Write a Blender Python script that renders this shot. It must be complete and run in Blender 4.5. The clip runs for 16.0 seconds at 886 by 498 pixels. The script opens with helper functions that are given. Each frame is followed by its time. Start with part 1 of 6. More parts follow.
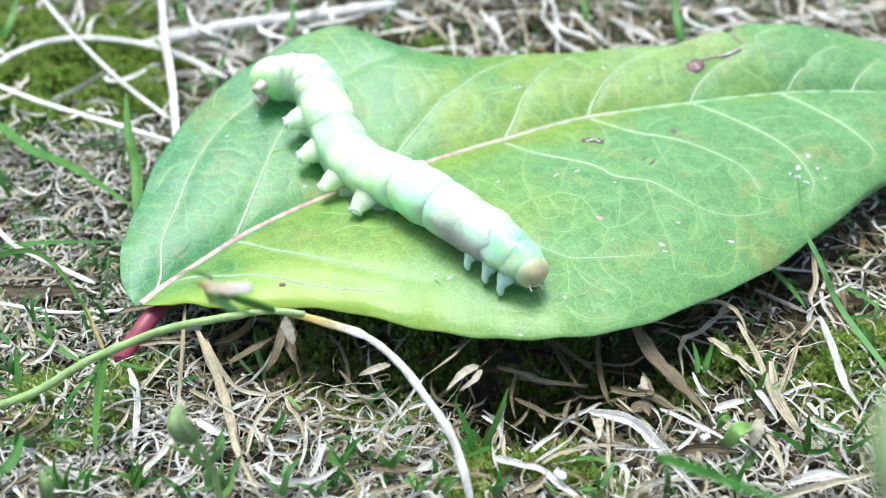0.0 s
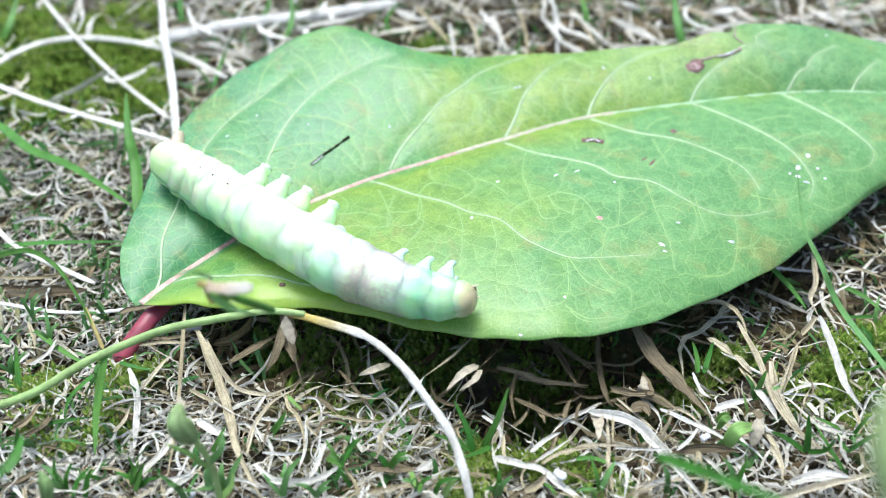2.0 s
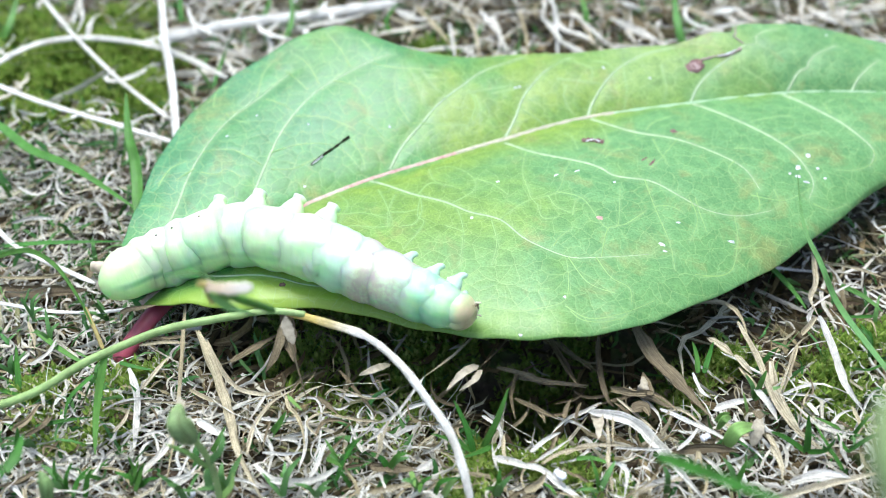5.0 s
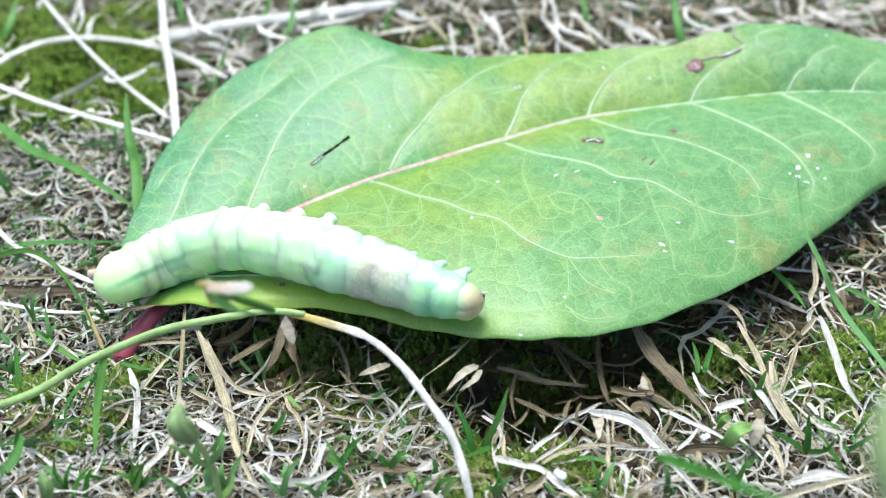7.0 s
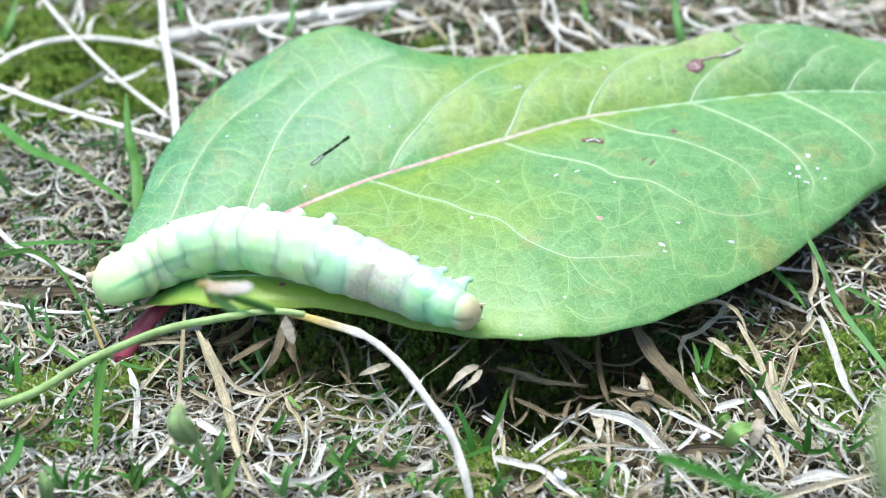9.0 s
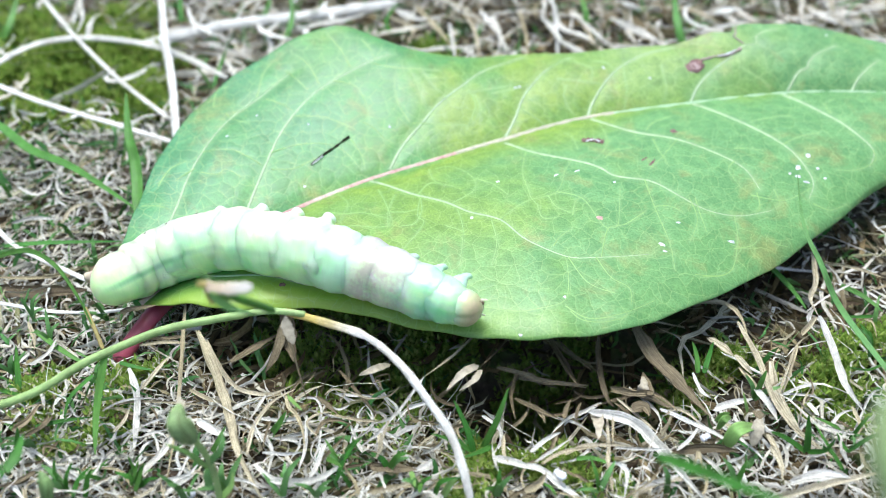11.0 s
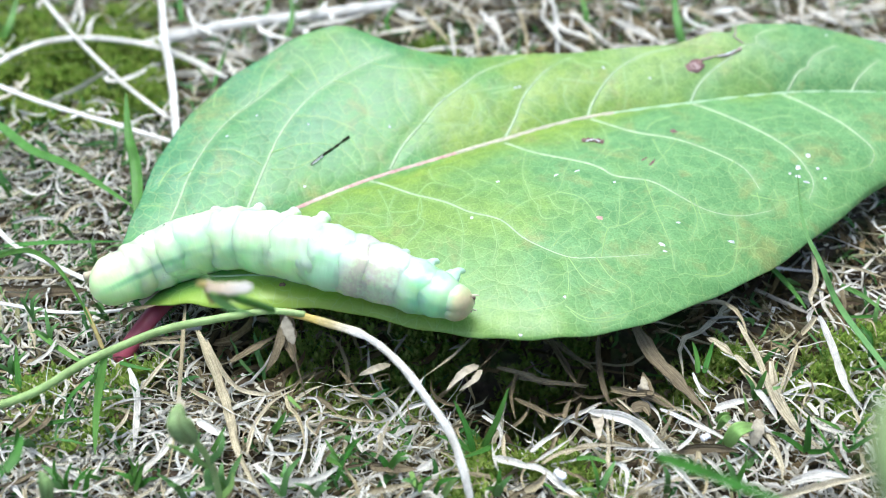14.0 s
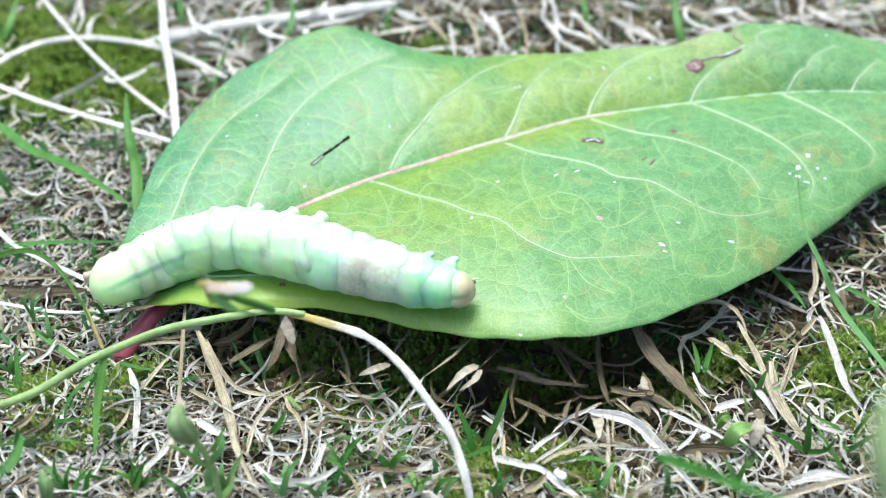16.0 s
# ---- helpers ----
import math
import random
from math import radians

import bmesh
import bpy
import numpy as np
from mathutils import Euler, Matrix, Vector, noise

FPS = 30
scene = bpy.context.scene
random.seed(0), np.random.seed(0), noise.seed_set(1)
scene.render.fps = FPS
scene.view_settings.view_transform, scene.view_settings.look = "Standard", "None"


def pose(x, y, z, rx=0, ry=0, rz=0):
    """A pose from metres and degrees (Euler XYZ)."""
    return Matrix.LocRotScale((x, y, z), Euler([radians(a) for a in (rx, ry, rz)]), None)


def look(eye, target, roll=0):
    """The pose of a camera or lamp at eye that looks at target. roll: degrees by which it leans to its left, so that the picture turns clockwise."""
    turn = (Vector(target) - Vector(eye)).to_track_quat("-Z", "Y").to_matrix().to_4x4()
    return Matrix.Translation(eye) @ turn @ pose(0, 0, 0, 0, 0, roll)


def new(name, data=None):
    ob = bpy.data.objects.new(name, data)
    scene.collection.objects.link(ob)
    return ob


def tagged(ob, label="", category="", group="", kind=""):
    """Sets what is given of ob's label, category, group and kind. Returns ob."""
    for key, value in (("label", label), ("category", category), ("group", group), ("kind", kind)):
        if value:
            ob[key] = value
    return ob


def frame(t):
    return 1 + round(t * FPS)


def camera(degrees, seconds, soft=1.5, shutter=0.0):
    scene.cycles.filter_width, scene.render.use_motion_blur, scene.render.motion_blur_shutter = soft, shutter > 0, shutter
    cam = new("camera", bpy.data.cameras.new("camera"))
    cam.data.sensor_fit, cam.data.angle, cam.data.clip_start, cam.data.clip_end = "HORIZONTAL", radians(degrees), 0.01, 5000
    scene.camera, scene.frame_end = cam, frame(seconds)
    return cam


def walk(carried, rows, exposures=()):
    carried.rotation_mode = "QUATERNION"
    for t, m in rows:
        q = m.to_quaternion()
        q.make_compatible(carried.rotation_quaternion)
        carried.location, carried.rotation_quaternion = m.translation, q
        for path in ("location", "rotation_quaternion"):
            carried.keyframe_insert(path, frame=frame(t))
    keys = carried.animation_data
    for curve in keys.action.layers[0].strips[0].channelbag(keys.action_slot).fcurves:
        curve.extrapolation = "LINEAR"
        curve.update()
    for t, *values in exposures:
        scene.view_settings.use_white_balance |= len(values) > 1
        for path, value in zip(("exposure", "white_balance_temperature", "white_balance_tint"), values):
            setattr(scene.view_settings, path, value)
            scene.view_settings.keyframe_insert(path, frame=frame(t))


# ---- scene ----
# All plan numbers are millimetres; MM turns them into metres.
MM = 0.001
cam = camera(50, 16.0, 0.95, 0.5)
EYE = (0.0, -0.0743, 0.0749)
AIM = (0.0, 0.0, 0.008)
cam.data.dof.use_dof = True
cam.data.dof.focus_distance = 0.096
cam.data.dof.aperture_fstop = 24
walk(cam, [(0.0, look(EYE, AIM)), (16.0, look(EYE, AIM))], [(0.0, 0.44, 5600, 3), (16.0, 0.44, 5600, 3)])

# ---- sky and sun ----
world = bpy.data.worlds.new("sky")
scene.world = world
world.use_nodes = True
wn = world.node_tree
sky = wn.nodes.new("ShaderNodeTexSky")
sky.sky_type = "NISHITA"
sky.sun_disc = False
SUN_UP, SUN_AROUND = 75, -20
sky.sun_elevation = radians(SUN_UP)
sky.sun_rotation = radians(SUN_AROUND)
sky.air_density = 0.75
sky.dust_density = 5.3
sky.ozone_density = 0.8
wn.nodes["Background"].inputs["Strength"].default_value = 0.19
wn.links.new(sky.outputs["Color"], wn.nodes["Background"].inputs["Color"])
sun_data = bpy.data.lights.new("sun", "SUN")
sun_data.energy = 2.05
sun_data.angle = radians(24)
sun_data.color = (1.0, 0.96, 0.9)
sun = new("sun", sun_data)
sa, se = radians(SUN_AROUND), radians(SUN_UP)
sun_way = Vector((math.sin(sa) * math.cos(se), math.cos(sa) * math.cos(se), math.sin(se)))
sun.matrix_world = look(sun_way * 3, (0, 0, 0))


# ---- leaf shape: three guide curves, base to tip, in mm ----
MIDRIB = [(-31.2, -5.1, 5.0), (-28.9, -1.9, 5.0), (-25.8, 1.0, 5.5), (-22.0, 4.5, 6.0), (-16.2, 8.7, 6.5), (-8.8, 13.0, 7.0), (-0.9, 16.4, 7.5), (7.2, 19.7, 8.0), (17.1, 23.5, 8.5), (30.8, 26.2, 9.0), (43.9, 27.9, 9.5), (55.4, 27.1, 10.0), (68.0, 25.0, 10.0), (79.1, 20.7, 10.0)]
FAR_MARGIN = [(-31.7, -5.5, 5.0), (-33.5, -3.0, 6.0), (-34.4, 1.2, 7.0), (-33.9, 6.6, 8.0), (-32.5, 15.6, 9.5), (-28.6, 24.7, 11.0), (-21.7, 31.7, 13.0), (-13.6, 35.5, 14.5), (-1.0, 32.8, 12.0), (12.9, 33.9, 11.5), (28.9, 34.6, 12.5), (41.2, 37.2, 14.0), (57.2, 35.9, 12.0), (79.1, 20.7, 10.0)]
NEAR_MARGIN = [(-30.5, -5.5, 5.0), (-26.1, -6.2, 6.2), (-21.1, -7.6, 7.0), (-17.1, -7.8, 7.5), (-10.3, -8.4, 7.7), (-2.4, -10.9, 7.8), (4.1, -12.8, 8.5), (10.4, -13.3, 9.0), (17.7, -11.6, 8.5), (25.8, -7.1, 7.5), (35.0, -0.9, 6.5), (43.8, 6.5, 6.5), (55.6, 15.1, 7.0), (79.1, 20.7, 10.0)]
PETIOLE = [(-29.0, -2.9, 3.6), (-30.4, -5.4, 3.4), (-31.7, -7.7, 2.6), (-33.2, -10.0, 1.4)]


def spline(points, t):
    """A smooth curve through points (rows of numbers) at t in 0..1."""
    p = np.asarray(points, float)
    n = len(p) - 1
    x = min(max(t, 0.0), 1.0) * n
    i = min(int(x), n - 1)
    f = x - i
    a, b = p[max(i - 1, 0)], p[i]
    c, d = p[i + 1], p[min(i + 2, n)]
    return b + 0.5 * f * (c - a + f * (2 * a - 5 * b + 4 * c - d + f * (3 * (b - c) + d - a)))


def leaf_at(u, v):
    """A point of the blade: u from base to tip, v from -1 (near margin) over 0 (midrib) to 1 (far margin)."""
    m = spline(MIDRIB, u)
    e = spline(FAR_MARGIN if v > 0 else NEAR_MARGIN, u)
    a = abs(v)
    if v > 0:
        a *= 1 - 0.075 * math.exp(-((u - 0.815) / 0.006) ** 2) + 0.02 * math.exp(-((u - 0.84) / 0.012) ** 2)
    p = m + (e - m) * a
    swell = (1.0 if v > 0 else 2.3 - 0.9 * u) * min(1, u * 3) * min(1, 3 * (1 - u))
    p[2] += swell * 4 * a * (1 - a)
    # fine waviness at the margin
    p[2] += 0.12 * a ** 6 * math.sin(u * 95)
    # the near margin rolls under
    if v < 0 and a > 0.93:
        p[2] -= 0.35 * ((a - 0.93) / 0.07) ** 2 * min(1, u * 4)
    return p


# ---- materials ----
def material(name):
    m = bpy.data.materials.new(name)
    m.use_nodes = True
    t = m.node_tree
    return m, t, t.nodes["Principled BSDF"]


def node(t, kind, **values):
    n = t.nodes.new(kind)
    for key, value in values.items():
        n.inputs[key.replace("_", " ")].default_value = value
    return n


def noise_tex(t, scale, detail=4.0, rough=0.6, warp=0.0, coords=None):
    n = node(t, "ShaderNodeTexNoise", Scale=scale, Detail=detail, Roughness=rough, Distortion=warp)
    if coords is None:
        coords = t.nodes.new("ShaderNodeTexCoord").outputs["Object"]
    t.links.new(coords, n.inputs["Vector"])
    return n


def ramp(t, fac, stops):
    r = t.nodes.new("ShaderNodeValToRGB")
    e = r.color_ramp.elements
    while len(e) < len(stops):
        e.new(0.5)
    for k, (at, c) in zip(e, stops):
        k.position, k.color = at, (*c, 1)
    t.links.new(fac, r.inputs["Fac"])
    return r.outputs["Color"]


def mix(t, fac, a, b, how="MIX"):
    n = t.nodes.new("ShaderNodeMix")
    n.data_type, n.blend_type = "RGBA", how
    for slot, value in ((0, fac), (6, a), (7, b)):
        if isinstance(value, (int, float)):
            n.inputs[slot].default_value = value
        elif isinstance(value, tuple):
            n.inputs[slot].default_value = (*value, 1)
        else:
            t.links.new(value, n.inputs[slot])
    return n.outputs[2]


def maths(t, how, a, b=0.0):
    n = t.nodes.new("ShaderNodeMath")
    n.operation = how
    for slot, value in ((0, a), (1, b)):
        if isinstance(value, (int, float)):
            n.inputs[slot].default_value = value
        else:
            t.links.new(value, n.inputs[slot])
    return n.outputs[0]


def bump(t, bsdf, height, strength, distance):
    b = node(t, "ShaderNodeBump", Strength=strength, Distance=distance)
    t.links.new(height, b.inputs["Height"])
    t.links.new(b.outputs["Normal"], bsdf.inputs["Normal"])


def see_through(t, bsdf, colour, share):
    """Lets a share of the light through a thin blade."""
    tr = t.nodes.new("ShaderNodeBsdfTranslucent")
    t.links.new(colour, tr.inputs["Color"])
    ms = node(t, "ShaderNodeMixShader", Fac=share)
    t.links.new(bsdf.outputs[0], ms.inputs[1])
    t.links.new(tr.outputs[0], ms.inputs[2])
    t.links.new(ms.outputs[0], t.nodes["Material Output"].inputs["Surface"])


def fibre(name, stops, rough=0.55, grain=0.35, through_share=0.15, island=False, spec=0.4, foot=None, reach=1.0):
    """Grass, dry or green: tone by piece, lengthwise blotches, fine grain."""
    m, t, b = material(name)
    if island:
        chance = t.nodes.new("ShaderNodeNewGeometry").outputs["Random Per Island"]
    else:
        chance = t.nodes.new("ShaderNodeObjectInfo").outputs["Random"]
    tone = ramp(t, chance, stops)
    blotch = noise_tex(t, 420, 4).outputs["Fac"]
    fine = noise_tex(t, 4200, 3).outputs["Fac"]
    a = t.nodes.new("ShaderNodeAttribute")
    a.attribute_name = "run"
    streak = noise_tex(t, 1.0, 4, 0.65, 0.2, a.outputs["Vector"]).outputs["Fac"]
    if foot:
        # another colour towards the foot, out to reach along the piece
        sep = t.nodes.new("ShaderNodeSeparateXYZ")
        t.links.new(a.outputs["Vector"], sep.inputs[0])
        way = maths(t, "ADD", maths(t, "MULTIPLY", sep.outputs[2], 1 / reach), maths(t, "MULTIPLY", maths(t, "SUBTRACT", blotch, 0.5), 0.5))
        tone = mix(t, ramp(t, way, [(0.45, (0, 0, 0)), (1.0, (1, 1, 1))]), foot, tone)
    c = mix(t, 0.8, tone, ramp(t, blotch, [(0.3, (0.62, 0.6, 0.56)), (0.65, (1.1, 1.1, 1.1))]), "MULTIPLY")
    c = mix(t, grain, c, ramp(t, fine, [(0.3, (0.45, 0.42, 0.38)), (0.6, (1.15, 1.15, 1.15))]), "MULTIPLY")
    c = mix(t, min(1.0, grain * 2), c, ramp(t, streak, [(0.34, (0.34, 0.3, 0.24)), (0.5, (0.9, 0.88, 0.84)), (0.6, (1.15, 1.15, 1.15))]), "MULTIPLY")
    t.links.new(c, b.inputs["Base Color"])
    b.inputs["Roughness"].default_value = rough
    b.inputs["Specular IOR Level"].default_value = spec
    bump(t, b, maths(t, "ADD", maths(t, "MULTIPLY", fine, 0.4), streak), 0.6, 0.00012)
    see_through(t, b, c, through_share)
    return m


DECAYED = [(0.0, (0.05, 0.03, 0.012)), (0.35, (0.14, 0.095, 0.04)), (0.6, (0.08, 0.07, 0.02)), (0.85, (0.26, 0.19, 0.09)), (1.0, (0.38, 0.29, 0.14))]
WEATHERED = [(0.0, (0.15, 0.11, 0.05)), (0.25, (0.52, 0.45, 0.27)), (0.5, (0.25, 0.2, 0.09)), (0.75, (0.7, 0.65, 0.48)), (1.0, (0.3, 0.3, 0.12))]
BLEACHED = [(0.0, (0.64, 0.59, 0.45)), (0.4, (0.86, 0.85, 0.79)), (0.7, (0.68, 0.63, 0.51)), (1.0, (0.88, 0.87, 0.81))]
GREEN = [(0.0, (0.075, 0.25, 0.03)), (0.5, (0.11, 0.31, 0.04)), (1.0, (0.16, 0.35, 0.06))]
white_straw_mat = fibre("white_straw", [(0.0, (0.87, 0.85, 0.8)), (1.0, (0.83, 0.8, 0.71))], 0.4, 0.2)
ripe_mat = fibre("ripening_stalk", [(0.0, (0.87, 0.84, 0.78)), (1.0, (0.85, 0.82, 0.74))], 0.4, 0.2, foot=(0.56, 0.44, 0.12), reach=2.6)
torn_mat = fibre("torn_tip", [(0.0, (0.86, 0.8, 0.7)), (1.0, (0.84, 0.78, 0.68))], 0.45, 0.2, foot=(0.74, 0.6, 0.42), reach=1.1)
straw_mat = fibre("bleached_straw", [(0.0, (0.84, 0.82, 0.76)), (1.0, (0.78, 0.75, 0.66))], 0.45, 0.3)
bud_mat = fibre("pale_bud", [(0.0, (0.26, 0.44, 0.13)), (1.0, (0.34, 0.46, 0.2))], 0.5, 0.4)
tan_mat = fibre("tan_straw", [(0.0, (0.56, 0.48, 0.29)), (0.5, (0.68, 0.61, 0.44)), (1.0, (0.48, 0.41, 0.24))], 0.5, 0.42)
# dead brown grass, deepened to stand in for shade under the leaf edge
brown_shaded_mat = fibre("brown_shaded_straw", [(0.0, (0.17, 0.13, 0.07)), (1.0, (0.33, 0.27, 0.16))], 0.6, 0.45)
litter_mat = fibre("weathered_straw", WEATHERED, 0.55, 0.4, 0.12, True)
decayed_mat = fibre("decayed_straw", DECAYED, 0.7, 0.45, 0.08, True)
bleached_mat = fibre("bleached_litter", BLEACHED, 0.45, 0.3, 0.15, True)
green_mat = fibre("green_blade", GREEN, 0.4, 0.12, 0.3)
lime_mat = fibre("pale_green_stem", [(0.0, (0.42, 0.6, 0.2)), (1.0, (0.46, 0.62, 0.24))], 0.35, 0.1, 0.2)
mid_mat = fibre("mid_green_blade", [(0.0, (0.2, 0.42, 0.12)), (1.0, (0.24, 0.46, 0.14))], 0.4, 0.12, 0.3)
young_mat = fibre("young_leaf", [(0.0, (0.44, 0.66, 0.2)), (1.0, (0.36, 0.6, 0.16))], 0.4, 0.1, 0.35)
yellow_mat = fibre("yellow_blade", [(0.0, (0.62, 0.5, 0.16)), (1.0, (0.58, 0.48, 0.18))], 0.45, 0.15, 0.2)
turf_mat = fibre("short_green_blades", [(0.0, (0.07, 0.22, 0.04)), (0.5, (0.13, 0.33, 0.08)), (1.0, (0.2, 0.38, 0.1))], 0.4, 0.15, 0.3, True)
moss_mat = fibre("moss_leaves", [(0.0, (0.18, 0.32, 0.04)), (0.5, (0.36, 0.52, 0.08)), (1.0, (0.56, 0.64, 0.18))], 0.6, 0.2, 0.3, True)


def soil_material():
    m, t, b = material("soil_and_thatch")
    big = noise_tex(t, 60, 5).outputs["Fac"]
    mid = noise_tex(t, 600, 5, 0.65, 0.6).outputs["Fac"]
    c = ramp(t, mid, [(0.3, (0.03, 0.022, 0.014)), (0.52, (0.09, 0.07, 0.045)), (0.7, (0.2, 0.165, 0.11))])
    g = ramp(t, mid, [(0.3, (0.02, 0.03, 0.008)), (0.7, (0.1, 0.14, 0.03))])
    c = mix(t, ramp(t, big, [(0.48, (0, 0, 0)), (0.58, (1, 1, 1))]), c, g)
    t.links.new(c, b.inputs["Base Color"])
    b.inputs["Roughness"].default_value = 0.9
    bump(t, b, mid, 0.8, 0.0008)
    return m


def leaf_material():
    """Green blade with a net of fine pale veins, in plan millimetres."""
    m, t, b = material("leaf_blade")
    a = t.nodes.new("ShaderNodeAttribute")
    a.attribute_name = "plan"
    v = a.outputs["Vector"]
    wob = noise_tex(t, 0.35, 3, 0.5, 0, v)
    off = t.nodes.new("ShaderNodeVectorMath")
    off.operation = "MULTIPLY_ADD"
    t.links.new(wob.outputs["Color"], off.inputs[0])
    off.inputs[1].default_value = (1.8, 1.8, 0)
    t.links.new(v, off.inputs[2])
    nets = []
    for scale, thin in ((0.26, 0.028), (0.62, 0.042)):
        vo = node(t, "ShaderNodeTexVoronoi", Scale=scale)
        vo.voronoi_dimensions, vo.feature = "2D", "DISTANCE_TO_EDGE"
        t.links.new(off.outputs[0], vo.inputs["Vector"])
        nets.append((vo.outputs["Distance"], thin))
    lines = [ramp(t, d, [(0.0, (1, 1, 1)), (w, (0, 0, 0))]) for d, w in nets]
    big = noise_tex(t, 0.07, 4, 0.55, 0, v).outputs["Fac"]
    mid = noise_tex(t, 0.6, 4, 0.6, 0, v).outputs["Fac"]
    fine = noise_tex(t, 5.0, 3, 0.6, 0, v).outputs["Fac"]
    # blue-green at the base, yellower further along and on the near half
    sep = t.nodes.new("ShaderNodeSeparateXYZ")
    t.links.new(v, sep.inputs[0])
    hue = maths(t, "ADD", maths(t, "MULTIPLY", sep.outputs[0], 0.011), big)
    near = t.nodes.new("ShaderNodeClamp")
    t.links.new(maths(t, "MULTIPLY", sep.outputs[2], -6.0), near.inputs[0])
    hue = maths(t, "ADD", hue, maths(t, "MULTIPLY", near.outputs[0], 0.33))
    c = ramp(t, hue, [(0.16, (0.1, 0.315, 0.125)), (0.42, (0.14, 0.35, 0.09)), (0.58, (0.265, 0.4, 0.055)), (0.8, (0.245, 0.4, 0.085)), (1.0, (0.18, 0.38, 0.135))])
    rust = noise_tex(t, 0.16, 5, 0.65, 0.4, v).outputs["Fac"]
    c = mix(t, maths(t, "MULTIPLY", ramp(t, rust, [(0.55, (0, 0, 0)), (0.7, (1, 1, 1))]), 0.6), c, (0.34, 0.32, 0.11))
    c = mix(t, 0.75, c, ramp(t, mid, [(0.35, (0.72, 0.8, 0.74)), (0.65, (1.15, 1.1, 1.06))]), "MULTIPLY")
    c = mix(t, 0.8, c, ramp(t, fine, [(0.35, (0.7, 0.75, 0.68)), (0.6, (1.12, 1.1, 1.12))]), "MULTIPLY")
    cell = node(t, "ShaderNodeTexVoronoi", Scale=0.62)
    cell.voronoi_dimensions = "2D"
    t.links.new(off.outputs[0], cell.inputs["Vector"])
    tone = t.nodes.new("ShaderNodeSeparateColor")
    t.links.new(cell.outputs["Color"], tone.inputs[0])
    c = mix(t, 0.5, c, ramp(t, tone.outputs[0], [(0.0, (0.74, 0.8, 0.66)), (1.0, (1.16, 1.1, 1.1))]), "MULTIPLY")
    # yellow-green lip along the near margin; at left the light it catches is painted in
    lip = t.nodes.new("ShaderNodeClamp")
    t.links.new(maths(t, "MULTIPLY", maths(t, "ADD", maths(t, "MULTIPLY", sep.outputs[2], -1.0), -0.5), 2.4), lip.inputs[0])
    west = t.nodes.new("ShaderNodeClamp")
    t.links.new(maths(t, "ADD", maths(t, "MULTIPLY", sep.outputs[0], -0.04), 0.35), west.inputs[0])
    c = mix(t, maths(t, "MULTIPLY", lip.outputs[0], maths(t, "ADD", maths(t, "MULTIPLY", west.outputs[0], 0.8), 0.06)), c, (0.4, 0.56, 0.07))
    vein = (0.46, 0.62, 0.22)
    c = mix(t, maths(t, "MULTIPLY", lines[1], 0.36), c, vein)
    c = mix(t, maths(t, "MULTIPLY", lines[0], 0.18), c, vein)
    # pale tissue beside the raised veins
    near_vein = t.nodes.new("ShaderNodeAttribute")
    near_vein.attribute_name = "vein"
    c = mix(t, maths(t, "MULTIPLY", near_vein.outputs["Fac"], 0.6), c, (0.42, 0.58, 0.27))
    t.links.new(c, b.inputs["Base Color"])
    gloss = t.nodes.new("ShaderNodeMapRange")
    t.links.new(mid, gloss.inputs[0])
    gloss.inputs[3].default_value, gloss.inputs[4].default_value = 0.26, 0.5
    t.links.new(gloss.outputs[0], b.inputs["Roughness"])
    b.inputs["Specular IOR Level"].default_value = 0.5
    swell = maths(t, "MINIMUM", nets[1][0], 0.25)
    h = maths(t, "ADD", maths(t, "MULTIPLY", swell, 0.6), maths(t, "MULTIPLY", fine, 0.25))
    bump(t, b, h, 0.2, 0.0006)
    see_through(t, b, c, 0.22)
    return m


def plain(name, colour, rough=0.5, grain=0.3, scale=1500, sub=0.0, spec=0.5):
    m, t, b = material(name)
    n = noise_tex(t, scale, 4).outputs["Fac"]
    c = mix(t, grain, colour, ramp(t, n, [(0.3, (0.4, 0.4, 0.4)), (0.65, (1.2, 1.2, 1.2))]), "MULTIPLY")
    t.links.new(c, b.inputs["Base Color"])
    b.inputs["Roughness"].default_value = rough
    b.inputs["Specular IOR Level"].default_value = spec
    if sub:
        b.inputs["Subsurface Weight"].default_value = sub
        b.inputs["Subsurface Radius"].default_value = (0.0012, 0.0018, 0.0011)
        b.inputs["Subsurface Scale"].default_value = 1.0
    bump(t, b, n, 0.3, 0.0001)
    return m


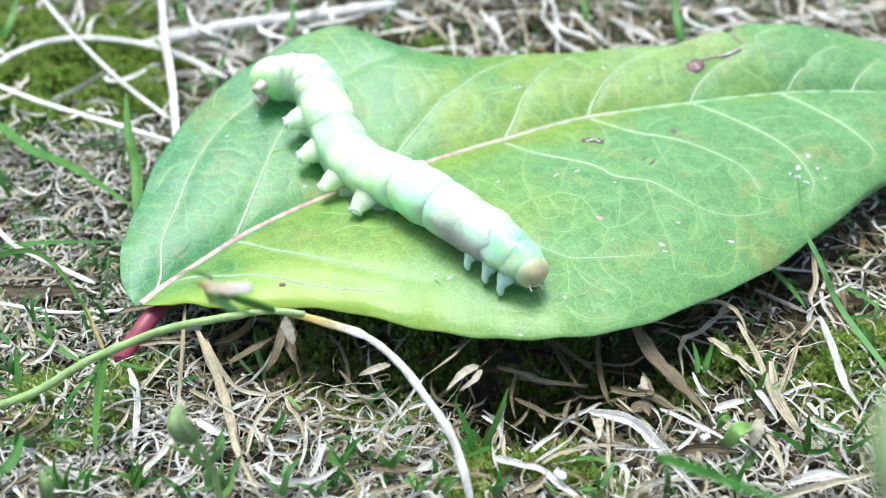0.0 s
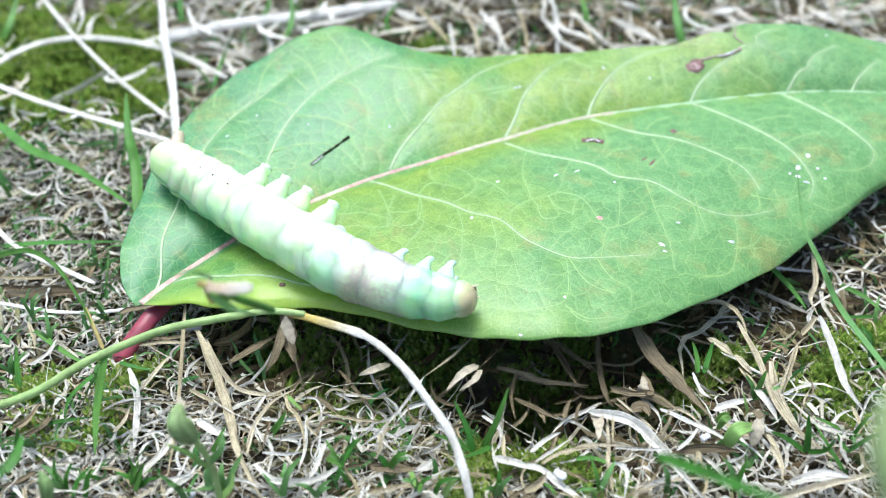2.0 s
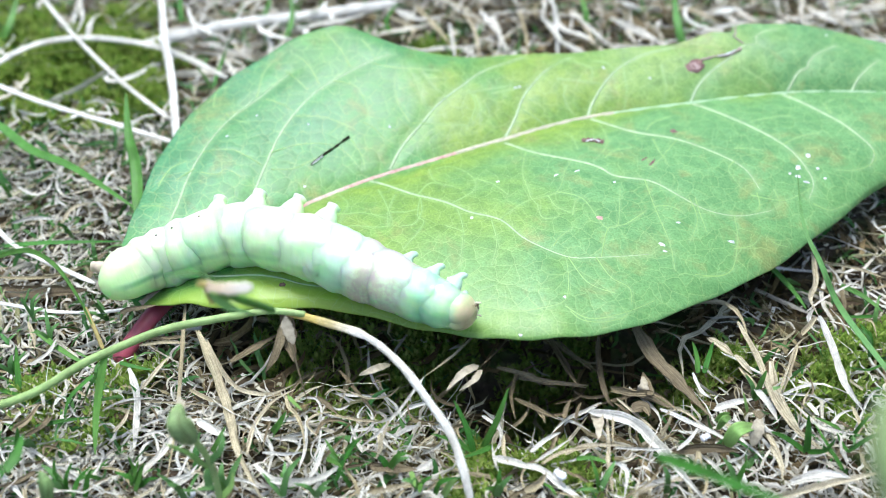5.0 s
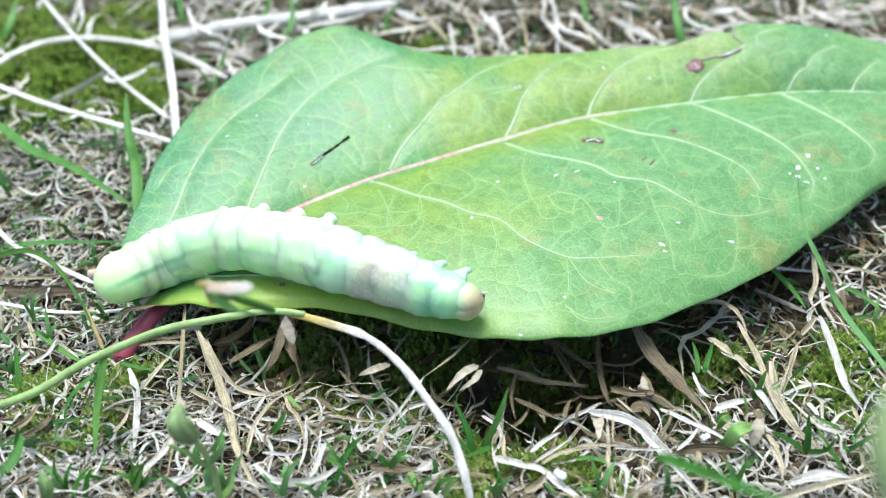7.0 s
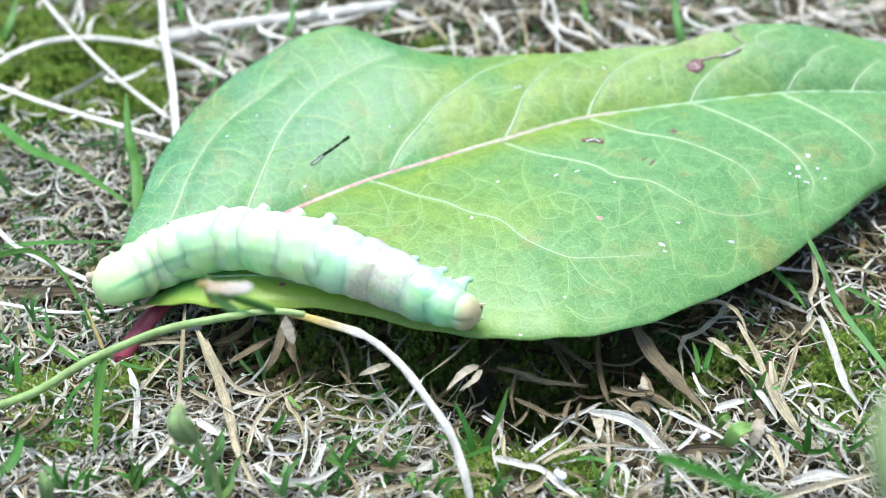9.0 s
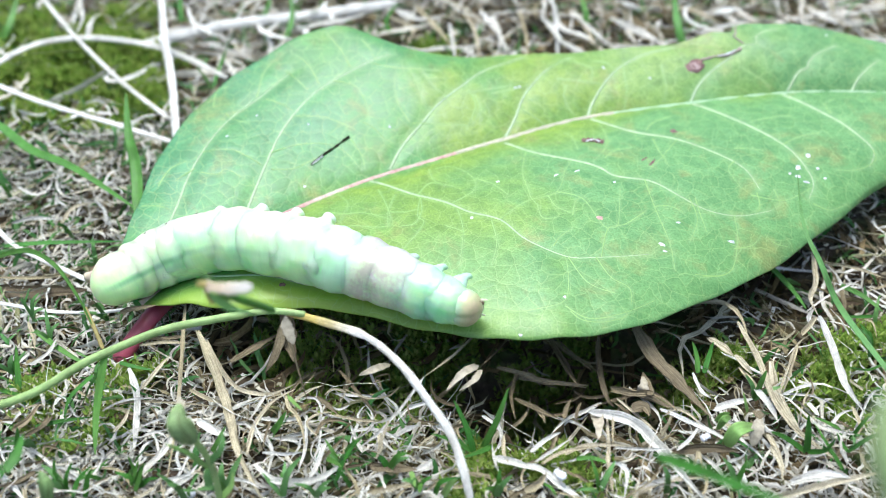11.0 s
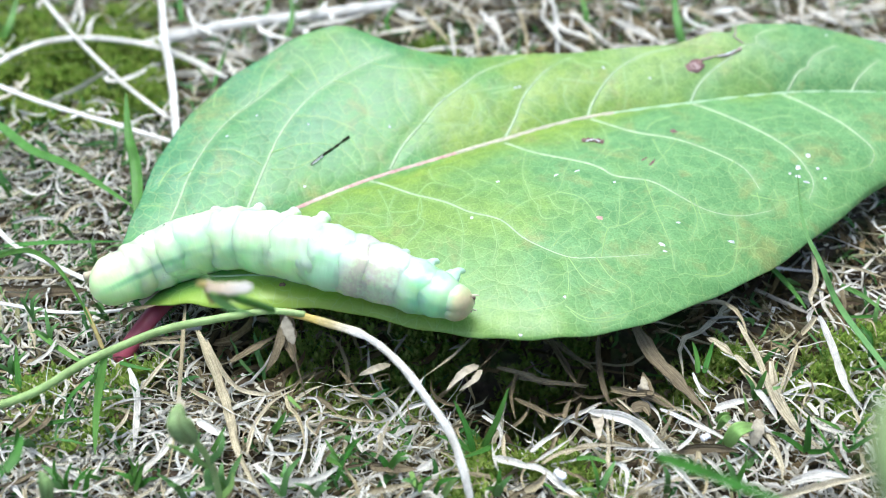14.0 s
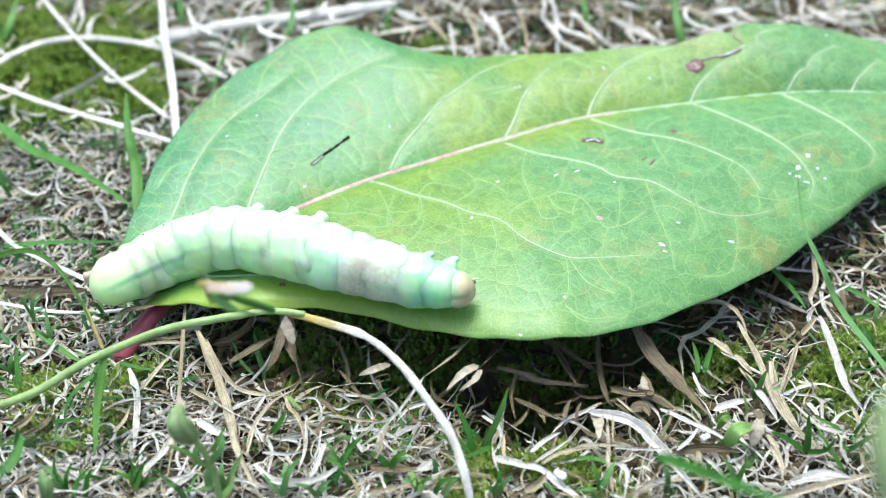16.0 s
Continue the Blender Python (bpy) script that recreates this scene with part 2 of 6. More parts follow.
def skin_material():
    """Caterpillar skin: soft, moist, pale; tones run along the body, with a mauve-brown saddle on the thorax and a tan tail tip."""
    m, t, b = material("caterpillar_skin")
    a = t.nodes.new("ShaderNodeAttribute")
    a.attribute_name = "flesh"
    co = a.outputs["Vector"]
    sep = t.nodes.new("ShaderNodeSeparateXYZ")
    t.links.new(co, sep.inputs[0])
    st = t.nodes.new("ShaderNodeMapping")
    st.inputs["Scale"].default_value = (4.0, 0.6, 0.6)
    t.links.new(co, st.inputs["Vector"])
    rings = noise_tex(t, 480, 3, 0.55, 0.2, st.outputs[0]).outputs["Fac"]
    blot = noise_tex(t, 240, 5, 0.62, 0.4, co).outputs["Fac"]
    gut = noise_tex(t, 170, 4, 0.6, 0.6, co).outputs["Fac"]
    fine = noise_tex(t, 2600, 3, 0.6, 0, co).outputs["Fac"]
    along = maths(t, "ADD", maths(t, "MULTIPLY", sep.outputs[0], 1 / 0.048), maths(t, "MULTIPLY", maths(t, "SUBTRACT", blot, 0.5), 0.1))
    c = ramp(t, along, [(0.0, (0.64, 0.9, 0.42)), (0.1, (0.66, 0.97, 0.5)), (0.5, (0.64, 0.97, 0.5)), (0.66, (0.57, 0.95, 0.55)), (0.72, (0.7, 0.86, 0.6)), (0.84, (0.66, 0.85, 0.6)), (0.885, (0.34, 0.76, 0.42)), (1.0, (0.46, 0.76, 0.38))])
    # yellowish fat body and greener gut shine through
    c = mix(t, maths(t, "MULTIPLY", ramp(t, blot, [(0.42, (0, 0, 0)), (0.62, (1, 1, 1))]), 0.5), c, (0.7, 0.95, 0.38))
    c = mix(t, maths(t, "MULTIPLY", ramp(t, gut, [(0.5, (0, 0, 0)), (0.68, (1, 1, 1))]), 0.5), c, (0.42, 0.86, 0.46))
    # saddle of mauve-brown blotches
    saddle = ramp(t, along, [(0.66, (0, 0, 0)), (0.74, (1, 1, 1)), (0.82, (1, 1, 1)), (0.88, (0, 0, 0))])
    patch = ramp(t, maths(t, "ADD", maths(t, "MULTIPLY", blot, 0.7), maths(t, "MULTIPLY", fine, 0.3)), [(0.44, (0.12, 0.12, 0.12)), (0.6, (1, 1, 1))])
    c = mix(t, maths(t, "MULTIPLY", maths(t, "MULTIPLY", saddle, patch), 0.7), c, (0.47, 0.35, 0.35))
    belly = ramp(t, maths(t, "MULTIPLY", sep.outputs[2], -320.0), [(0.02, (0, 0, 0)), (0.4, (1, 1, 1))])
    c = mix(t, maths(t, "MULTIPLY", maths(t, "MULTIPLY", saddle, belly), 0.85), c, (0.4, 0.33, 0.35))
    # darker line along the middle of the back, strongest towards the tail
    back = ramp(t, maths(t, "MULTIPLY", sep.outputs[2], 320.0), [(0.35, (0, 0, 0)), (0.85, (1, 1, 1))])
    line = ramp(t, maths(t, "ABSOLUTE", maths(t, "MULTIPLY", sep.outputs[1], 1000.0)), [(0.1, (1, 1, 1)), (0.45, (0, 0, 0))])
    line = maths(t, "MULTIPLY", maths(t, "MULTIPLY", line, back), ramp(t, along, [(0.04, (0.75, 0.75, 0.75)), (0.3, (0.3, 0.3, 0.3)), (0.6, (0.12, 0.12, 0.12))]))
    c = mix(t, line, c, (0.2, 0.5, 0.22))
    c = mix(t, 0.2, c, ramp(t, rings, [(0.35, (0.76, 0.82, 0.72)), (0.6, (1.06, 1.06, 1.06))]), "MULTIPLY")
    t.links.new(c, b.inputs["Base Color"])
    b.inputs["Roughness"].default_value = 0.3
    b.inputs["Specular IOR Level"].default_value = 0.7
    b.inputs["Subsurface Weight"].default_value = 0.85
    b.inputs["Subsurface Radius"].default_value = (0.0034, 0.005, 0.0026)
    b.inputs["Subsurface Scale"].default_value = 1.0
    bump(t, b, maths(t, "ADD", maths(t, "ADD", rings, gut), maths(t, "MULTIPLY", fine, 0.25)), 0.3, 0.0002)
    return m


def head_material():
    """Head capsule: greenish where it leaves the neck, tan towards the mouth."""
    m, t, b = material("head_capsule")
    co = t.nodes.new("ShaderNodeTexCoord").outputs["Object"]
    sep = t.nodes.new("ShaderNodeSeparateXYZ")
    t.links.new(co, sep.inputs[0])
    n = noise_tex(t, 1100, 4).outputs["Fac"]
    way = maths(t, "ADD", maths(t, "MULTIPLY", sep.outputs[0], 480.0), maths(t, "MULTIPLY", n, 0.9))
    c = ramp(t, way, [(0.35, (0.55, 0.76, 0.46)), (0.7, (0.56, 0.58, 0.3)), (1.0, (0.57, 0.48, 0.28))])
    c = mix(t, 0.4, c, ramp(t, n, [(0.3, (0.5, 0.5, 0.46)), (0.65, (1.15, 1.15, 1.15))]), "MULTIPLY")
    t.links.new(c, b.inputs["Base Color"])
    b.inputs["Roughness"].default_value = 0.3
    b.inputs["Subsurface Weight"].default_value = 0.4
    b.inputs["Subsurface Radius"].default_value = (0.001, 0.0012, 0.0008)
    b.inputs["Subsurface Scale"].default_value = 1.0
    bump(t, b, n, 0.3, 0.0001)
    return m


soil_mat = soil_material()
leaf_mat = leaf_material()
vein_mat = plain("pale_vein", (0.43, 0.55, 0.31), 0.5, 0.5, 900)
fine_vein_mat = plain("fine_vein", (0.31, 0.5, 0.14), 0.5, 0.3, 900)
blush_mat = plain("blushed_midrib", (0.5, 0.46, 0.33), 0.5, 0.4, 1400)
rib_mat = plain("midrib", (0.38, 0.55, 0.32), 0.45, 0.2)
pink_mat = plain("pink_midrib", (0.56, 0.34, 0.3), 0.5, 0.55, 1400)


def mottled_rib():
    """Midrib flesh: pale, flushed with pink in streaks."""
    m, t, b = material("flushed_midrib")
    n = noise_tex(t, 700, 5, 0.7, 0.5).outputs["Fac"]
    f = noise_tex(t, 3500, 3).outputs["Fac"]
    c = ramp(t, n, [(0.3, (0.62, 0.58, 0.48)), (0.47, (0.58, 0.4, 0.34)), (0.64, (0.5, 0.25, 0.24))])
    c = mix(t, 0.5, c, ramp(t, f, [(0.3, (0.55, 0.55, 0.5)), (0.6, (1.15, 1.15, 1.15))]), "MULTIPLY")
    t.links.new(c, b.inputs["Base Color"])
    b.inputs["Roughness"].default_value = 0.5
    bump(t, b, f, 0.5, 0.00012)
    return m


flushed_mat = mottled_rib()
red_mat = plain("red_petiole", (0.3, 0.05, 0.075), 0.4, 0.35, 700)
old_scar_mat = plain("withered_scar", (0.4, 0.29, 0.27), 0.7, 0.6, 2500)
scar_mat = plain("brown_scar", (0.21, 0.115, 0.1), 0.7, 0.6, 2500)
dark_mat = plain("dark_slit", (0.015, 0.012, 0.006), 0.95, 0.5, 2500, 0.0, 0.05)
fleck_mat = plain("silvery_fleck", (0.75, 0.74, 0.76), 0.35, 0.5, 3000)
skin_mat = skin_material()
head_mat = head_material()
mouth_mat = plain("dark_mouth", (0.16, 0.1, 0.06), 0.4, 0.3)
clypeus_mat = plain("cream_horn", (0.72, 0.68, 0.46), 0.3, 0.25, 1500, 0.3)
pad_mat = plain("foot_pad", (0.62, 0.82, 0.55), 0.35, 0.3, 1500, 0.4)
clasper_mat = plain("tan_clasper", (0.6, 0.48, 0.36), 0.4, 0.4, 900, 0.4)
claw_mat = plain("clear_leg", (0.52, 0.7, 0.54), 0.3, 0.2, 1500, 0.4)
seed_mat = plain("papery_glume", (0.44, 0.38, 0.27), 0.55, 0.6, 1800)
white_mat = plain("white_husk", (0.8, 0.79, 0.79), 0.5, 0.55, 900)


# ---- building helpers ----
def mesh_from(name, verts, faces, mat, smooth=True):
    me = bpy.data.meshes.new(name)
    me.from_pydata([tuple(p) for p in verts], [], [tuple(q) for q in faces])
    me.materials.append(mat)
    if smooth:
        me.shade_smooth()
    me.update()
    return me


def part(name, me, parent=None, label=""):
    ob = new(name, me)
    if parent is not None:
        ob.parent = parent
    if label:
        ob["label"] = label
    return ob


def tube(points, width, flat=0.45, ends=(0.5, 0.1), steps=20, sides=6, lean=0.0, shape=None, fold=0.0, ragged=0.0, twist=0.0):
    """A tapering, flattened tube along a smooth curve; points and width in mm, result in metres."""
    verts, faces = [], []
    for i in range(steps + 1):
        s = i / steps
        c = spline(points, s)
        d = spline(points, min(1, s + 0.02)) - spline(points, max(0, s - 0.02))
        d = Vector(d).normalized()
        side = d.cross(Vector((0, -0.55, 0.83)))
        side = Vector((1, 0, 0)) if side.length < 0.05 else side.normalized()
        top = side.cross(d)
        turn = Matrix.Rotation(lean + twist * (s - 0.5), 3, d)
        side, top = turn @ side, turn @ top
        w = width / 2 * (shape(s) if shape else min(1, ends[0] + s * 6, ends[1] + (1 - s) * 6))
        if ragged:
            w *= 1 + ragged * noise.noise(Vector((s * 9 + c[0], c[1], 4.2)))
        for k in range(sides):
            a = 2 * math.pi * k / sides
            p = Vector(c) + side * (math.cos(a) * w) + top * (math.sin(a) * w * flat + math.cos(a) ** 2 * w * fold)
            verts.append(p * MM)
    for i in range(steps):
        for k in range(sides):
            j = (k + 1) % sides
            faces.append((i * sides + k, i * sides + j, (i + 1) * sides + j, (i + 1) * sides + k))
    faces.append(tuple(range(sides))[::-1])
    faces.append(tuple(steps * sides + k for k in range(sides)))
    return verts, faces


def set_run(me, runs):
    """Lengthwise coordinates for the grain of grass: streaks run along the piece."""
    at = me.attributes.new("run", "FLOAT_VECTOR", "POINT")
    at.data.foreach_set("vector", np.asarray(runs, np.float32).ravel())


def tube_run(steps, sides, length, seed):
    return [(seed * 7.3 + 3.0 * math.cos(2 * math.pi * k / sides), seed * 3.1 + 1.2 * math.sin(2 * math.pi * k / sides), 0.35 * length * i / steps) for i in range(steps + 1) for k in range(sides)]


HOLLOWS = [(10.4, -7.8, 10.0, 7.5), (18.2, -7.0, 9.0, 7.0), (2.2, -6.2, 7.0, 4.5), (6.7, -10.9, 5.0, 2.5), (15.7, 59.5, 6.0, 4.0), (-7.4, -7.0, 6.0, 2.5), (38.7, 5.1, 7.0, 2.5), (-3.8, 54.4, 5.0, 2.5), (-48.4, 63.2, 5.0, 2.0), (-19.2, -5.2, 5.0, 4.0), (-11.7, -7.3, 5.0, 4.0), (-6.8, -8.4, 4.5, 4.0), (6.8, -10.7, 5.0, 4.0), (20.2, -7.7, 5.0, 4.0), (13.7, -6.9, 5.0, 4.0)]


def ground_at(x, y):
    """Height of the soil, mm."""
    z = 1.6 * noise.noise(Vector((x * 0.035, y * 0.035, 3.1))) + 0.9 * noise.noise(Vector((x * 0.11, y * 0.11, 7.7)))
    fade = min(1.0, 90 / max(1.0, math.hypot(x, y) - 60)) if math.hypot(x, y) > 60 else 1.0
    for hx, hy, r, deep in HOLLOWS:
        z -= deep * math.exp(-((x - hx) ** 2 + (y - hy) ** 2) / (r * r))
    return z * fade - 1.0


# ---- ground ----
def axis(inner, step, reach):
    a = list(np.arange(0, inner + step / 2, step))
    while a[-1] < reach:
        a.append(a[-1] * 1.35)
    return np.array([-q for q in a[:0:-1]] + a)


def build_ground():
    xs, ys = axis(100, 0.9, 40000), axis(100, 0.9, 40000)
    verts = []
    for y in ys:
        for x in xs:
            z = ground_at(x, y)
            if abs(x) < 110 and abs(y) < 110:
                z += 0.7 * noise.noise(Vector((x * 0.6, y * 0.6, 1.3)))
            verts.append((x * MM, y * MM, z * MM))
    n = len(xs)
    faces = [(j * n + i, j * n + i + 1, (j + 1) * n + i + 1, (j + 1) * n + i) for j in range(len(ys) - 1) for i in range(n - 1)]
    tagged(new("ground", mesh_from("ground", verts, faces, soil_mat)), "dark mossy soil under a mat of dry grass", "ground", kind="structure")


build_ground()


# ---- leaf ----
# courses of the veins on the blade, (u, v)
SIDE_VEINS, FINE_VEINS = [], []
SIDE_VEINS.append([(0.031, 0.030), (0.159, 0.525), (0.243, 0.658), (0.302, 0.737), (0.363, 0.782), (0.407, 0.776), (0.452, 0.817)])
SIDE_VEINS.append([(0.221, 0.029), (0.272, 0.193), (0.336, 0.384), (0.384, 0.514), (0.446, 0.624), (0.506, 0.653), (0.542, 0.689)])
SIDE_VEINS.append([(0.414, 0.021), (0.452, 0.134), (0.505, 0.247), (0.567, 0.406), (0.627, 0.715), (0.672, 0.929)])
SIDE_VEINS.append([(0.540, -0.001), (0.576, 0.135), (0.623, 0.404), (0.655, 0.610), (0.697, 0.855)])
SIDE_VEINS.append([(0.620, -0.000), (0.648, 0.200), (0.687, 0.471), (0.739, 0.810), (0.769, 0.933)])
SIDE_VEINS.append([(0.695, 0.013), (0.726, 0.245), (0.768, 0.532), (0.807, 0.743), (0.851, 0.908)])
SIDE_VEINS.append([(0.769, 0.026), (0.799, 0.249), (0.836, 0.460), (0.872, 0.670)])
SIDE_VEINS.append([(0.818, -0.005), (0.851, 0.236), (0.885, 0.479)])
SIDE_VEINS.append([(0.218, -0.087), (0.250, -0.409), (0.285, -0.578), (0.324, -0.688), (0.366, -0.740), (0.418, -0.775)])
SIDE_VEINS.append([(0.079, -0.112), (0.162, -0.528), (0.247, -0.744), (0.280, -0.843), (0.326, -0.869), (0.371, -0.845)])
SIDE_VEINS.append([(0.387, -0.014), (0.419, -0.224), (0.456, -0.352), (0.478, -0.437), (0.510, -0.508), (0.531, -0.618), (0.567, -0.717), (0.600, -0.746), (0.646, -0.775)])
SIDE_VEINS.append([(0.539, -0.025), (0.566, -0.169), (0.613, -0.321), (0.629, -0.404), (0.655, -0.462), (0.676, -0.556), (0.699, -0.649), (0.729, -0.714), (0.759, -0.732)])
SIDE_VEINS.append([(0.622, -0.014), (0.649, -0.157), (0.680, -0.252), (0.715, -0.393), (0.734, -0.492), (0.747, -0.612)])
SIDE_VEINS.append([(0.694, -0.002), (0.729, -0.188), (0.757, -0.332), (0.779, -0.463), (0.801, -0.649), (0.800, -0.741)])
SIDE_VEINS.append([(0.762, -0.009), (0.794, -0.163), (0.824, -0.311), (0.856, -0.529), (0.861, -0.678)])
FINE_VEINS.append([(0.418, -0.775), (0.451, -0.873), (0.494, -0.905), (0.526, -0.904), (0.558, -0.883), (0.567, -0.780), (0.567, -0.721)])
FINE_VEINS.append([(0.557, -0.903), (0.577, -0.949), (0.611, -0.957), (0.646, -0.941)])
FINE_VEINS.append([(0.651, -0.451), (0.656, -0.600), (0.665, -0.755), (0.668, -0.867)])
FINE_VEINS.append([(0.687, -0.903), (0.721, -0.937), (0.728, -0.834), (0.724, -0.707)])
FINE_VEINS.append([(0.468, 0.637), (0.477, 0.542), (0.463, 0.407), (0.446, 0.311)])
FINE_VEINS.append([(0.430, 0.333), (0.423, 0.451), (0.405, 0.552)])
FINE_VEINS.append([(0.480, 0.240), (0.494, 0.384), (0.521, 0.531)])
FINE_VEINS.append([(0.537, 0.316), (0.539, 0.413), (0.549, 0.547)])
FINE_VEINS.append([(0.564, 0.352), (0.550, 0.221), (0.519, 0.103)])
FINE_VEINS.append([(0.454, 0.650), (0.469, 0.799), (0.472, 0.909)])
FINE_VEINS.append([(0.495, 0.665), (0.510, 0.816), (0.520, 0.946)])
FINE_VEINS.append([(0.406, 0.787), (0.430, 0.884), (0.450, 0.939)])
FINE_VEINS.append([(0.462, -0.367), (0.491, -0.312), (0.493, -0.222), (0.476, -0.108), (0.457, -0.081)])
FINE_VEINS.append([(0.510, -0.508), (0.541, -0.443), (0.574, -0.426), (0.588, -0.319), (0.595, -0.278)])
FINE_VEINS.append([(0.574, -0.426), (0.596, -0.484), (0.607, -0.601), (0.613, -0.644)])
FINE_VEINS.append([(0.602, -0.748), (0.613, -0.644), (0.623, -0.631), (0.631, -0.466)])
FINE_VEINS.append([(0.580, 0.318), (0.610, 0.374), (0.621, 0.406)])
FINE_VEINS.append([(0.648, 0.464), (0.661, 0.385), (0.668, 0.317)])
FINE_VEINS.append([(0.713, 0.660), (0.671, 0.218), (0.648, 0.013)])
FINE_VEINS.append([(0.728, 0.556), (0.701, 0.241), (0.679, 0.046)])
FINE_VEINS.append([(0.556, -0.147), (0.546, -0.287), (0.549, -0.412)])
FINE_VEINS.append([(0.391, -0.136), (0.392, -0.372), (0.385, -0.448)])
FINE_VEINS.append([(0.432, -0.268), (0.421, -0.408), (0.424, -0.467), (0.394, -0.604)])
FINE_VEINS.append([(0.429, -0.264), (0.446, -0.194), (0.462, -0.245)])
FINE_VEINS.append([(0.333, 0.405), (0.334, 0.605), (0.318, 0.759)])
FINE_VEINS.append([(0.296, 0.709), (0.275, 0.785)])
FINE_VEINS.append([(0.352, 0.428), (0.382, 0.362), (0.400, 0.250), (0.392, 0.074)])
FINE_VEINS.append([(0.680, -0.252), (0.666, -0.353), (0.656, -0.403)])
FINE_VEINS.append([(0.724, -0.434), (0.719, -0.477), (0.729, -0.577)])
FINE_VEINS.append([(0.627, -0.047), (0.629, -0.214), (0.614, -0.304)])
FINE_VEINS.append([(0.739, -0.632), (0.773, -0.704), (0.802, -0.684)])
FINE_VEINS.append([(0.685, -0.580), (0.691, -0.689), (0.683, -0.774)])
FINE_VEINS.append([(0.570, -0.725), (0.584, -0.830), (0.609, -0.888)])
FINE_VEINS.append([(0.500, -0.507), (0.499, -0.621), (0.487, -0.719)])
FINE_VEINS.append([(0.466, -0.408), (0.465, -0.541), (0.451, -0.712)])
FINE_VEINS.append([(0.351, -0.053), (0.355, -0.191), (0.347, -0.288), (0.338, -0.371)])
FINE_VEINS.append([(0.326, -0.209), (0.347, -0.288), (0.364, -0.310), (0.390, -0.405)])
FINE_VEINS.append([(0.328, -0.451), (0.348, -0.413), (0.370, -0.445), (0.387, -0.453)])
FINE_VEINS.append([(0.406, -0.225), (0.395, -0.307), (0.387, -0.410), (0.387, -0.453)])
FINE_VEINS.append([(0.393, -0.351), (0.408, -0.369), (0.424, -0.366)])
FINE_VEINS.append([(0.431, -0.290), (0.426, -0.389), (0.415, -0.457), (0.399, -0.463)])
FINE_VEINS.append([(0.448, -0.499), (0.457, -0.519), (0.465, -0.543)])
FINE_VEINS.append([(0.495, -0.235), (0.512, -0.298), (0.526, -0.388)])
FINE_VEINS.append([(0.451, -0.077), (0.452, -0.185), (0.468, -0.257)])
FINE_VEINS.append([(0.687, 0.791), (0.684, 0.586), (0.663, 0.385)])
FINE_VEINS.append([(0.640, 0.485), (0.663, 0.654), (0.687, 0.791)])
FINE_VEINS.append([(0.644, 0.367), (0.626, 0.210), (0.615, 0.060)])
FINE_VEINS.append([(0.700, 0.731), (0.703, 0.668), (0.690, 0.460)])
FINE_VEINS.append([(0.598, -0.081), (0.603, -0.136), (0.604, -0.216)])
FINE_VEINS.append([(0.624, -0.299), (0.634, -0.261), (0.645, -0.265)])
FINE_VEINS.append([(0.659, -0.164), (0.666, -0.112), (0.679, -0.086)])
FINE_VEINS.append([(0.662, -0.227), (0.665, -0.302), (0.670, -0.390)])
FINE_VEINS.append([(0.584, 0.151), (0.585, 0.071), (0.585, 0.020)])
FINE_VEINS.append([(0.738, -0.200), (0.756, -0.186), (0.770, -0.190)])
FINE_VEINS.append([(0.770, 0.417), (0.766, 0.222), (0.761, 0.098)])
FINE_VEINS.append([(0.765, -0.378), (0.782, -0.339), (0.798, -0.334)])
FINE_VEINS.append([(0.724, -0.358), (0.736, -0.374), (0.748, -0.398)])
FINE_VEINS.append([(0.805, -0.190), (0.798, -0.118), (0.805, -0.071)])
FINE_VEINS.append([(0.856, -0.535), (0.864, -0.643), (0.849, -0.672), (0.824, -0.619)])
FINE_VEINS.append([(0.547, -0.321), (0.548, -0.429), (0.554, -0.481)])
FINE_VEINS.append([(0.552, -0.464), (0.554, -0.538), (0.568, -0.551)])
FINE_VEINS.append([(0.565, -0.433), (0.570, -0.498), (0.585, -0.548)])
FINE_VEINS.append([(0.584, -0.553), (0.590, -0.491), (0.599, -0.480)])
FINE_VEINS.append([(0.558, -0.672), (0.566, -0.640), (0.579, -0.613)])
FINE_VEINS.append([(0.656, -0.589), (0.668, -0.602), (0.679, -0.640)])
FINE_VEINS.append([(0.647, -0.603), (0.631, -0.636), (0.621, -0.639)])
FINE_VEINS.append([(0.597, -0.745), (0.607, -0.828), (0.623, -0.881), (0.622, -0.938)])
FINE_VEINS.append([(0.561, -0.922), (0.571, -0.952), (0.593, -0.969), (0.616, -0.971)])
FINE_VEINS.append([(0.690, -0.586), (0.694, -0.669), (0.699, -0.747)])
FINE_VEINS.append([(0.744, -0.623), (0.748, -0.698), (0.745, -0.729)])
FINE_VEINS.append([(0.760, -0.630), (0.767, -0.712), (0.762, -0.726)])
FINE_VEINS.append([(0.725, -0.852), (0.742, -0.867), (0.750, -0.844)])
FINE_VEINS.append([(0.755, -0.840), (0.766, -0.895), (0.784, -0.950)])
FINE_VEINS.append([(0.807, -0.789), (0.833, -0.893), (0.853, -0.918)])
FINE_VEINS.append([(0.695, -0.920), (0.715, -0.940), (0.726, -0.932)])
FINE_VEINS.append([(0.373, 0.830), (0.369, 0.774), (0.372, 0.676)])
FINE_VEINS.append([(0.374, 0.921), (0.394, 0.993), (0.402, 0.954)])
FINE_VEINS.append([(0.294, 0.658), (0.299, 0.552), (0.309, 0.531), (0.308, 0.402)])
FINE_VEINS.append([(0.236, 0.964), (0.239, 0.811), (0.237, 0.701)])
FINE_VEINS.append([(0.449, 0.839), (0.446, 0.752), (0.441, 0.651)])
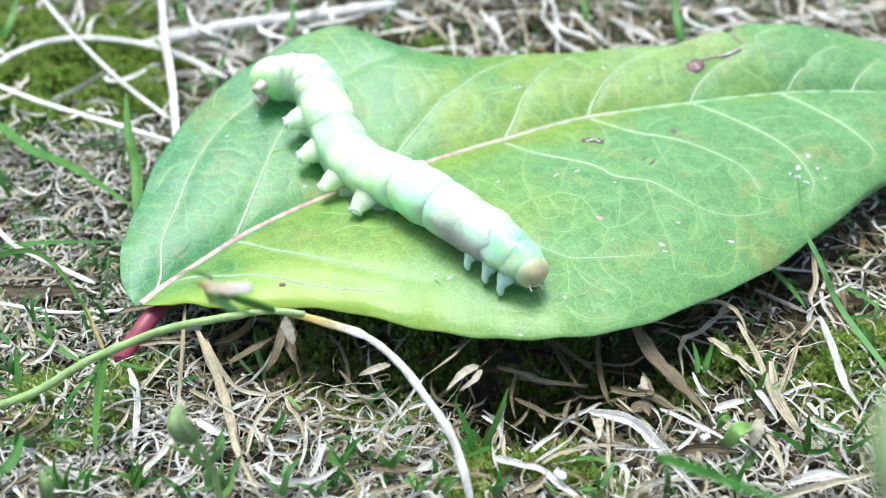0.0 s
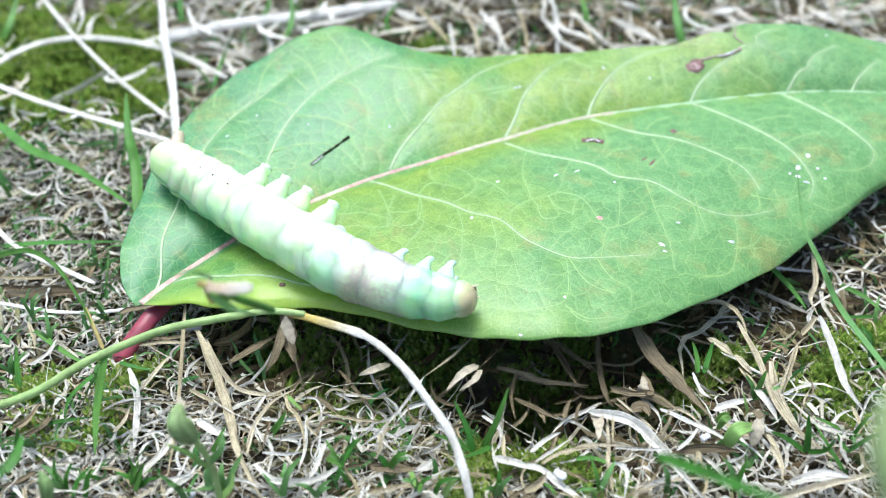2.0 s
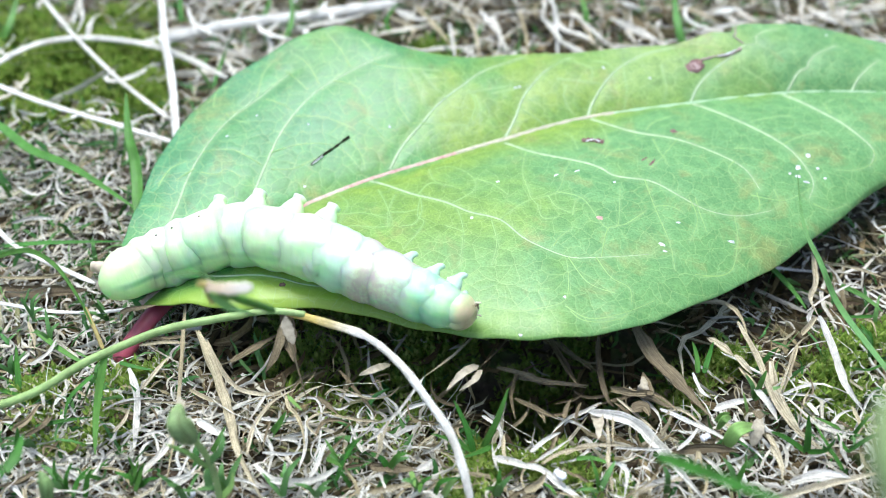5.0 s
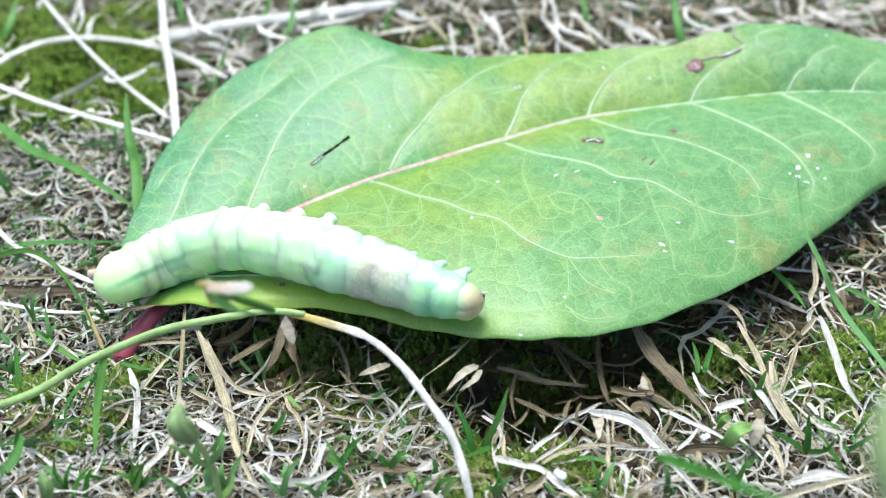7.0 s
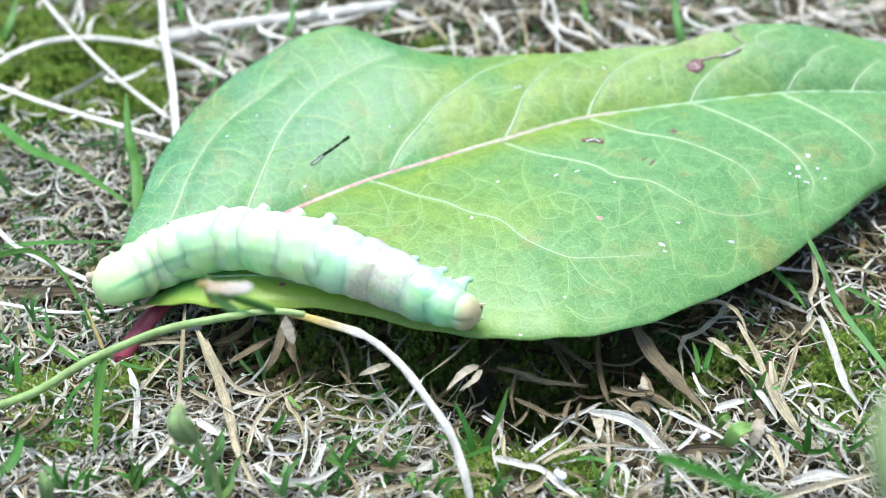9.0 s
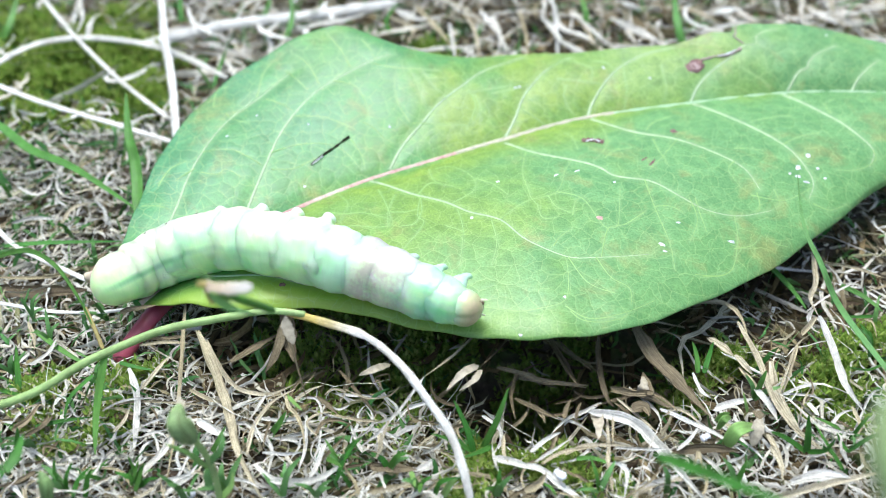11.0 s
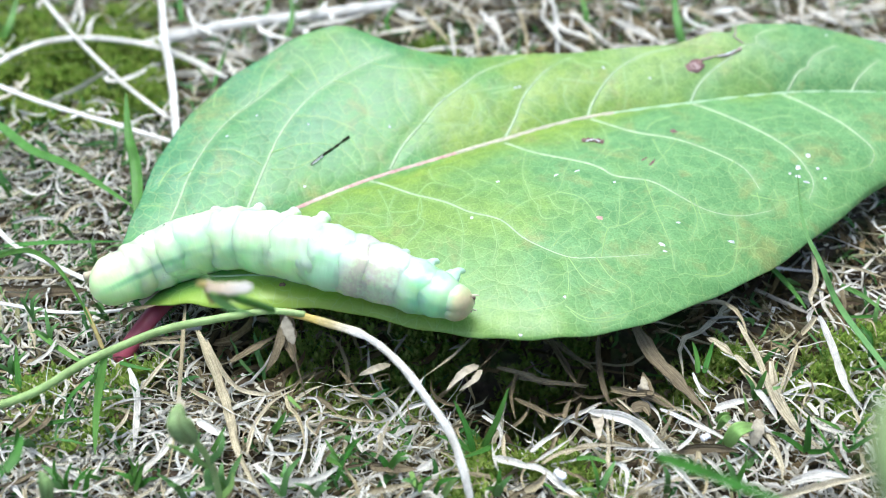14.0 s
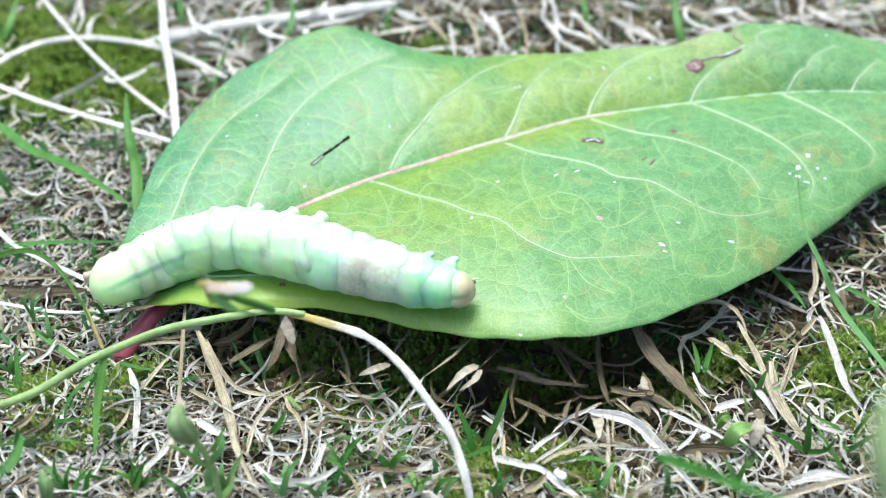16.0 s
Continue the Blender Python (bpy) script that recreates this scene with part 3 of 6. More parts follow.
FINE_VEINS.append([(0.408, 0.743), (0.411, 0.652), (0.410, 0.574)])
FINE_VEINS.append([(0.333, 0.332), (0.348, 0.260), (0.373, 0.249)])
FINE_VEINS.append([(0.539, 0.845), (0.533, 0.757), (0.523, 0.662)])
FINE_VEINS.append([(0.516, 0.640), (0.529, 0.573), (0.547, 0.546), (0.563, 0.538)])
FINE_VEINS.append([(0.527, 0.428), (0.517, 0.356), (0.512, 0.300)])
FINE_VEINS.append([(0.481, 0.227), (0.508, 0.162), (0.525, 0.122)])
FINE_VEINS.append([(0.565, 0.325), (0.550, 0.195), (0.529, 0.124)])
FINE_VEINS.append([(0.555, 0.327), (0.574, 0.347), (0.605, 0.400)])
FINE_VEINS.append([(0.444, 0.339), (0.446, 0.284), (0.443, 0.200), (0.446, 0.148)])
FINE_VEINS.append([(0.418, 0.272), (0.408, 0.153), (0.395, 0.069)])
FINE_VEINS.append([(0.264, 0.894), (0.286, 0.874), (0.302, 0.800)])


def build_leaf():
    base = leaf_at(0, 0)
    leaf = tagged(new("leaf"), "fallen green leaf with pale veins lying on dry grass", "leaf")
    leaf.location = Vector(base) * MM
    home = Vector(base)
    nu, nv = 400, 190
    grid = np.array([leaf_at(i / nu, -1 + 2 * j / nv) for i in range(nu + 1) for j in range(nv + 1)])
    side = np.tile(-1 + 2 * np.arange(nv + 1) / nv, nu + 1)
    # closeness to the side veins and to the fine veins: the blade dips and pales there
    close = np.zeros(len(grid))
    dip = np.zeros(len(grid))
    for lines, reach, shade, deep in ((SIDE_VEINS + [[(0.02, 0), (0.3, 0), (0.6, 0), (0.98, 0)]], 0.45, 0.5, 0.13), (FINE_VEINS, 0.2, 0.4, 0.03)):
        for line in lines:
            run = np.array([leaf_at(*spline(line, k / 60)) for k in range(61)])
            near = np.all((grid[:, :2] > run[:, :2].min(0) - 3) & (grid[:, :2] < run[:, :2].max(0) + 3), 1).nonzero()[0]
            far = np.full(len(near), 9.0)
            for p in run:
                far = np.minimum(far, np.hypot(grid[near, 0] - p[0], grid[near, 1] - p[1]))
            close[near] = np.maximum(close[near], shade * np.exp(-(far / reach) ** 2))
            dip[near] = np.maximum(dip[near], deep * np.exp(-(far / (reach * 2.4)) ** 2))
    grid[:, 2] -= dip
    under = grid.copy()
    under[:, 2] -= 0.28 * (1 - 0.6 * np.abs(side) ** 8)
    verts = ((np.concatenate([grid, under]) - base) * MM).tolist()
    plan = np.tile(np.stack([grid[:, 0], grid[:, 1], side], 1), (2, 1))
    faces = []
    row, half = nv + 1, (nu + 1) * (nv + 1)
    for i in range(nu):
        for j in range(nv):
            a = i * row + j
            faces.append((a, a + row, a + row + 1, a + 1))
            faces.append((half + a, half + a + 1, half + a + row + 1, half + a + row))
        for j in (0, nv):
            a = i * row + j
            q = (a, half + a, half + a + row, a + row)
            faces.append(q if j == 0 else q[::-1])
    me = mesh_from("blade", verts, faces, leaf_mat)
    at = me.attributes.new("plan", "FLOAT_VECTOR", "POINT")
    at.data.foreach_set("vector", plan.astype(np.float32).ravel())
    at = me.attributes.new("vein", "FLOAT", "POINT")
    at.data.foreach_set("value", np.tile(close, 2).astype(np.float32))
    part("blade", me, leaf)

    def on_leaf(u, v, lift=0.0):
        p = leaf_at(u, v) - base
        p[2] += lift
        return p

    def vein(uvs, width, mat=vein_mat, name="vein", label="", lift=-0.115, ends=(1.0, 0.2), ragged=0.0):
        pts = [spline(uvs, k / 24) for k in range(25)]
        pts = [on_leaf(p[0], p[1], lift) for p in pts]
        v, f = tube(pts, width, 0.3, ends, 36, 6, shape=lambda s: ends[0] + (ends[1] - ends[0]) * s, ragged=ragged)
        part(name, mesh_from(name, v, f, mat), leaf, label)

    def scar(u, v, length, breadth, angle, mat, name, label="", seed=0):
        """An irregular thin patch on the blade, mm."""
        rng = random.Random(seed)
        n, verts, faces = 14, [], []
        o = Vector(on_leaf(u, v))
        du = (Vector(on_leaf(u + 0.01, v)) - o).normalized()
        dv = Vector(on_leaf(u, v + 0.03)) - o
        up = du.cross(dv).normalized()
        dv = up.cross(du)
        turn = Matrix.Rotation(angle, 3, up)
        du, dv = turn @ du, turn @ dv
        for ring, lift in ((1.0, 0.0), (0.72, 0.09), (0.0, 0.06)):
            for k in range(n):
                a = 2 * math.pi * k / n
                r = ring * (1 + (rng.random() - 0.5) * 0.8)
                verts.append((o + du * (math.cos(a) * length / 2 * r) + dv * (math.sin(a) * breadth / 2 * r) + up * (lift - 0.03)) * MM)
        for q in (0, 1):
            for k in range(n):
                j = (k + 1) % n
                faces.append((q * n + k, q * n + j, (q + 1) * n + j, (q + 1) * n + k))
        part(name, mesh_from(name, verts, faces, mat), leaf, label)

    for course in SIDE_VEINS:
        vein(course, 0.34)
    for course in FINE_VEINS:
        vein(course, 0.11, fine_vein_mat, lift=-0.022, ends=(1.0, 0.4))
    vein([(0.0, 0), (0.2, 0), (0.35, 0), (0.5, 0)], 0.68, flushed_mat, 'midrib', 'pink stretch of the midrib', -0.05, (1.3, 0.7))
    vein([(0.485, 0), (0.53, 0), (0.58, 0), (0.64, 0)], 0.62, blush_mat, 'midrib', 'faintly pink stretch of the midrib', -0.06, (1.1, 0.9))
    vein([(0.63, 0), (0.7, 0), (0.8, 0), (0.99, 0)], 0.52, rib_mat, 'midrib', 'pale green stretch of the midrib', -0.07, (1.0, 0.35))
    vein([(0.362, 0.224), (0.379, 0.243), (0.395, 0.255), (0.418, 0.280)], 0.36, dark_mat, 'slit', 'narrow dark slit in the blade', 0.12, (0.55, 0.8), 0.9)
    vein([(0.363, 0.219), (0.370, 0.225), (0.378, 0.233)], 0.20, fleck_mat, 'slit_rim', '', 0.20, (0.55, 0.8), 0.9)
    vein([(0.757, 0.586), (0.772, 0.634), (0.782, 0.632), (0.798, 0.690)], 0.42, old_scar_mat, 'scar', '', 0.08, (0.55, 0.8), 0.9)
    vein([(0.771, 0.612), (0.781, 0.635), (0.790, 0.666)], 0.25, fleck_mat, 'scar_rim', '', 0.20, (0.55, 0.8), 0.9)
    vein([(0.806, 0.743), (0.813, 0.947), (0.826, 0.979)], 0.26, old_scar_mat, 'scar', '', 0.06, (0.55, 0.8), 0.9)
    vein([(0.609, -0.171), (0.617, -0.179), (0.626, -0.207)], 0.85, scar_mat, 'scar', 'brown lens-shaped scar', 0.12, (0.55, 0.8), 0.9)
    vein([(0.612, -0.183), (0.619, -0.184), (0.623, -0.203)], 0.22, fleck_mat, 'scar_rim', '', 0.25, (0.55, 0.8), 0.9)
    scar(0.746, 0.499, 2.60, 2.20, 0.20, scar_mat, 'scar', 'brown withered patch', 4)
    scar(0.743, 0.481, 1.80, 1.50, 0.40, old_scar_mat, 'scar', '', 41)
    scar(0.678, -0.199, 0.90, 0.90, 0.00, scar_mat, 'scar', '', 7)
    scar(0.659, -0.369, 1.60, 0.30, 0.70, scar_mat, 'scar', '', 8)
    scar(0.653, -0.345, 1.20, 0.25, 0.50, scar_mat, 'scar', '', 18)
    scar(0.254, -0.829, 0.70, 0.50, 0.00, scar_mat, 'scar', '', 9)
    scar(0.608, -0.591, 0.70, 0.60, 0.00, pink_mat, 'scar', '', 10)
    scar(0.782, -0.541, 0.72, 0.56, 0.50, fleck_mat, 'fleck', '', 20)
    scar(0.783, -0.594, 0.64, 0.56, 0.00, fleck_mat, 'fleck', '', 21)
    scar(0.790, -0.479, 0.64, 0.48, 0.80, fleck_mat, 'fleck', '', 22)
    scar(0.774, -0.565, 0.40, 0.32, 0.00, fleck_mat, 'fleck', '', 23)
    scar(0.793, -0.641, 0.72, 0.24, -0.60, fleck_mat, 'fleck', '', 24)
    scar(0.803, -0.578, 0.40, 0.32, 0.00, fleck_mat, 'fleck', '', 25)
    scar(0.814, -0.657, 0.40, 0.24, 0.00, fleck_mat, 'fleck', '', 26)
    scar(0.658, -0.754, 0.72, 0.40, -0.90, fleck_mat, 'fleck', '', 27)
    scar(0.660, -0.783, 0.56, 0.24, -0.80, fleck_mat, 'fleck', '', 28)
    scar(0.722, -0.819, 0.80, 0.40, -0.50, fleck_mat, 'fleck', '', 29)
    scar(0.674, -0.682, 0.56, 0.20, -0.50, fleck_mat, 'fleck', '', 30)
    scar(0.627, -0.438, 0.40, 0.28, 0.00, fleck_mat, 'fleck', '', 31)
    scar(0.479, -0.475, 0.40, 0.32, 0.00, fleck_mat, 'fleck', '', 32)
    scar(0.519, -0.295, 0.48, 0.28, 0.00, fleck_mat, 'fleck', '', 33)
    scar(0.578, -0.338, 0.64, 0.20, 0.30, fleck_mat, 'fleck', '', 34)
    scar(0.598, -0.341, 0.72, 0.20, 0.10, fleck_mat, 'fleck', '', 35)
    scar(0.607, 0.375, 0.40, 0.24, 0.00, fleck_mat, 'fleck', '', 36)
    scar(0.612, 0.388, 0.24, 0.40, 0.00, fleck_mat, 'fleck', '', 37)
    scar(0.692, 0.582, 0.40, 0.32, 0.00, fleck_mat, 'fleck', '', 38)
    scar(0.420, -0.753, 0.48, 0.28, 0.00, fleck_mat, 'fleck', '', 39)
    scar(0.435, -0.768, 0.56, 0.40, 0.30, fleck_mat, 'fleck', '', 40)
    scar(0.701, 0.353, 0.32, 0.24, 0.00, fleck_mat, 'fleck', '', 41)
    scar(0.879, 0.831, 0.40, 0.24, 0.00, fleck_mat, 'fleck', '', 42)
    scar(0.459, 0.252, 0.32, 0.40, 0.00, fleck_mat, 'fleck', '', 43)
    scar(0.405, 0.460, 0.40, 0.24, 0.00, fleck_mat, 'fleck', '', 44)
    scar(0.347, 0.701, 0.48, 0.20, -0.20, fleck_mat, 'fleck', '', 45)
    scar(0.558, -0.873, 0.32, 0.32, 0.00, fleck_mat, 'fleck', '', 46)
    scar(0.502, -0.987, 0.48, 0.32, 0.00, fleck_mat, 'fleck', '', 47)
    scar(0.335, 0.119, 0.40, 0.32, 0.00, fleck_mat, 'fleck', '', 48)
    scar(0.385, 0.685, 0.32, 0.24, 0.00, fleck_mat, 'fleck', '', 49)
    # red leaf stalk
    stalk = [p - base for p in np.array(PETIOLE)]
    v, f = tube(stalk, 1.9, 0.7, (0.8, 0.6), 16, 10)
    part("petiole", mesh_from("petiole", v, f, red_mat), leaf, "crimson leaf stalk")


build_leaf()


# ---- litter, short grass and moss: too many to count ----
def heights(xy):
    return np.array([ground_at(a, b) for a, b in xy])


def scatter(name, count, seed, length, width, lift, mat, label, category, curl=0.8, rise=(0.0, 0.15), spread=None, steps=7, wander=0.2, thick=0.16, clear=True, kink=0.5, shy=0.0):
    """Many curved three-sided blades in one mesh; ranges in mm, rise in radians."""
    rng = np.random.default_rng(seed)
    if spread is None:
        xy = np.stack([rng.uniform(-105, 105, count), rng.uniform(-48, 112, count)], 1)
    else:
        xy = spread(rng, count)
    # moss cushions stay mostly clear of litter
    bare = np.ones(len(xy))
    for mx, my, r in MOSS:
        bare[np.hypot(xy[:, 0] - mx, xy[:, 1] - my) < r * 0.85] = 0.55 if clear and r < 20 else 1.0
    # pale pieces lie on the mat, few down in the hollows
    for hx, hy, r, deep in HOLLOWS:
        bare *= 1 - shy * min(1.0, deep / 4) * np.exp(-((xy[:, 0] - hx) ** 2 + (xy[:, 1] - hy) ** 2) / (r * r))
    xy = xy[rng.uniform(0, 1, len(xy)) < bare]
    count = len(xy)
    h0 = rng.uniform(0, 2 * np.pi, count)
    L = rng.uniform(*length, count) * rng.uniform(0.5, 1, count)
    W = rng.uniform(*width, count)
    bend = rng.normal(0, curl, count)
    el = rng.uniform(*rise, count)
    z = heights(xy) + rng.uniform(*lift, count)
    pos = np.concatenate([xy, z[:, None]], 1)
    rows = []
    wob = rng.normal(0, wander, (count, steps + 1))
    roll = rng.uniform(-0.9, 0.9, count)
    wind = rng.normal(0, 0.9, count)
    # a bend where the blade broke, and an uneven width
    broke, turn = rng.integers(1, steps, count), rng.normal(0, kink, count)
    uneven = rng.uniform(0.7, 1.2, (count, steps + 1))
    droop = rng.uniform(0.3, 1.3, count)
    for k in range(steps + 1):
        s = k / steps
        hd = h0 + bend * (s - 0.5) * 2 + wob[:, k] + turn * (k >= broke)
        e = el * (1 - droop * s)
        d = np.stack([np.cos(hd) * np.cos(e), np.sin(hd) * np.cos(e), np.sin(e)], 1)
        side = np.stack([-np.sin(hd), np.cos(hd), np.zeros(count)], 1)
        up = np.cross(d, side)
        ca, sa = np.cos(roll + wind * s)[:, None], np.sin(roll + wind * s)[:, None]
        a, b = side * ca + up * sa, up * ca - side * sa
        w = (W * uneven[:, k] * (1 - 0.75 * abs(2 * s - 0.9) ** 3))[:, None] * 0.5
        rows.append(np.stack([pos + a * w, pos - a * w, pos + b * w * thick], 1))
        pos = pos + d * (L / steps)[:, None]
    v = np.stack(rows, 1).reshape(-1, 3)
    n = (steps + 1) * 3
    one = []
    for k in range(steps):
        for c in range(3):
            j = (c + 1) % 3
            one.append((k * 3 + c, k * 3 + j, (k + 1) * 3 + j, (k + 1) * 3 + c))
    f = (np.array(one)[None] + (np.arange(count) * n)[:, None, None]).reshape(-1, 4)
    # keep all of it under the leaf's blade
    ceiling = LEAF_LOW(v[:, 0], v[:, 1])
    v[:, 2] = np.minimum(v[:, 2], ceiling)
    me = mesh_from(name, v * MM, f.tolist(), mat, False)
    c3 = np.tile(np.array([[3.0, 0, 0], [-3.0, 0, 0], [0, 1.5, 0]]), (count * (steps + 1), 1))
    along = np.tile(np.repeat(np.arange(steps + 1) / steps, 3), count) * np.repeat(L, n) * 0.35
    c3[:, 2] = along
    c3[:, 0] += np.repeat(np.arange(count) * 7.3 % 977, n)
    set_run(me, c3)
    return tagged(new(name, me), label, category, kind="stuff")


def leaf_cells():
    """Lowest height of the blade, cell by cell of 2 mm."""
    cells = {}
    for i in range(121):
        for j in range(61):
            p = leaf_at(i / 120, -1 + j / 30)
            key = (round(p[0] / 2), round(p[1] / 2))
            for dx in (-1, 0, 1):
                for dy in (-1, 0, 1):
                    k = (key[0] + dx, key[1] + dy)
                    cells[k] = min(cells.get(k, 99.0), p[2] - 0.7)
    return cells


CELLS = leaf_cells()


def LEAF_LOW(x, y):
    return np.array([CELLS.get((round(a / 2), round(b / 2)), 99.0) for a, b in zip(x, y)])


def in_patches(patches):
    """Spread by round patches (x, y, radius) with soft rims."""
    def spread(rng, count):
        share = np.array([p[2] ** 2 for p in patches], float)
        pick = rng.choice(len(patches), count, p=share / share.sum())
        c = np.array(patches)[pick]
        r = c[:, 2] * np.sqrt(rng.uniform(0, 1, count)) * rng.uniform(0.7, 1.15, count)
        a = rng.uniform(0, 2 * np.pi, count)
        return np.stack([c[:, 0] + r * np.cos(a), c[:, 1] + r * np.sin(a)], 1)
    return spread


def build_moss(patches, count, seed):
    """Little upright shoots set with pointed leaves."""
    rng = np.random.default_rng(seed)
    xy = in_patches(patches)(rng, count)
    z0 = heights(xy)
    v, f = [], []
    for (x, y), z in zip(xy, z0):
        clump = noise.noise(Vector((x * 0.28, y * 0.28, 5.5)))
        if clump < rng.uniform(-0.35, 0.1):
            continue
        tall = rng.uniform(1.4, 3.0) * (1 + 0.7 * clump)
        tip = rng.normal(0, 0.25, 2) * tall
        cap = CELLS.get((round(x / 2), round(y / 2)), 99.0)
        for k in range(13):
            s = 0.15 + 0.85 * k / 12
            c = np.array([x + tip[0] * s, y + tip[1] * s, min(z + tall * s, cap - 0.3)])
            a = k * 2.4 + rng.uniform(0, 1)
            e = 0.25 + 0.9 * s
            d = np.array([math.cos(a) * math.cos(e), math.sin(a) * math.cos(e), math.sin(e)])
            q = np.array([-math.sin(a), math.cos(a), 0.0])
            big = 1.5 if y > 25 else 1.15
            l = big * rng.uniform(0.7, 1.25) * (1.15 - 0.5 * s)
            n = len(v)
            mid = c + d * l * 0.4
            v += [c, mid + q * 0.15 * big, c + d * l, mid - q * 0.15 * big]
            f.append((n, n + 1, n + 2, n + 3))
    me = mesh_from("moss", np.array(v) * MM, f, moss_mat)
    tagged(new("moss", me), "low cushions of dark green moss between dry grass", "moss", kind="stuff")


MOSS = [(-57.2, 44.7, 11.9), (-60.2, 38.8, 7.6), (-47.7, 47.8, 8.6), (-56.5, 47.8, 9.7), (-62.5, 53.5, 7.6), (-47.0, 40.3, 8.6), (-54.5, 52.7, 8.6), (-68.3, 63.2, 7.6), (-50.6, 63.2, 5.4), (9.5, -19.3, 4.3), (5.2, -20.0, 3.6), (27.3, -9.4, 4.3)]
MOSS += [(40.7, -13.1, 4.0), (41.2, -7.8, 3.6), (22.1, -5.4, 4.3), (-2.1, 54.4, 4.3), (30.4, -8.6, 2.9), (-30.5, -12.4, 2.9), (-40.0, -13.1, 2.9), (9.9, -7.0, 4.3), (17.4, -8.6, 2.9), (4.9, -13.1, 3.6), (45.5, -5.4, 2.9), (-68.9, 65.0, 5.4)]
MOSS += [(13.5, -22.5, 2.9), (1.9, -24.4, 2.5), (-37.0, -19.3, 2.9), (-19.9, -7.0, 2.9), (-37.4, -12.4, 4.0), (-38.0, -18.0, 2.7), (-30.5, -12.4, 2.5), (36.7, -13.1, 3.2), (14.4, -23.8, 2.5), (27.0, -21.0, 2.2), (10.6, -21.9, 3.2), (-32.1, -17.3, 2.9)]
MOSS += [(0.0, 5.0, 22.0)]
scatter("rotting_grass", 11000, 5, (3, 12), (0.3, 1.2), (-0.6, 0.9), decayed_mat, "dark rotting grass shreds on the soil", "dry grass", 0.8, (-0.1, 0.3))
scatter("dry_grass_litter", 5200, 6, (4, 17), (0.15, 0.6), (-0.3, 1.8), litter_mat, "tangled mat of weathered dry grass", "dry grass", 0.6, (-0.05, 0.3), shy=0.5)
scatter("dry_grass_shreds", 6500, 7, (1.5, 6), (0.12, 0.6), (0.0, 1.8), litter_mat, "short broken shreds of dry grass", "dry grass", 1.3, (-0.3, 0.8), steps=6, wander=0.4, shy=0.5)
scatter("bleached_grass", 2900, 8, (4, 18), (0.12, 0.5), (0.5, 2.4), bleached_mat, "bleached white dry grass lying on the mat", "dry grass", 0.5, (-0.02, 0.35), shy=0.9)
scatter("bleached_shreds", 7000, 12, (1.5, 6), (0.12, 0.5), (0.5, 2.4), bleached_mat, "short bleached shreds of dry grass", "dry grass", 1.1, (-0.3, 0.8), steps=6, wander=0.35, shy=0.9)
scatter("curled_dead_grass", 420, 13, (5, 14), (0.8, 1.5), (0.3, 1.6), decayed_mat, "broad curled dead grass leaves", "dry grass", 0.9, (-0.05, 0.35))
scatter("left_shreds", 3600, 18, (1.2, 5), (0.1, 0.4), (0.8, 2.6), bleached_mat, "fine bleached shreds of dry grass", "dry grass", 1.2, (-0.3, 0.8), spread=lambda rng, n: np.stack([rng.uniform(-60, -26, n), rng.uniform(-34, 32, n)], 1), steps=5, wander=0.4)
scatter("front_shreds", 2500, 19, (1.2, 6), (0.1, 0.4), (0.8, 2.6), bleached_mat, "fine bleached shreds lying thick before the leaf", "dry grass", 1.1, (-0.3, 0.8), spread=lambda rng, n: np.stack([rng.uniform(-46, 46, n), rng.uniform(-34, -13, n)], 1), steps=5, wander=0.4, shy=0.95)
scatter("short_grass", 4200, 9, (2.5, 8), (0.25, 0.65), (0.0, 1.6), turf_mat, "short green grass growing through the litter", "grass", 0.5, (0.2, 1.2), clear=False, kink=0.1)
scatter("green_shoots", 700, 20, (2, 6), (0.2, 0.5), (0.4, 2.2), turf_mat, "young green shoots between bleached shreds", "grass", 0.4, (0.3, 1.2), spread=lambda rng, n: np.stack([rng.uniform(-62, -26, n), rng.uniform(-32, 36, n)], 1), clear=False, kink=0.1)
scatter("grass_crumbs", 6500, 14, (0.7, 2.4), (0.2, 0.7), (0.0, 2.2), litter_mat, "fine crumbs of broken dry grass", "dry grass", 1.0, (-0.6, 0.9), steps=3)
scatter("far_bleached_grass", 420, 16, (8, 24), (0.4, 1.0), (0.8, 3.0), bleached_mat, "broad bleached grass lying behind the leaf", "dry grass", 0.5, (-0.02, 0.4), spread=lambda rng, n: np.stack([rng.uniform(-70, 75, n), rng.uniform(32, 85, n)], 1), shy=0.95)
scatter("outer_litter", 7000, 17, (8, 26), (0.4, 1.2), (-0.2, 2.0), litter_mat, "dry grass litter spreading over the lawn", "dry grass", 0.5, (-0.05, 0.3), spread=lambda rng, n: (lambda a, r: np.stack([r * np.cos(a), 25 + r * np.sin(a)], 1))(rng.uniform(0, 2 * np.pi, n), 95 + 170 * np.sqrt(rng.uniform(0, 1, n))), steps=4)
build_moss(MOSS, 16000, 10)


# ---- single stalks and blades ----
count_strands = [0]


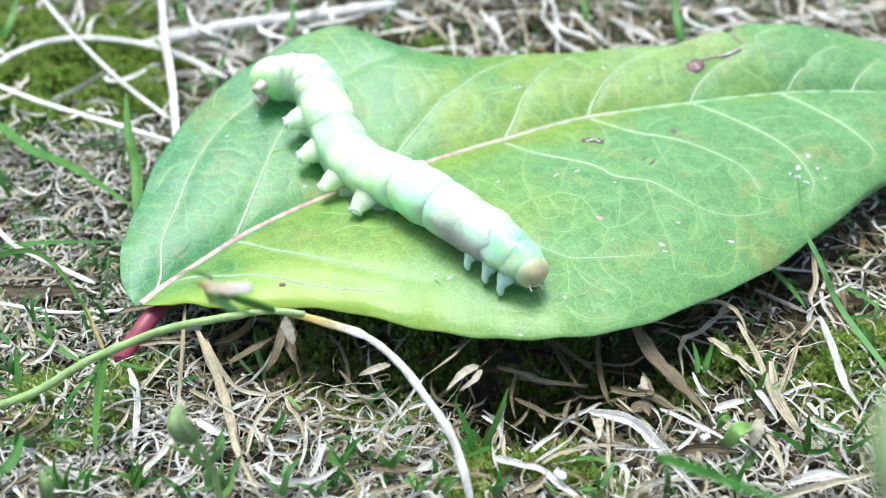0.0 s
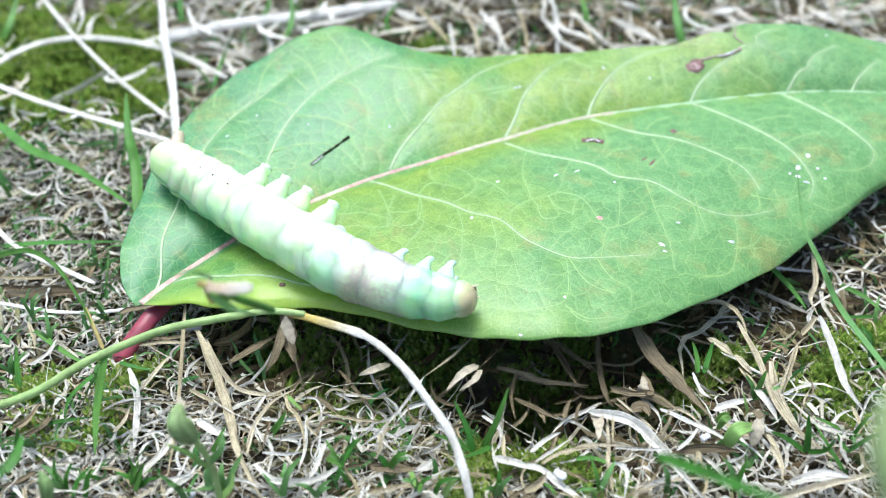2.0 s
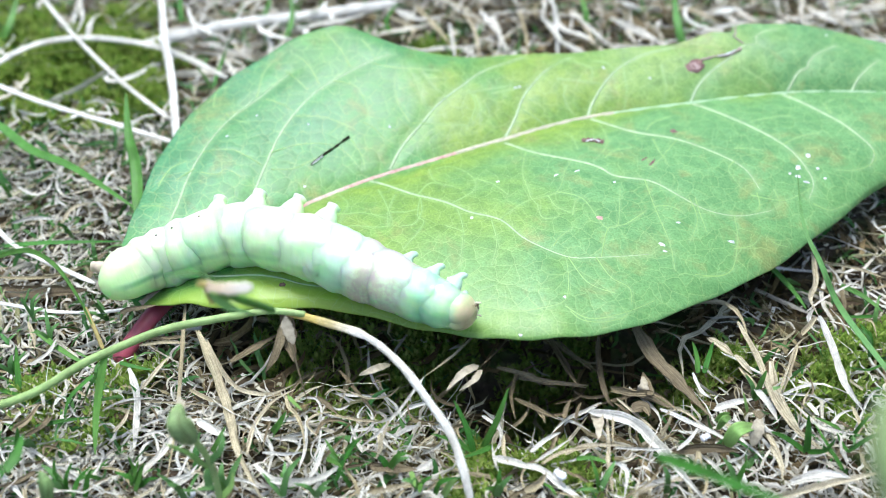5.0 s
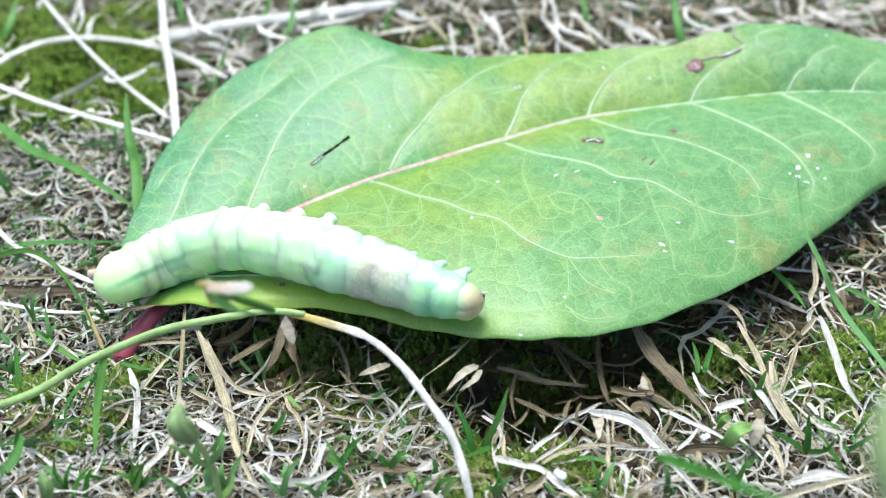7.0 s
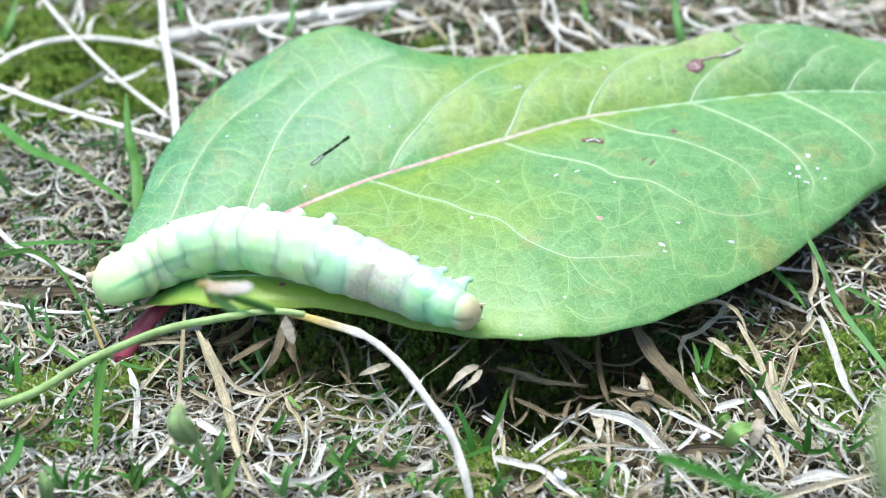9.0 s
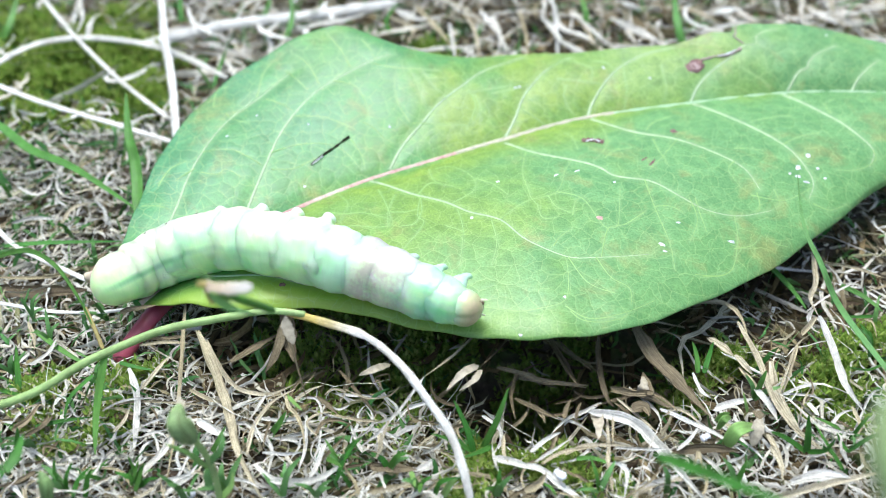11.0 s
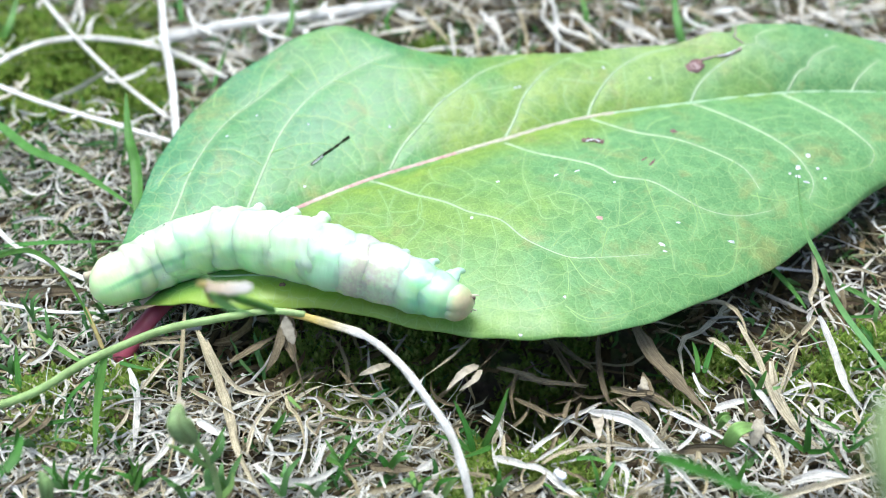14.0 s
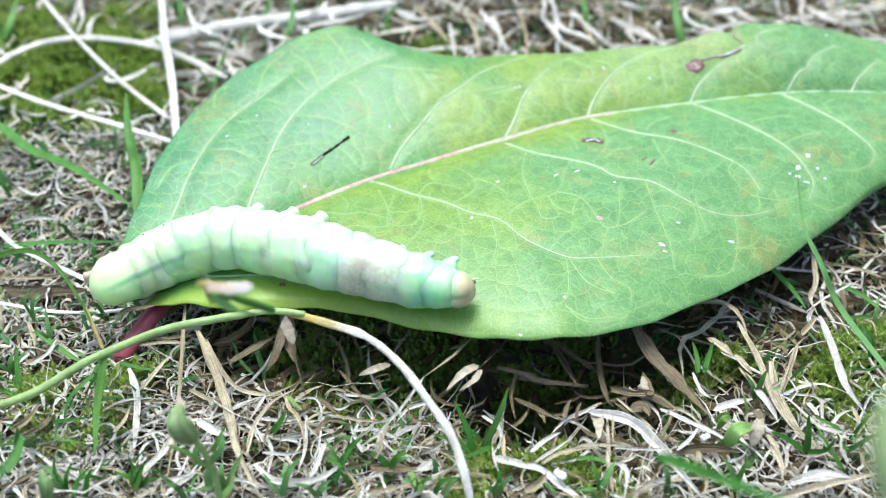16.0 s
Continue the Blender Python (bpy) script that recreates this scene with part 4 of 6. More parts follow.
def strand(points, width, mat, name, label, category, flat, ends, shape=None, group="", fold=0.0, ragged=0.0, twist=0.0):
    k = count_strands[0] = count_strands[0] + 1
    rng = random.Random(k)
    home = Vector(points[0])
    n = len(points)
    # small kinks so that no stalk is a clean curve
    pts = []
    for i in range(n):
        j = 0 if i in (0, n - 1) else width * 0.25
        pts.append([c - h + rng.uniform(-j, j) for c, h in zip(points[i], home)])
    length = sum(math.dist(a, b) for a, b in zip(pts, pts[1:]))
    v, f = tube(pts, width, flat, ends, 32, 10, rng.uniform(-0.4, 0.4), shape, fold, ragged, rng.uniform(-twist, twist))
    me = mesh_from(name, v, f, mat)
    set_run(me, tube_run(32, 10, length, k))
    ob = new(name, me)
    ob.location = home * MM
    return tagged(ob, label, category, group)


def ribbon(points, width, mat, name, label, group, gutter=0.35, twist=1.2, ragged=0.3, steps=26, lanes=7):
    """A dry grass leaf: a thin, ridged, gutter-shaped strip with torn edges and frayed ends; mm."""
    k = count_strands[0] = count_strands[0] + 1
    rng = random.Random(k)
    home = Vector(points[0])
    n = len(points)
    pts = []
    for i in range(n):
        j = 0 if i in (0, n - 1) else width * 0.2
        pts.append([c - h + rng.uniform(-j, j) for c, h in zip(points[i], home)])
    length = sum(math.dist(a, b) for a, b in zip(pts, pts[1:]))
    ridge = [rng.uniform(-0.1, 0.1) for _ in range(lanes)]
    fray = [rng.uniform(-1, 1) * min(0.12, 0.6 * width / length) for _ in range(lanes)]
    lean, wind = rng.uniform(-0.4, 0.4), rng.uniform(-twist, twist)
    verts, runs = [], []
    for i in range(steps + 1):
        s = i / steps
        d = Vector(spline(pts, min(1, s + 0.03)) - spline(pts, max(0, s - 0.03))).normalized()
        side = d.cross(Vector((0, -0.55, 0.83)))
        side = Vector((1, 0, 0)) if side.length < 0.05 else side.normalized()
        top = side.cross(d)
        turn = Matrix.Rotation(lean + wind * (s - 0.5), 3, d)
        side, top = turn @ side, turn @ top
        w = width / 2 * min(1, 0.45 + 3 * s, 0.12 + 2.2 * (1 - s))
        torn = [1 + ragged * noise.noise(Vector((s * length * 0.8 + k, q * 9.0, 1.7))) for q in (0, 1)]
        for under in (0, 1):
            for m in range(lanes):
                x = 2 * m / (lanes - 1) - 1
                c = Vector(spline(pts, min(1, max(0, s + fray[m] * (s ** 5 - (1 - s) ** 5)))))
                p = c + side * (x * w * torn[0 if x < 0 else 1]) + top * (w * (gutter * x * x + ridge[m]) - under * 0.12 * w)
                verts.append(p * MM)
                runs.append((k * 7.3 + m * 2.6, k * 3.1 + under, 0.3 * length * s))
    row, faces = 2 * lanes, []
    for i in range(steps):
        a, b = i * row, (i + 1) * row
        for m in range(lanes - 1):
            faces.append((a + m, a + m + 1, b + m + 1, b + m))
            faces.append((a + lanes + m + 1, a + lanes + m, b + lanes + m, b + lanes + m + 1))
        faces.append((a + lanes, a, b, b + lanes))
        faces.append((a + lanes - 1, a + row - 1, b + row - 1, b + lanes - 1))
    for a, flip in ((0, False), (steps * row, True)):
        for m in range(lanes - 1):
            q = (a + m, a + lanes + m, a + lanes + m + 1, a + m + 1)
            faces.append(q[::-1] if flip else q)
    me = mesh_from(name, verts, faces, mat, False)
    set_run(me, runs)
    ob = new(name, me)
    ob.location = home * MM
    return tagged(ob, label, "dry grass", group)


def straw(points, width):
    ribbon(points, width, straw_mat, "dry_grass_stalk", "bleached white dry grass stalk lying on the mat", "dry grass stalks")


def tan_straw(points, width):
    ribbon(points, width, tan_mat, "dry_grass_stalk", "tan dry grass stalk lying on the mat", "dry grass stalks", 0.4, 1.6)


def brown_shaded_straw(points, width):
    ribbon(points, width, brown_shaded_mat, "dead_grass_stalk", "flat grey-brown dead grass leaf, darkened for shade in the hollows", "dead grass leaves", 0.3, 0.8, 0.4)


def blade(points, width):
    strand(points, width, green_mat, "grass_sprout", "narrow green grass blade among dry stalks", "grass", 0.16, (0.8, 0.05), lambda s: min(1, 0.7 + 2 * s) * (1 - s ** 3 * 0.92), group="green grass blades", fold=0.35)


def tip(points, width):
    strand(points, width, green_mat, "grass_sprout", "rolled green grass tip arching before the leaf", "grass", 0.7, (0.9, 0.1), group="green grass blades")


def pale_blade(points, width):
    strand(points, width, mid_mat, "grass_sprout", "mid-green grass blade leaning on the leaf", "grass", 0.2, (0.8, 0.05), lambda s: min(1, 0.7 + 2 * s) * (1 - s ** 3 * 0.9), group="green grass blades", fold=0.35)


def young(points, width):
    strand(points, width, young_mat, "grass_sprout", "soft pale green young grass leaf", "grass", 0.2, (0.7, 0.1), lambda s: min(1, 0.5 + 2 * s) * (1 - s ** 3 * 0.9), group="green grass blades", fold=0.3)


def bud(points, width):
    strand(points, width, bud_mat, "flower_bud", "pale green closed bud on a leafy shoot", "plant", 0.8, (0, 0), lambda s: 0.12 + 0.88 * math.sin(math.pi * s ** 0.7) ** 0.9)


def yellow_blade(points, width):
    strand(points, width, yellow_mat, "grass_sprout", "yellowing grass blade tip", "grass", 0.4, (0.9, 0.4), group="green grass blades")


def stem(points, width):
    strand(points, width, lime_mat, "green_grass_stalk", "smooth pale green grass stem", "grass", 0.85, (1.0, 0.8), group="green grass stems")


def glume(points, width):
    strand(points, width, seed_mat, "seed_husk", "papery tan grass seed husk", "seed husk", 0.18, (0, 0), lambda s: 0.06 + 0.94 * math.sin(math.pi * s ** 0.8) ** 1.1, group="grass seed husks", fold=0.4, ragged=0.3)


def husk(points, width):
    strand(points, width, white_mat, "pale_husk", "bleached white husk of a grass spikelet", "seed husk", 0.6, (0, 0), lambda s: 0.35 + 0.65 * math.sin(math.pi * s) ** 0.5, group="grass seed husks", ragged=0.6)


def torn_tip(points, width):
    strand(points, width, torn_mat, "dry_leaf_tip", "torn dry tip of a grass blade, tan and white", "dry grass", 0.4, (0.6, 0.3), fold=0.25, ragged=0.35)


def leaflet(points, width):
    strand(points, width, young_mat, "clover_leaflet", "small bright green leaflet in the litter", "plant", 0.12, (0, 0), lambda s: 0.12 + 0.88 * math.sin(math.pi * s ** 0.75) ** 0.7, fold=0.3)


def tall_stalk(points, width):
    strand(points, width, white_straw_mat, "dry_grass_stalk", "bleached white round grass stalk arching over the mat", "dry grass", 0.5, (0.8, 0.5), group="dry grass stalks", fold=0.15, ragged=0.1)


def ripe_stalk(points, width):
    strand(points, width, ripe_mat, "dry_grass_stalk", "arching white grass stalk, yellow at its foot", "dry grass", 0.5, (0.9, 0.5), group="dry grass stalks", fold=0.15, ragged=0.3)


tall_stalk([(-42.0, 56.9, 9.0), (-39.2, 45.8, 7.7), (-36.3, 34.7, 6.3), (-33.6, 24.0, 5.0)], 1.24)
tall_stalk([(-63.8, 63.9, 5.0), (-54.5, 50.9, 4.7), (-44.4, 38.6, 4.3), (-35.8, 29.9, 4.0)], 0.65)
tall_stalk([(-63.3, 40.9, 5.0), (-60.0, 47.4, 4.8), (-54.2, 50.0, 4.6), (-46.7, 49.4, 4.4), (-39.5, 46.8, 4.2), (-30.1, 40.1, 4.0)], 0.89)
tall_stalk([(-62.0, 37.4, 5.0), (-53.0, 32.9, 4.7), (-42.8, 28.1, 4.3), (-33.9, 24.5, 4.0)], 0.74)
straw([(-58.0, 64.9, 4.0), (-55.2, 57.6, 4.0), (-54.7, 52.4, 4.0)], 0.43)
tall_stalk([(-44.7, 50.5, 3.0), (-33.2, 56.8, 3.0), (-20.6, 59.8, 3.0), (-7.1, 63.9, 3.0)], 1.57)
brown_shaded_straw([(-56.3, 66.9, 2.0), (-51.2, 58.6, 2.0), (-45.1, 52.9, 2.0)], 0.53)
straw([(-43.2, 39.6, 2.0), (-42.1, 42.6, 2.0), (-41.0, 46.9, 2.0)], 0.40)
straw([(-58.3, 35.1, 2.0), (-54.5, 34.0, 2.0), (-52.9, 37.5, 2.0), (-50.4, 37.2, 2.0), (-48.7, 34.4, 2.0)], 0.31)
tan_straw([(-56.5, 26.3, 2.0), (-53.7, 23.5, 2.0), (-51.0, 22.0, 2.0)], 0.29)
straw([(-40.2, 32.0, 2.0), (-38.6, 30.1, 2.0), (-38.4, 26.3, 2.0), (-36.4, 22.3, 2.0)], 0.30)
tall_stalk([(-51.7, 9.1, 3.0), (-48.6, 6.2, 3.3), (-44.3, 2.9, 3.7), (-37.3, -1.1, 4.0)], 0.57)
tan_straw([(-49.5, 1.9, 2.0), (-43.6, 2.2, 2.0), (-39.5, 4.3, 2.0)], 0.38)
tall_stalk([(-47.8, -2.9, 3.0), (-41.3, -4.2, 3.0), (-36.5, -4.4, 3.0), (-33.1, -3.9, 3.0)], 0.42)
brown_shaded_straw([(-49.5, 0.5, 1.5), (-44.3, 0.1, 1.5), (-39.2, 0.4, 1.5)], 1.37)
brown_shaded_straw([(-39.4, 1.2, 2.0), (-39.1, 4.7, 2.0), (-38.3, 6.3, 2.0)], 0.64)
straw([(-31.2, -12.1, 3.0), (-29.7, -15.2, 2.5), (-29.1, -18.9, 2.0), (-28.8, -21.8, 1.5)], 0.65)
tan_straw([(-26.6, -5.1, 5.0), (-26.1, -9.3, 4.2), (-25.5, -14.6, 3.5), (-25.0, -19.4, 2.8), (-24.8, -26.9, 2.0)], 0.44)
tan_straw([(-25.1, -7.9, 4.0), (-22.4, -13.1, 3.5), (-20.5, -16.9, 3.0), (-18.7, -21.8, 2.5), (-15.8, -26.9, 2.0)], 0.91)
tan_straw([(-24.2, -8.2, 3.0), (-21.8, -12.5, 2.8), (-19.8, -14.5, 2.5), (-16.8, -14.8, 2.2), (-14.5, -13.2, 2.0)], 0.45)
tan_straw([(-33.9, -17.0, 2.0), (-30.7, -15.6, 2.0), (-26.6, -15.6, 2.0), (-20.7, -16.3, 2.0)], 0.27)
straw([(-39.4, -20.5, 2.0), (-36.0, -22.7, 2.0), (-32.2, -26.6, 2.0)], 0.31)
straw([(-27.5, -24.0, 2.0), (-25.9, -21.4, 2.0), (-25.3, -18.7, 2.0)], 0.63)
tan_straw([(-18.1, -21.8, 2.0), (-18.1, -18.9, 2.0), (-16.7, -15.8, 2.0), (-14.6, -14.0, 2.0)], 0.43)
brown_shaded_straw([(-14.8, -11.9, 7.0), (-13.9, -14.0, 4.5), (-13.1, -15.8, 2.0)], 0.22)
straw([(-13.1, -17.2, 2.0), (-12.8, -20.8, 2.0), (-13.2, -23.6, 2.0)], 0.37)
straw([(-37.2, -24.5, 2.0), (-34.5, -24.0, 2.0), (-31.7, -25.1, 2.0), (-30.2, -26.0, 2.0)], 0.25)
brown_shaded_straw([(-31.3, -7.3, 2.0), (-28.4, -7.1, 2.0), (-25.6, -6.6, 2.0)], 0.41)
brown_shaded_straw([(-21.2, -11.4, 3.0), (-19.1, -9.4, 3.0), (-17.0, -7.6, 3.0)], 0.69)
ripe_stalk([(-15.1, -10.6, 9.5), (-10.8, -12.5, 10.0), (-6.9, -15.1, 10.5), (-3.8, -18.1, 10.0), (-1.2, -20.8, 9.0), (0.5, -23.6, 7.5), (1.6, -26.4, 6.0), (2.5, -28.5, 4.0)], 0.76)
stem([(-41.5, -19.6, 6.0), (-37.5, -18.2, 7.0), (-33.3, -15.8, 8.0), (-30.9, -14.5, 8.5), (-26.0, -12.3, 9.0), (-18.6, -10.9, 9.5)], 0.79)
stem([(-19.4, -11.0, 9.5), (-16.3, -11.1, 10.0), (-13.1, -11.3, 9.8)], 0.65)
tan_straw([(3.3, -9.3, 5.0), (0.9, -13.3, 6.0), (-1.8, -16.7, 7.0)], 0.27)
straw([(-1.8, -16.7, 7.0), (-3.1, -18.4, 6.3), (-4.8, -20.4, 5.7), (-6.8, -20.6, 5.0)], 0.26)
straw([(-4.1, -18.9, 5.0), (-5.9, -20.7, 4.0), (-7.9, -21.9, 3.0)], 0.26)
tan_straw([(-4.9, -20.0, 5.0), (-5.6, -21.6, 4.0), (-6.0, -22.9, 3.0)], 0.26)
brown_shaded_straw([(6.8, -9.4, 5.0), (5.3, -12.1, 5.5), (3.4, -14.7, 6.0)], 0.17)
brown_shaded_straw([(-10.4, -11.5, 2.0), (-8.0, -14.8, 2.0), (-6.3, -17.2, 2.0)], 0.33)
# next three: shade below the leaf's near edge is put into their brown
brown_shaded_straw([(11.2, -7.1, 2.0), (12.4, -10.4, 2.0), (13.3, -13.2, 2.0)], 0.34)
brown_shaded_straw([(7.6, -12.5, 2.0), (9.9, -13.0, 2.0), (14.2, -13.8, 2.0)], 0.45)
brown_shaded_straw([(15.9, -8.2, 4.0), (15.4, -11.5, 3.3), (15.8, -15.3, 2.7), (16.6, -16.3, 2.0)], 0.56)
brown_shaded_straw([(19.3, -7.9, 5.0), (21.0, -11.8, 4.0), (23.0, -14.2, 3.0), (25.7, -17.4, 2.0)], 1.56)
straw([(13.8, -17.6, 3.0), (17.4, -18.4, 2.8), (19.8, -20.5, 2.5), (21.4, -23.5, 2.2), (23.4, -27.0, 2.0)], 1.04)
brown_shaded_straw([(16.5, -14.0, 2.0), (19.2, -14.4, 2.0), (22.2, -16.3, 2.0)], 0.77)
tan_straw([(16.8, -15.5, 2.5), (18.6, -17.6, 2.5), (20.3, -19.8, 2.5)], 0.32)
straw([(20.8, -16.8, 2.5), (23.1, -18.2, 2.5), (25.7, -19.9, 2.5), (28.0, -22.2, 2.5)], 0.43)
tan_straw([(29.8, -7.7, 5.0), (31.0, -11.7, 4.4), (31.6, -16.2, 3.8), (32.6, -19.1, 3.2), (34.0, -20.7, 2.6), (37.1, -23.4, 2.0)], 0.65)
tan_straw([(33.3, -10.2, 2.0), (32.9, -14.0, 2.0), (33.1, -17.5, 2.0), (34.0, -20.3, 2.0)], 0.77)
straw([(38.4, -6.8, 5.0), (38.9, -10.6, 4.0), (39.5, -14.2, 3.0), (40.7, -17.0, 2.0)], 0.78)
tan_straw([(29.8, -11.1, 2.0), (31.3, -14.8, 2.0), (32.0, -18.0, 2.0)], 0.50)
tan_straw([(36.6, -8.2, 2.0), (34.5, -12.2, 2.0), (33.3, -14.5, 2.0)], 0.28)
tan_straw([(26.5, -5.0, 5.0), (29.1, -4.8, 4.7), (30.5, -6.3, 4.3), (30.8, -9.5, 4.0)], 0.46)
tan_straw([(41.7, 5.2, 3.0), (40.5, 0.1, 3.0), (39.1, -2.5, 3.0), (39.4, -5.1, 3.0)], 0.61)
straw([(38.3, -4.3, 3.0), (41.6, -1.8, 3.0), (45.9, 0.7, 3.0)], 0.24)
tan_straw([(42.4, 3.3, 3.0), (45.4, 2.4, 3.0), (48.3, 0.8, 3.0)], 0.37)
straw([(31.2, -24.8, 2.0), (33.5, -24.3, 2.0), (36.7, -24.6, 2.0)], 0.82)
tan_straw([(28.0, -27.3, 3.0), (33.3, -25.9, 3.0), (40.4, -24.1, 3.0)], 0.60)
tan_straw([(16.7, -26.5, 2.0), (19.7, -24.6, 2.0), (23.9, -24.2, 2.0)], 0.46)
tan_straw([(11.3, -21.8, 2.0), (13.5, -20.8, 2.0), (17.8, -20.8, 2.0)], 0.37)
straw([(4.9, -22.4, 2.0), (7.0, -22.8, 2.0), (9.0, -23.6, 2.0), (11.4, -25.7, 2.0), (13.0, -26.9, 2.0)], 0.51)
tan_straw([(15.7, -17.5, 2.0), (15.4, -21.4, 2.0), (14.5, -26.6, 2.0)], 0.31)
brown_shaded_straw([(-6.7, -23.2, 2.0), (-2.3, -23.4, 2.0)], 0.72)
straw([(-12.5, -25.2, 2.0), (-10.0, -23.4, 2.0), (-8.5, -21.4, 2.0)], 0.41)
tan_straw([(-6.9, -25.8, 2.0), (-4.3, -25.2, 2.0), (-1.1, -25.1, 2.0)], 0.41)
tan_straw([(30.6, -19.4, 2.0), (31.0, -21.4, 2.0), (31.1, -24.0, 2.0)], 0.47)
straw([(38.6, -19.5, 2.0), (41.8, -14.8, 2.0), (43.2, -14.0, 2.0)], 0.27)
straw([(33.0, -14.8, 2.0), (35.5, -13.7, 2.0), (37.0, -13.5, 2.0)], 0.33)
straw([(-40.2, -23.9, 2.0), (-38.5, -25.2, 2.0), (-36.9, -26.9, 2.0)], 0.46)
straw([(-19.1, -17.9, 2.0), (-16.0, -20.8, 2.0), (-16.0, -24.5, 2.0)], 0.37)
straw([(-23.2, -17.5, 2.0), (-20.8, -19.2, 2.0), (-19.4, -19.5, 2.0)], 0.38)
tan_straw([(3.2, 62.4, 2.4), (4.8, 55.3, 2.4), (5.4, 47.0, 2.4)], 0.52)
tan_straw([(12.1, 62.4, 2.4), (12.6, 55.3, 2.4), (12.5, 47.8, 2.4)], 0.52)
straw([(20.2, 62.4, 2.4), (23.0, 56.1, 2.4), (25.0, 51.9, 2.4)], 0.61)
straw([(26.2, 60.6, 2.4), (29.9, 56.1, 2.4), (33.5, 51.5, 2.4)], 0.86)
straw([(38.4, 55.3, 2.4), (44.2, 57.9, 2.4), (48.1, 59.7, 2.4)], 0.52)
tan_straw([(62.4, 66.2, 2.4), (61.3, 59.7, 2.4), (63.5, 57.0, 2.4)], 0.44)
straw([(1.0, 58.8, 2.4), (1.4, 51.9, 2.4), (1.7, 47.8, 2.4)], 0.51)
tan_straw([(-8.3, 60.6, 2.4), (-4.7, 57.0, 2.4), (-5.4, 51.9, 2.4)], 0.52)
straw([(7.6, 60.6, 2.4), (8.7, 55.3, 2.4), (8.0, 48.6, 2.4)], 0.60)
straw([(66.0, 55.3, 2.4), (66.8, 50.2, 2.4), (67.9, 48.6, 2.4)], 0.34)
blade([(-58.3, 29.1, 4.0), (-51.3, 21.8, 5.0), (-44.2, 16.5, 6.0), (-34.6, 8.8, 6.0)], 1.17)
blade([(-35.4, 10.6, 4.0), (-37.0, 16.5, 6.0), (-38.1, 20.6, 8.0), (-39.6, 26.9, 10.0)], 1.50)
blade([(-49.8, 6.0, 3.0), (-44.7, 5.5, 4.0), (-35.0, 4.6, 5.0)], 0.63)
blade([(-49.5, 3.0, 4.0), (-44.2, 0.8, 7.0), (-40.5, -1.5, 7.0), (-37.8, -4.5, 5.0), (-36.2, -6.6, 3.0)], 0.54)
yellow_blade([(-37.4, -4.7, 4.0), (-36.2, -6.6, 3.0), (-34.9, -8.7, 2.0)], 0.47)
blade([(-31.6, -14.8, 8.0), (-32.0, -18.5, 5.0), (-31.7, -22.5, 3.0)], 0.89)
blade([(-42.7, -6.1, 2.0), (-39.1, -8.8, 2.0), (-35.2, -11.3, 2.0)], 0.58)
blade([(-34.0, -13.9, 4.0), (-35.9, -15.9, 3.0), (-36.2, -17.7, 2.0)], 0.49)
blade([(-38.7, -18.6, 2.0), (-36.4, -17.9, 2.0), (-33.7, -17.4, 2.0)], 0.43)
blade([(-32.3, -11.4, 3.0), (-30.5, -12.0, 3.0), (-28.7, -12.4, 3.0)], 0.39)
pale_blade([(43.0, -15.0, 5.0), (39.7, -8.1, 7.0), (37.7, -4.7, 10.0), (36.8, -0.9, 12.0), (37.8, 6.4, 13.0)], 0.74)
blade([(14.4, -36.3, 22.0), (16.0, -39.8, 25.0), (17.8, -42.3, 27.0), (20.3, -44.2, 28.0)], 0.76)
blade([(36.7, 3.6, 2.0), (38.2, 0.3, 2.0), (38.9, -3.0, 2.0)], 0.87)
blade([(43.8, 0.7, 2.0), (45.8, -1.0, 2.0), (47.0, -3.4, 2.0)], 0.55)
blade([(-32.0, 39.2, 3.0), (-31.4, 42.0, 4.5), (-30.6, 45.0, 6.0)], 0.72)
blade([(36.1, 52.6, 2.0), (35.7, 55.8, 4.0), (35.9, 62.9, 6.0)], 1.29)
blade([(22.3, 58.6, 2.0), (21.9, 60.3, 3.5), (21.4, 63.9, 5.0)], 1.06)
blade([(-40.6, 59.5, 2.0), (-41.0, 62.1, 3.5), (-41.6, 64.9, 5.0)], 0.89)
blade([(-8.1, 56.0, 2.0), (-8.6, 57.6, 3.5), (-6.9, 60.2, 5.0)], 0.78)
blade([(-67.0, 53.4, 2.0), (-65.6, 55.0, 4.0), (-65.6, 61.0, 6.0)], 1.38)
blade([(-23.9, 54.3, 2.0), (-23.4, 58.5, 3.5), (-24.1, 63.0, 5.0)], 0.87)
blade([(-28.9, 58.6, 2.0), (-27.6, 60.3, 3.5), (-26.9, 63.0, 5.0)], 0.79)
blade([(2.8, -21.4, 2.0), (2.1, -20.1, 4.0), (1.0, -18.6, 6.0)], 0.68)
blade([(3.7, -20.9, 2.0), (5.0, -19.8, 4.5), (6.0, -18.0, 7.0)], 0.68)
blade([(2.7, -21.4, 2.0), (0.8, -21.3, 3.5), (-1.2, -21.6, 5.0)], 0.47)
blade([(36.4, -23.3, 2.0), (35.2, -22.5, 3.5), (33.9, -20.4, 5.0)], 0.52)
blade([(33.7, -21.4, 2.0), (33.4, -21.0, 4.0), (33.2, -20.3, 6.0)], 0.67)
blade([(33.8, -21.4, 2.0), (34.8, -22.2, 3.5), (35.4, -22.1, 5.0)], 0.52)
blade([(33.6, -21.4, 2.0), (31.5, -21.0, 3.5), (29.7, -21.4, 5.0)], 0.52)
blade([(-41.7, -14.0, 2.0), (-41.9, -12.4, 3.5), (-42.2, -10.9, 5.0)], 0.67)
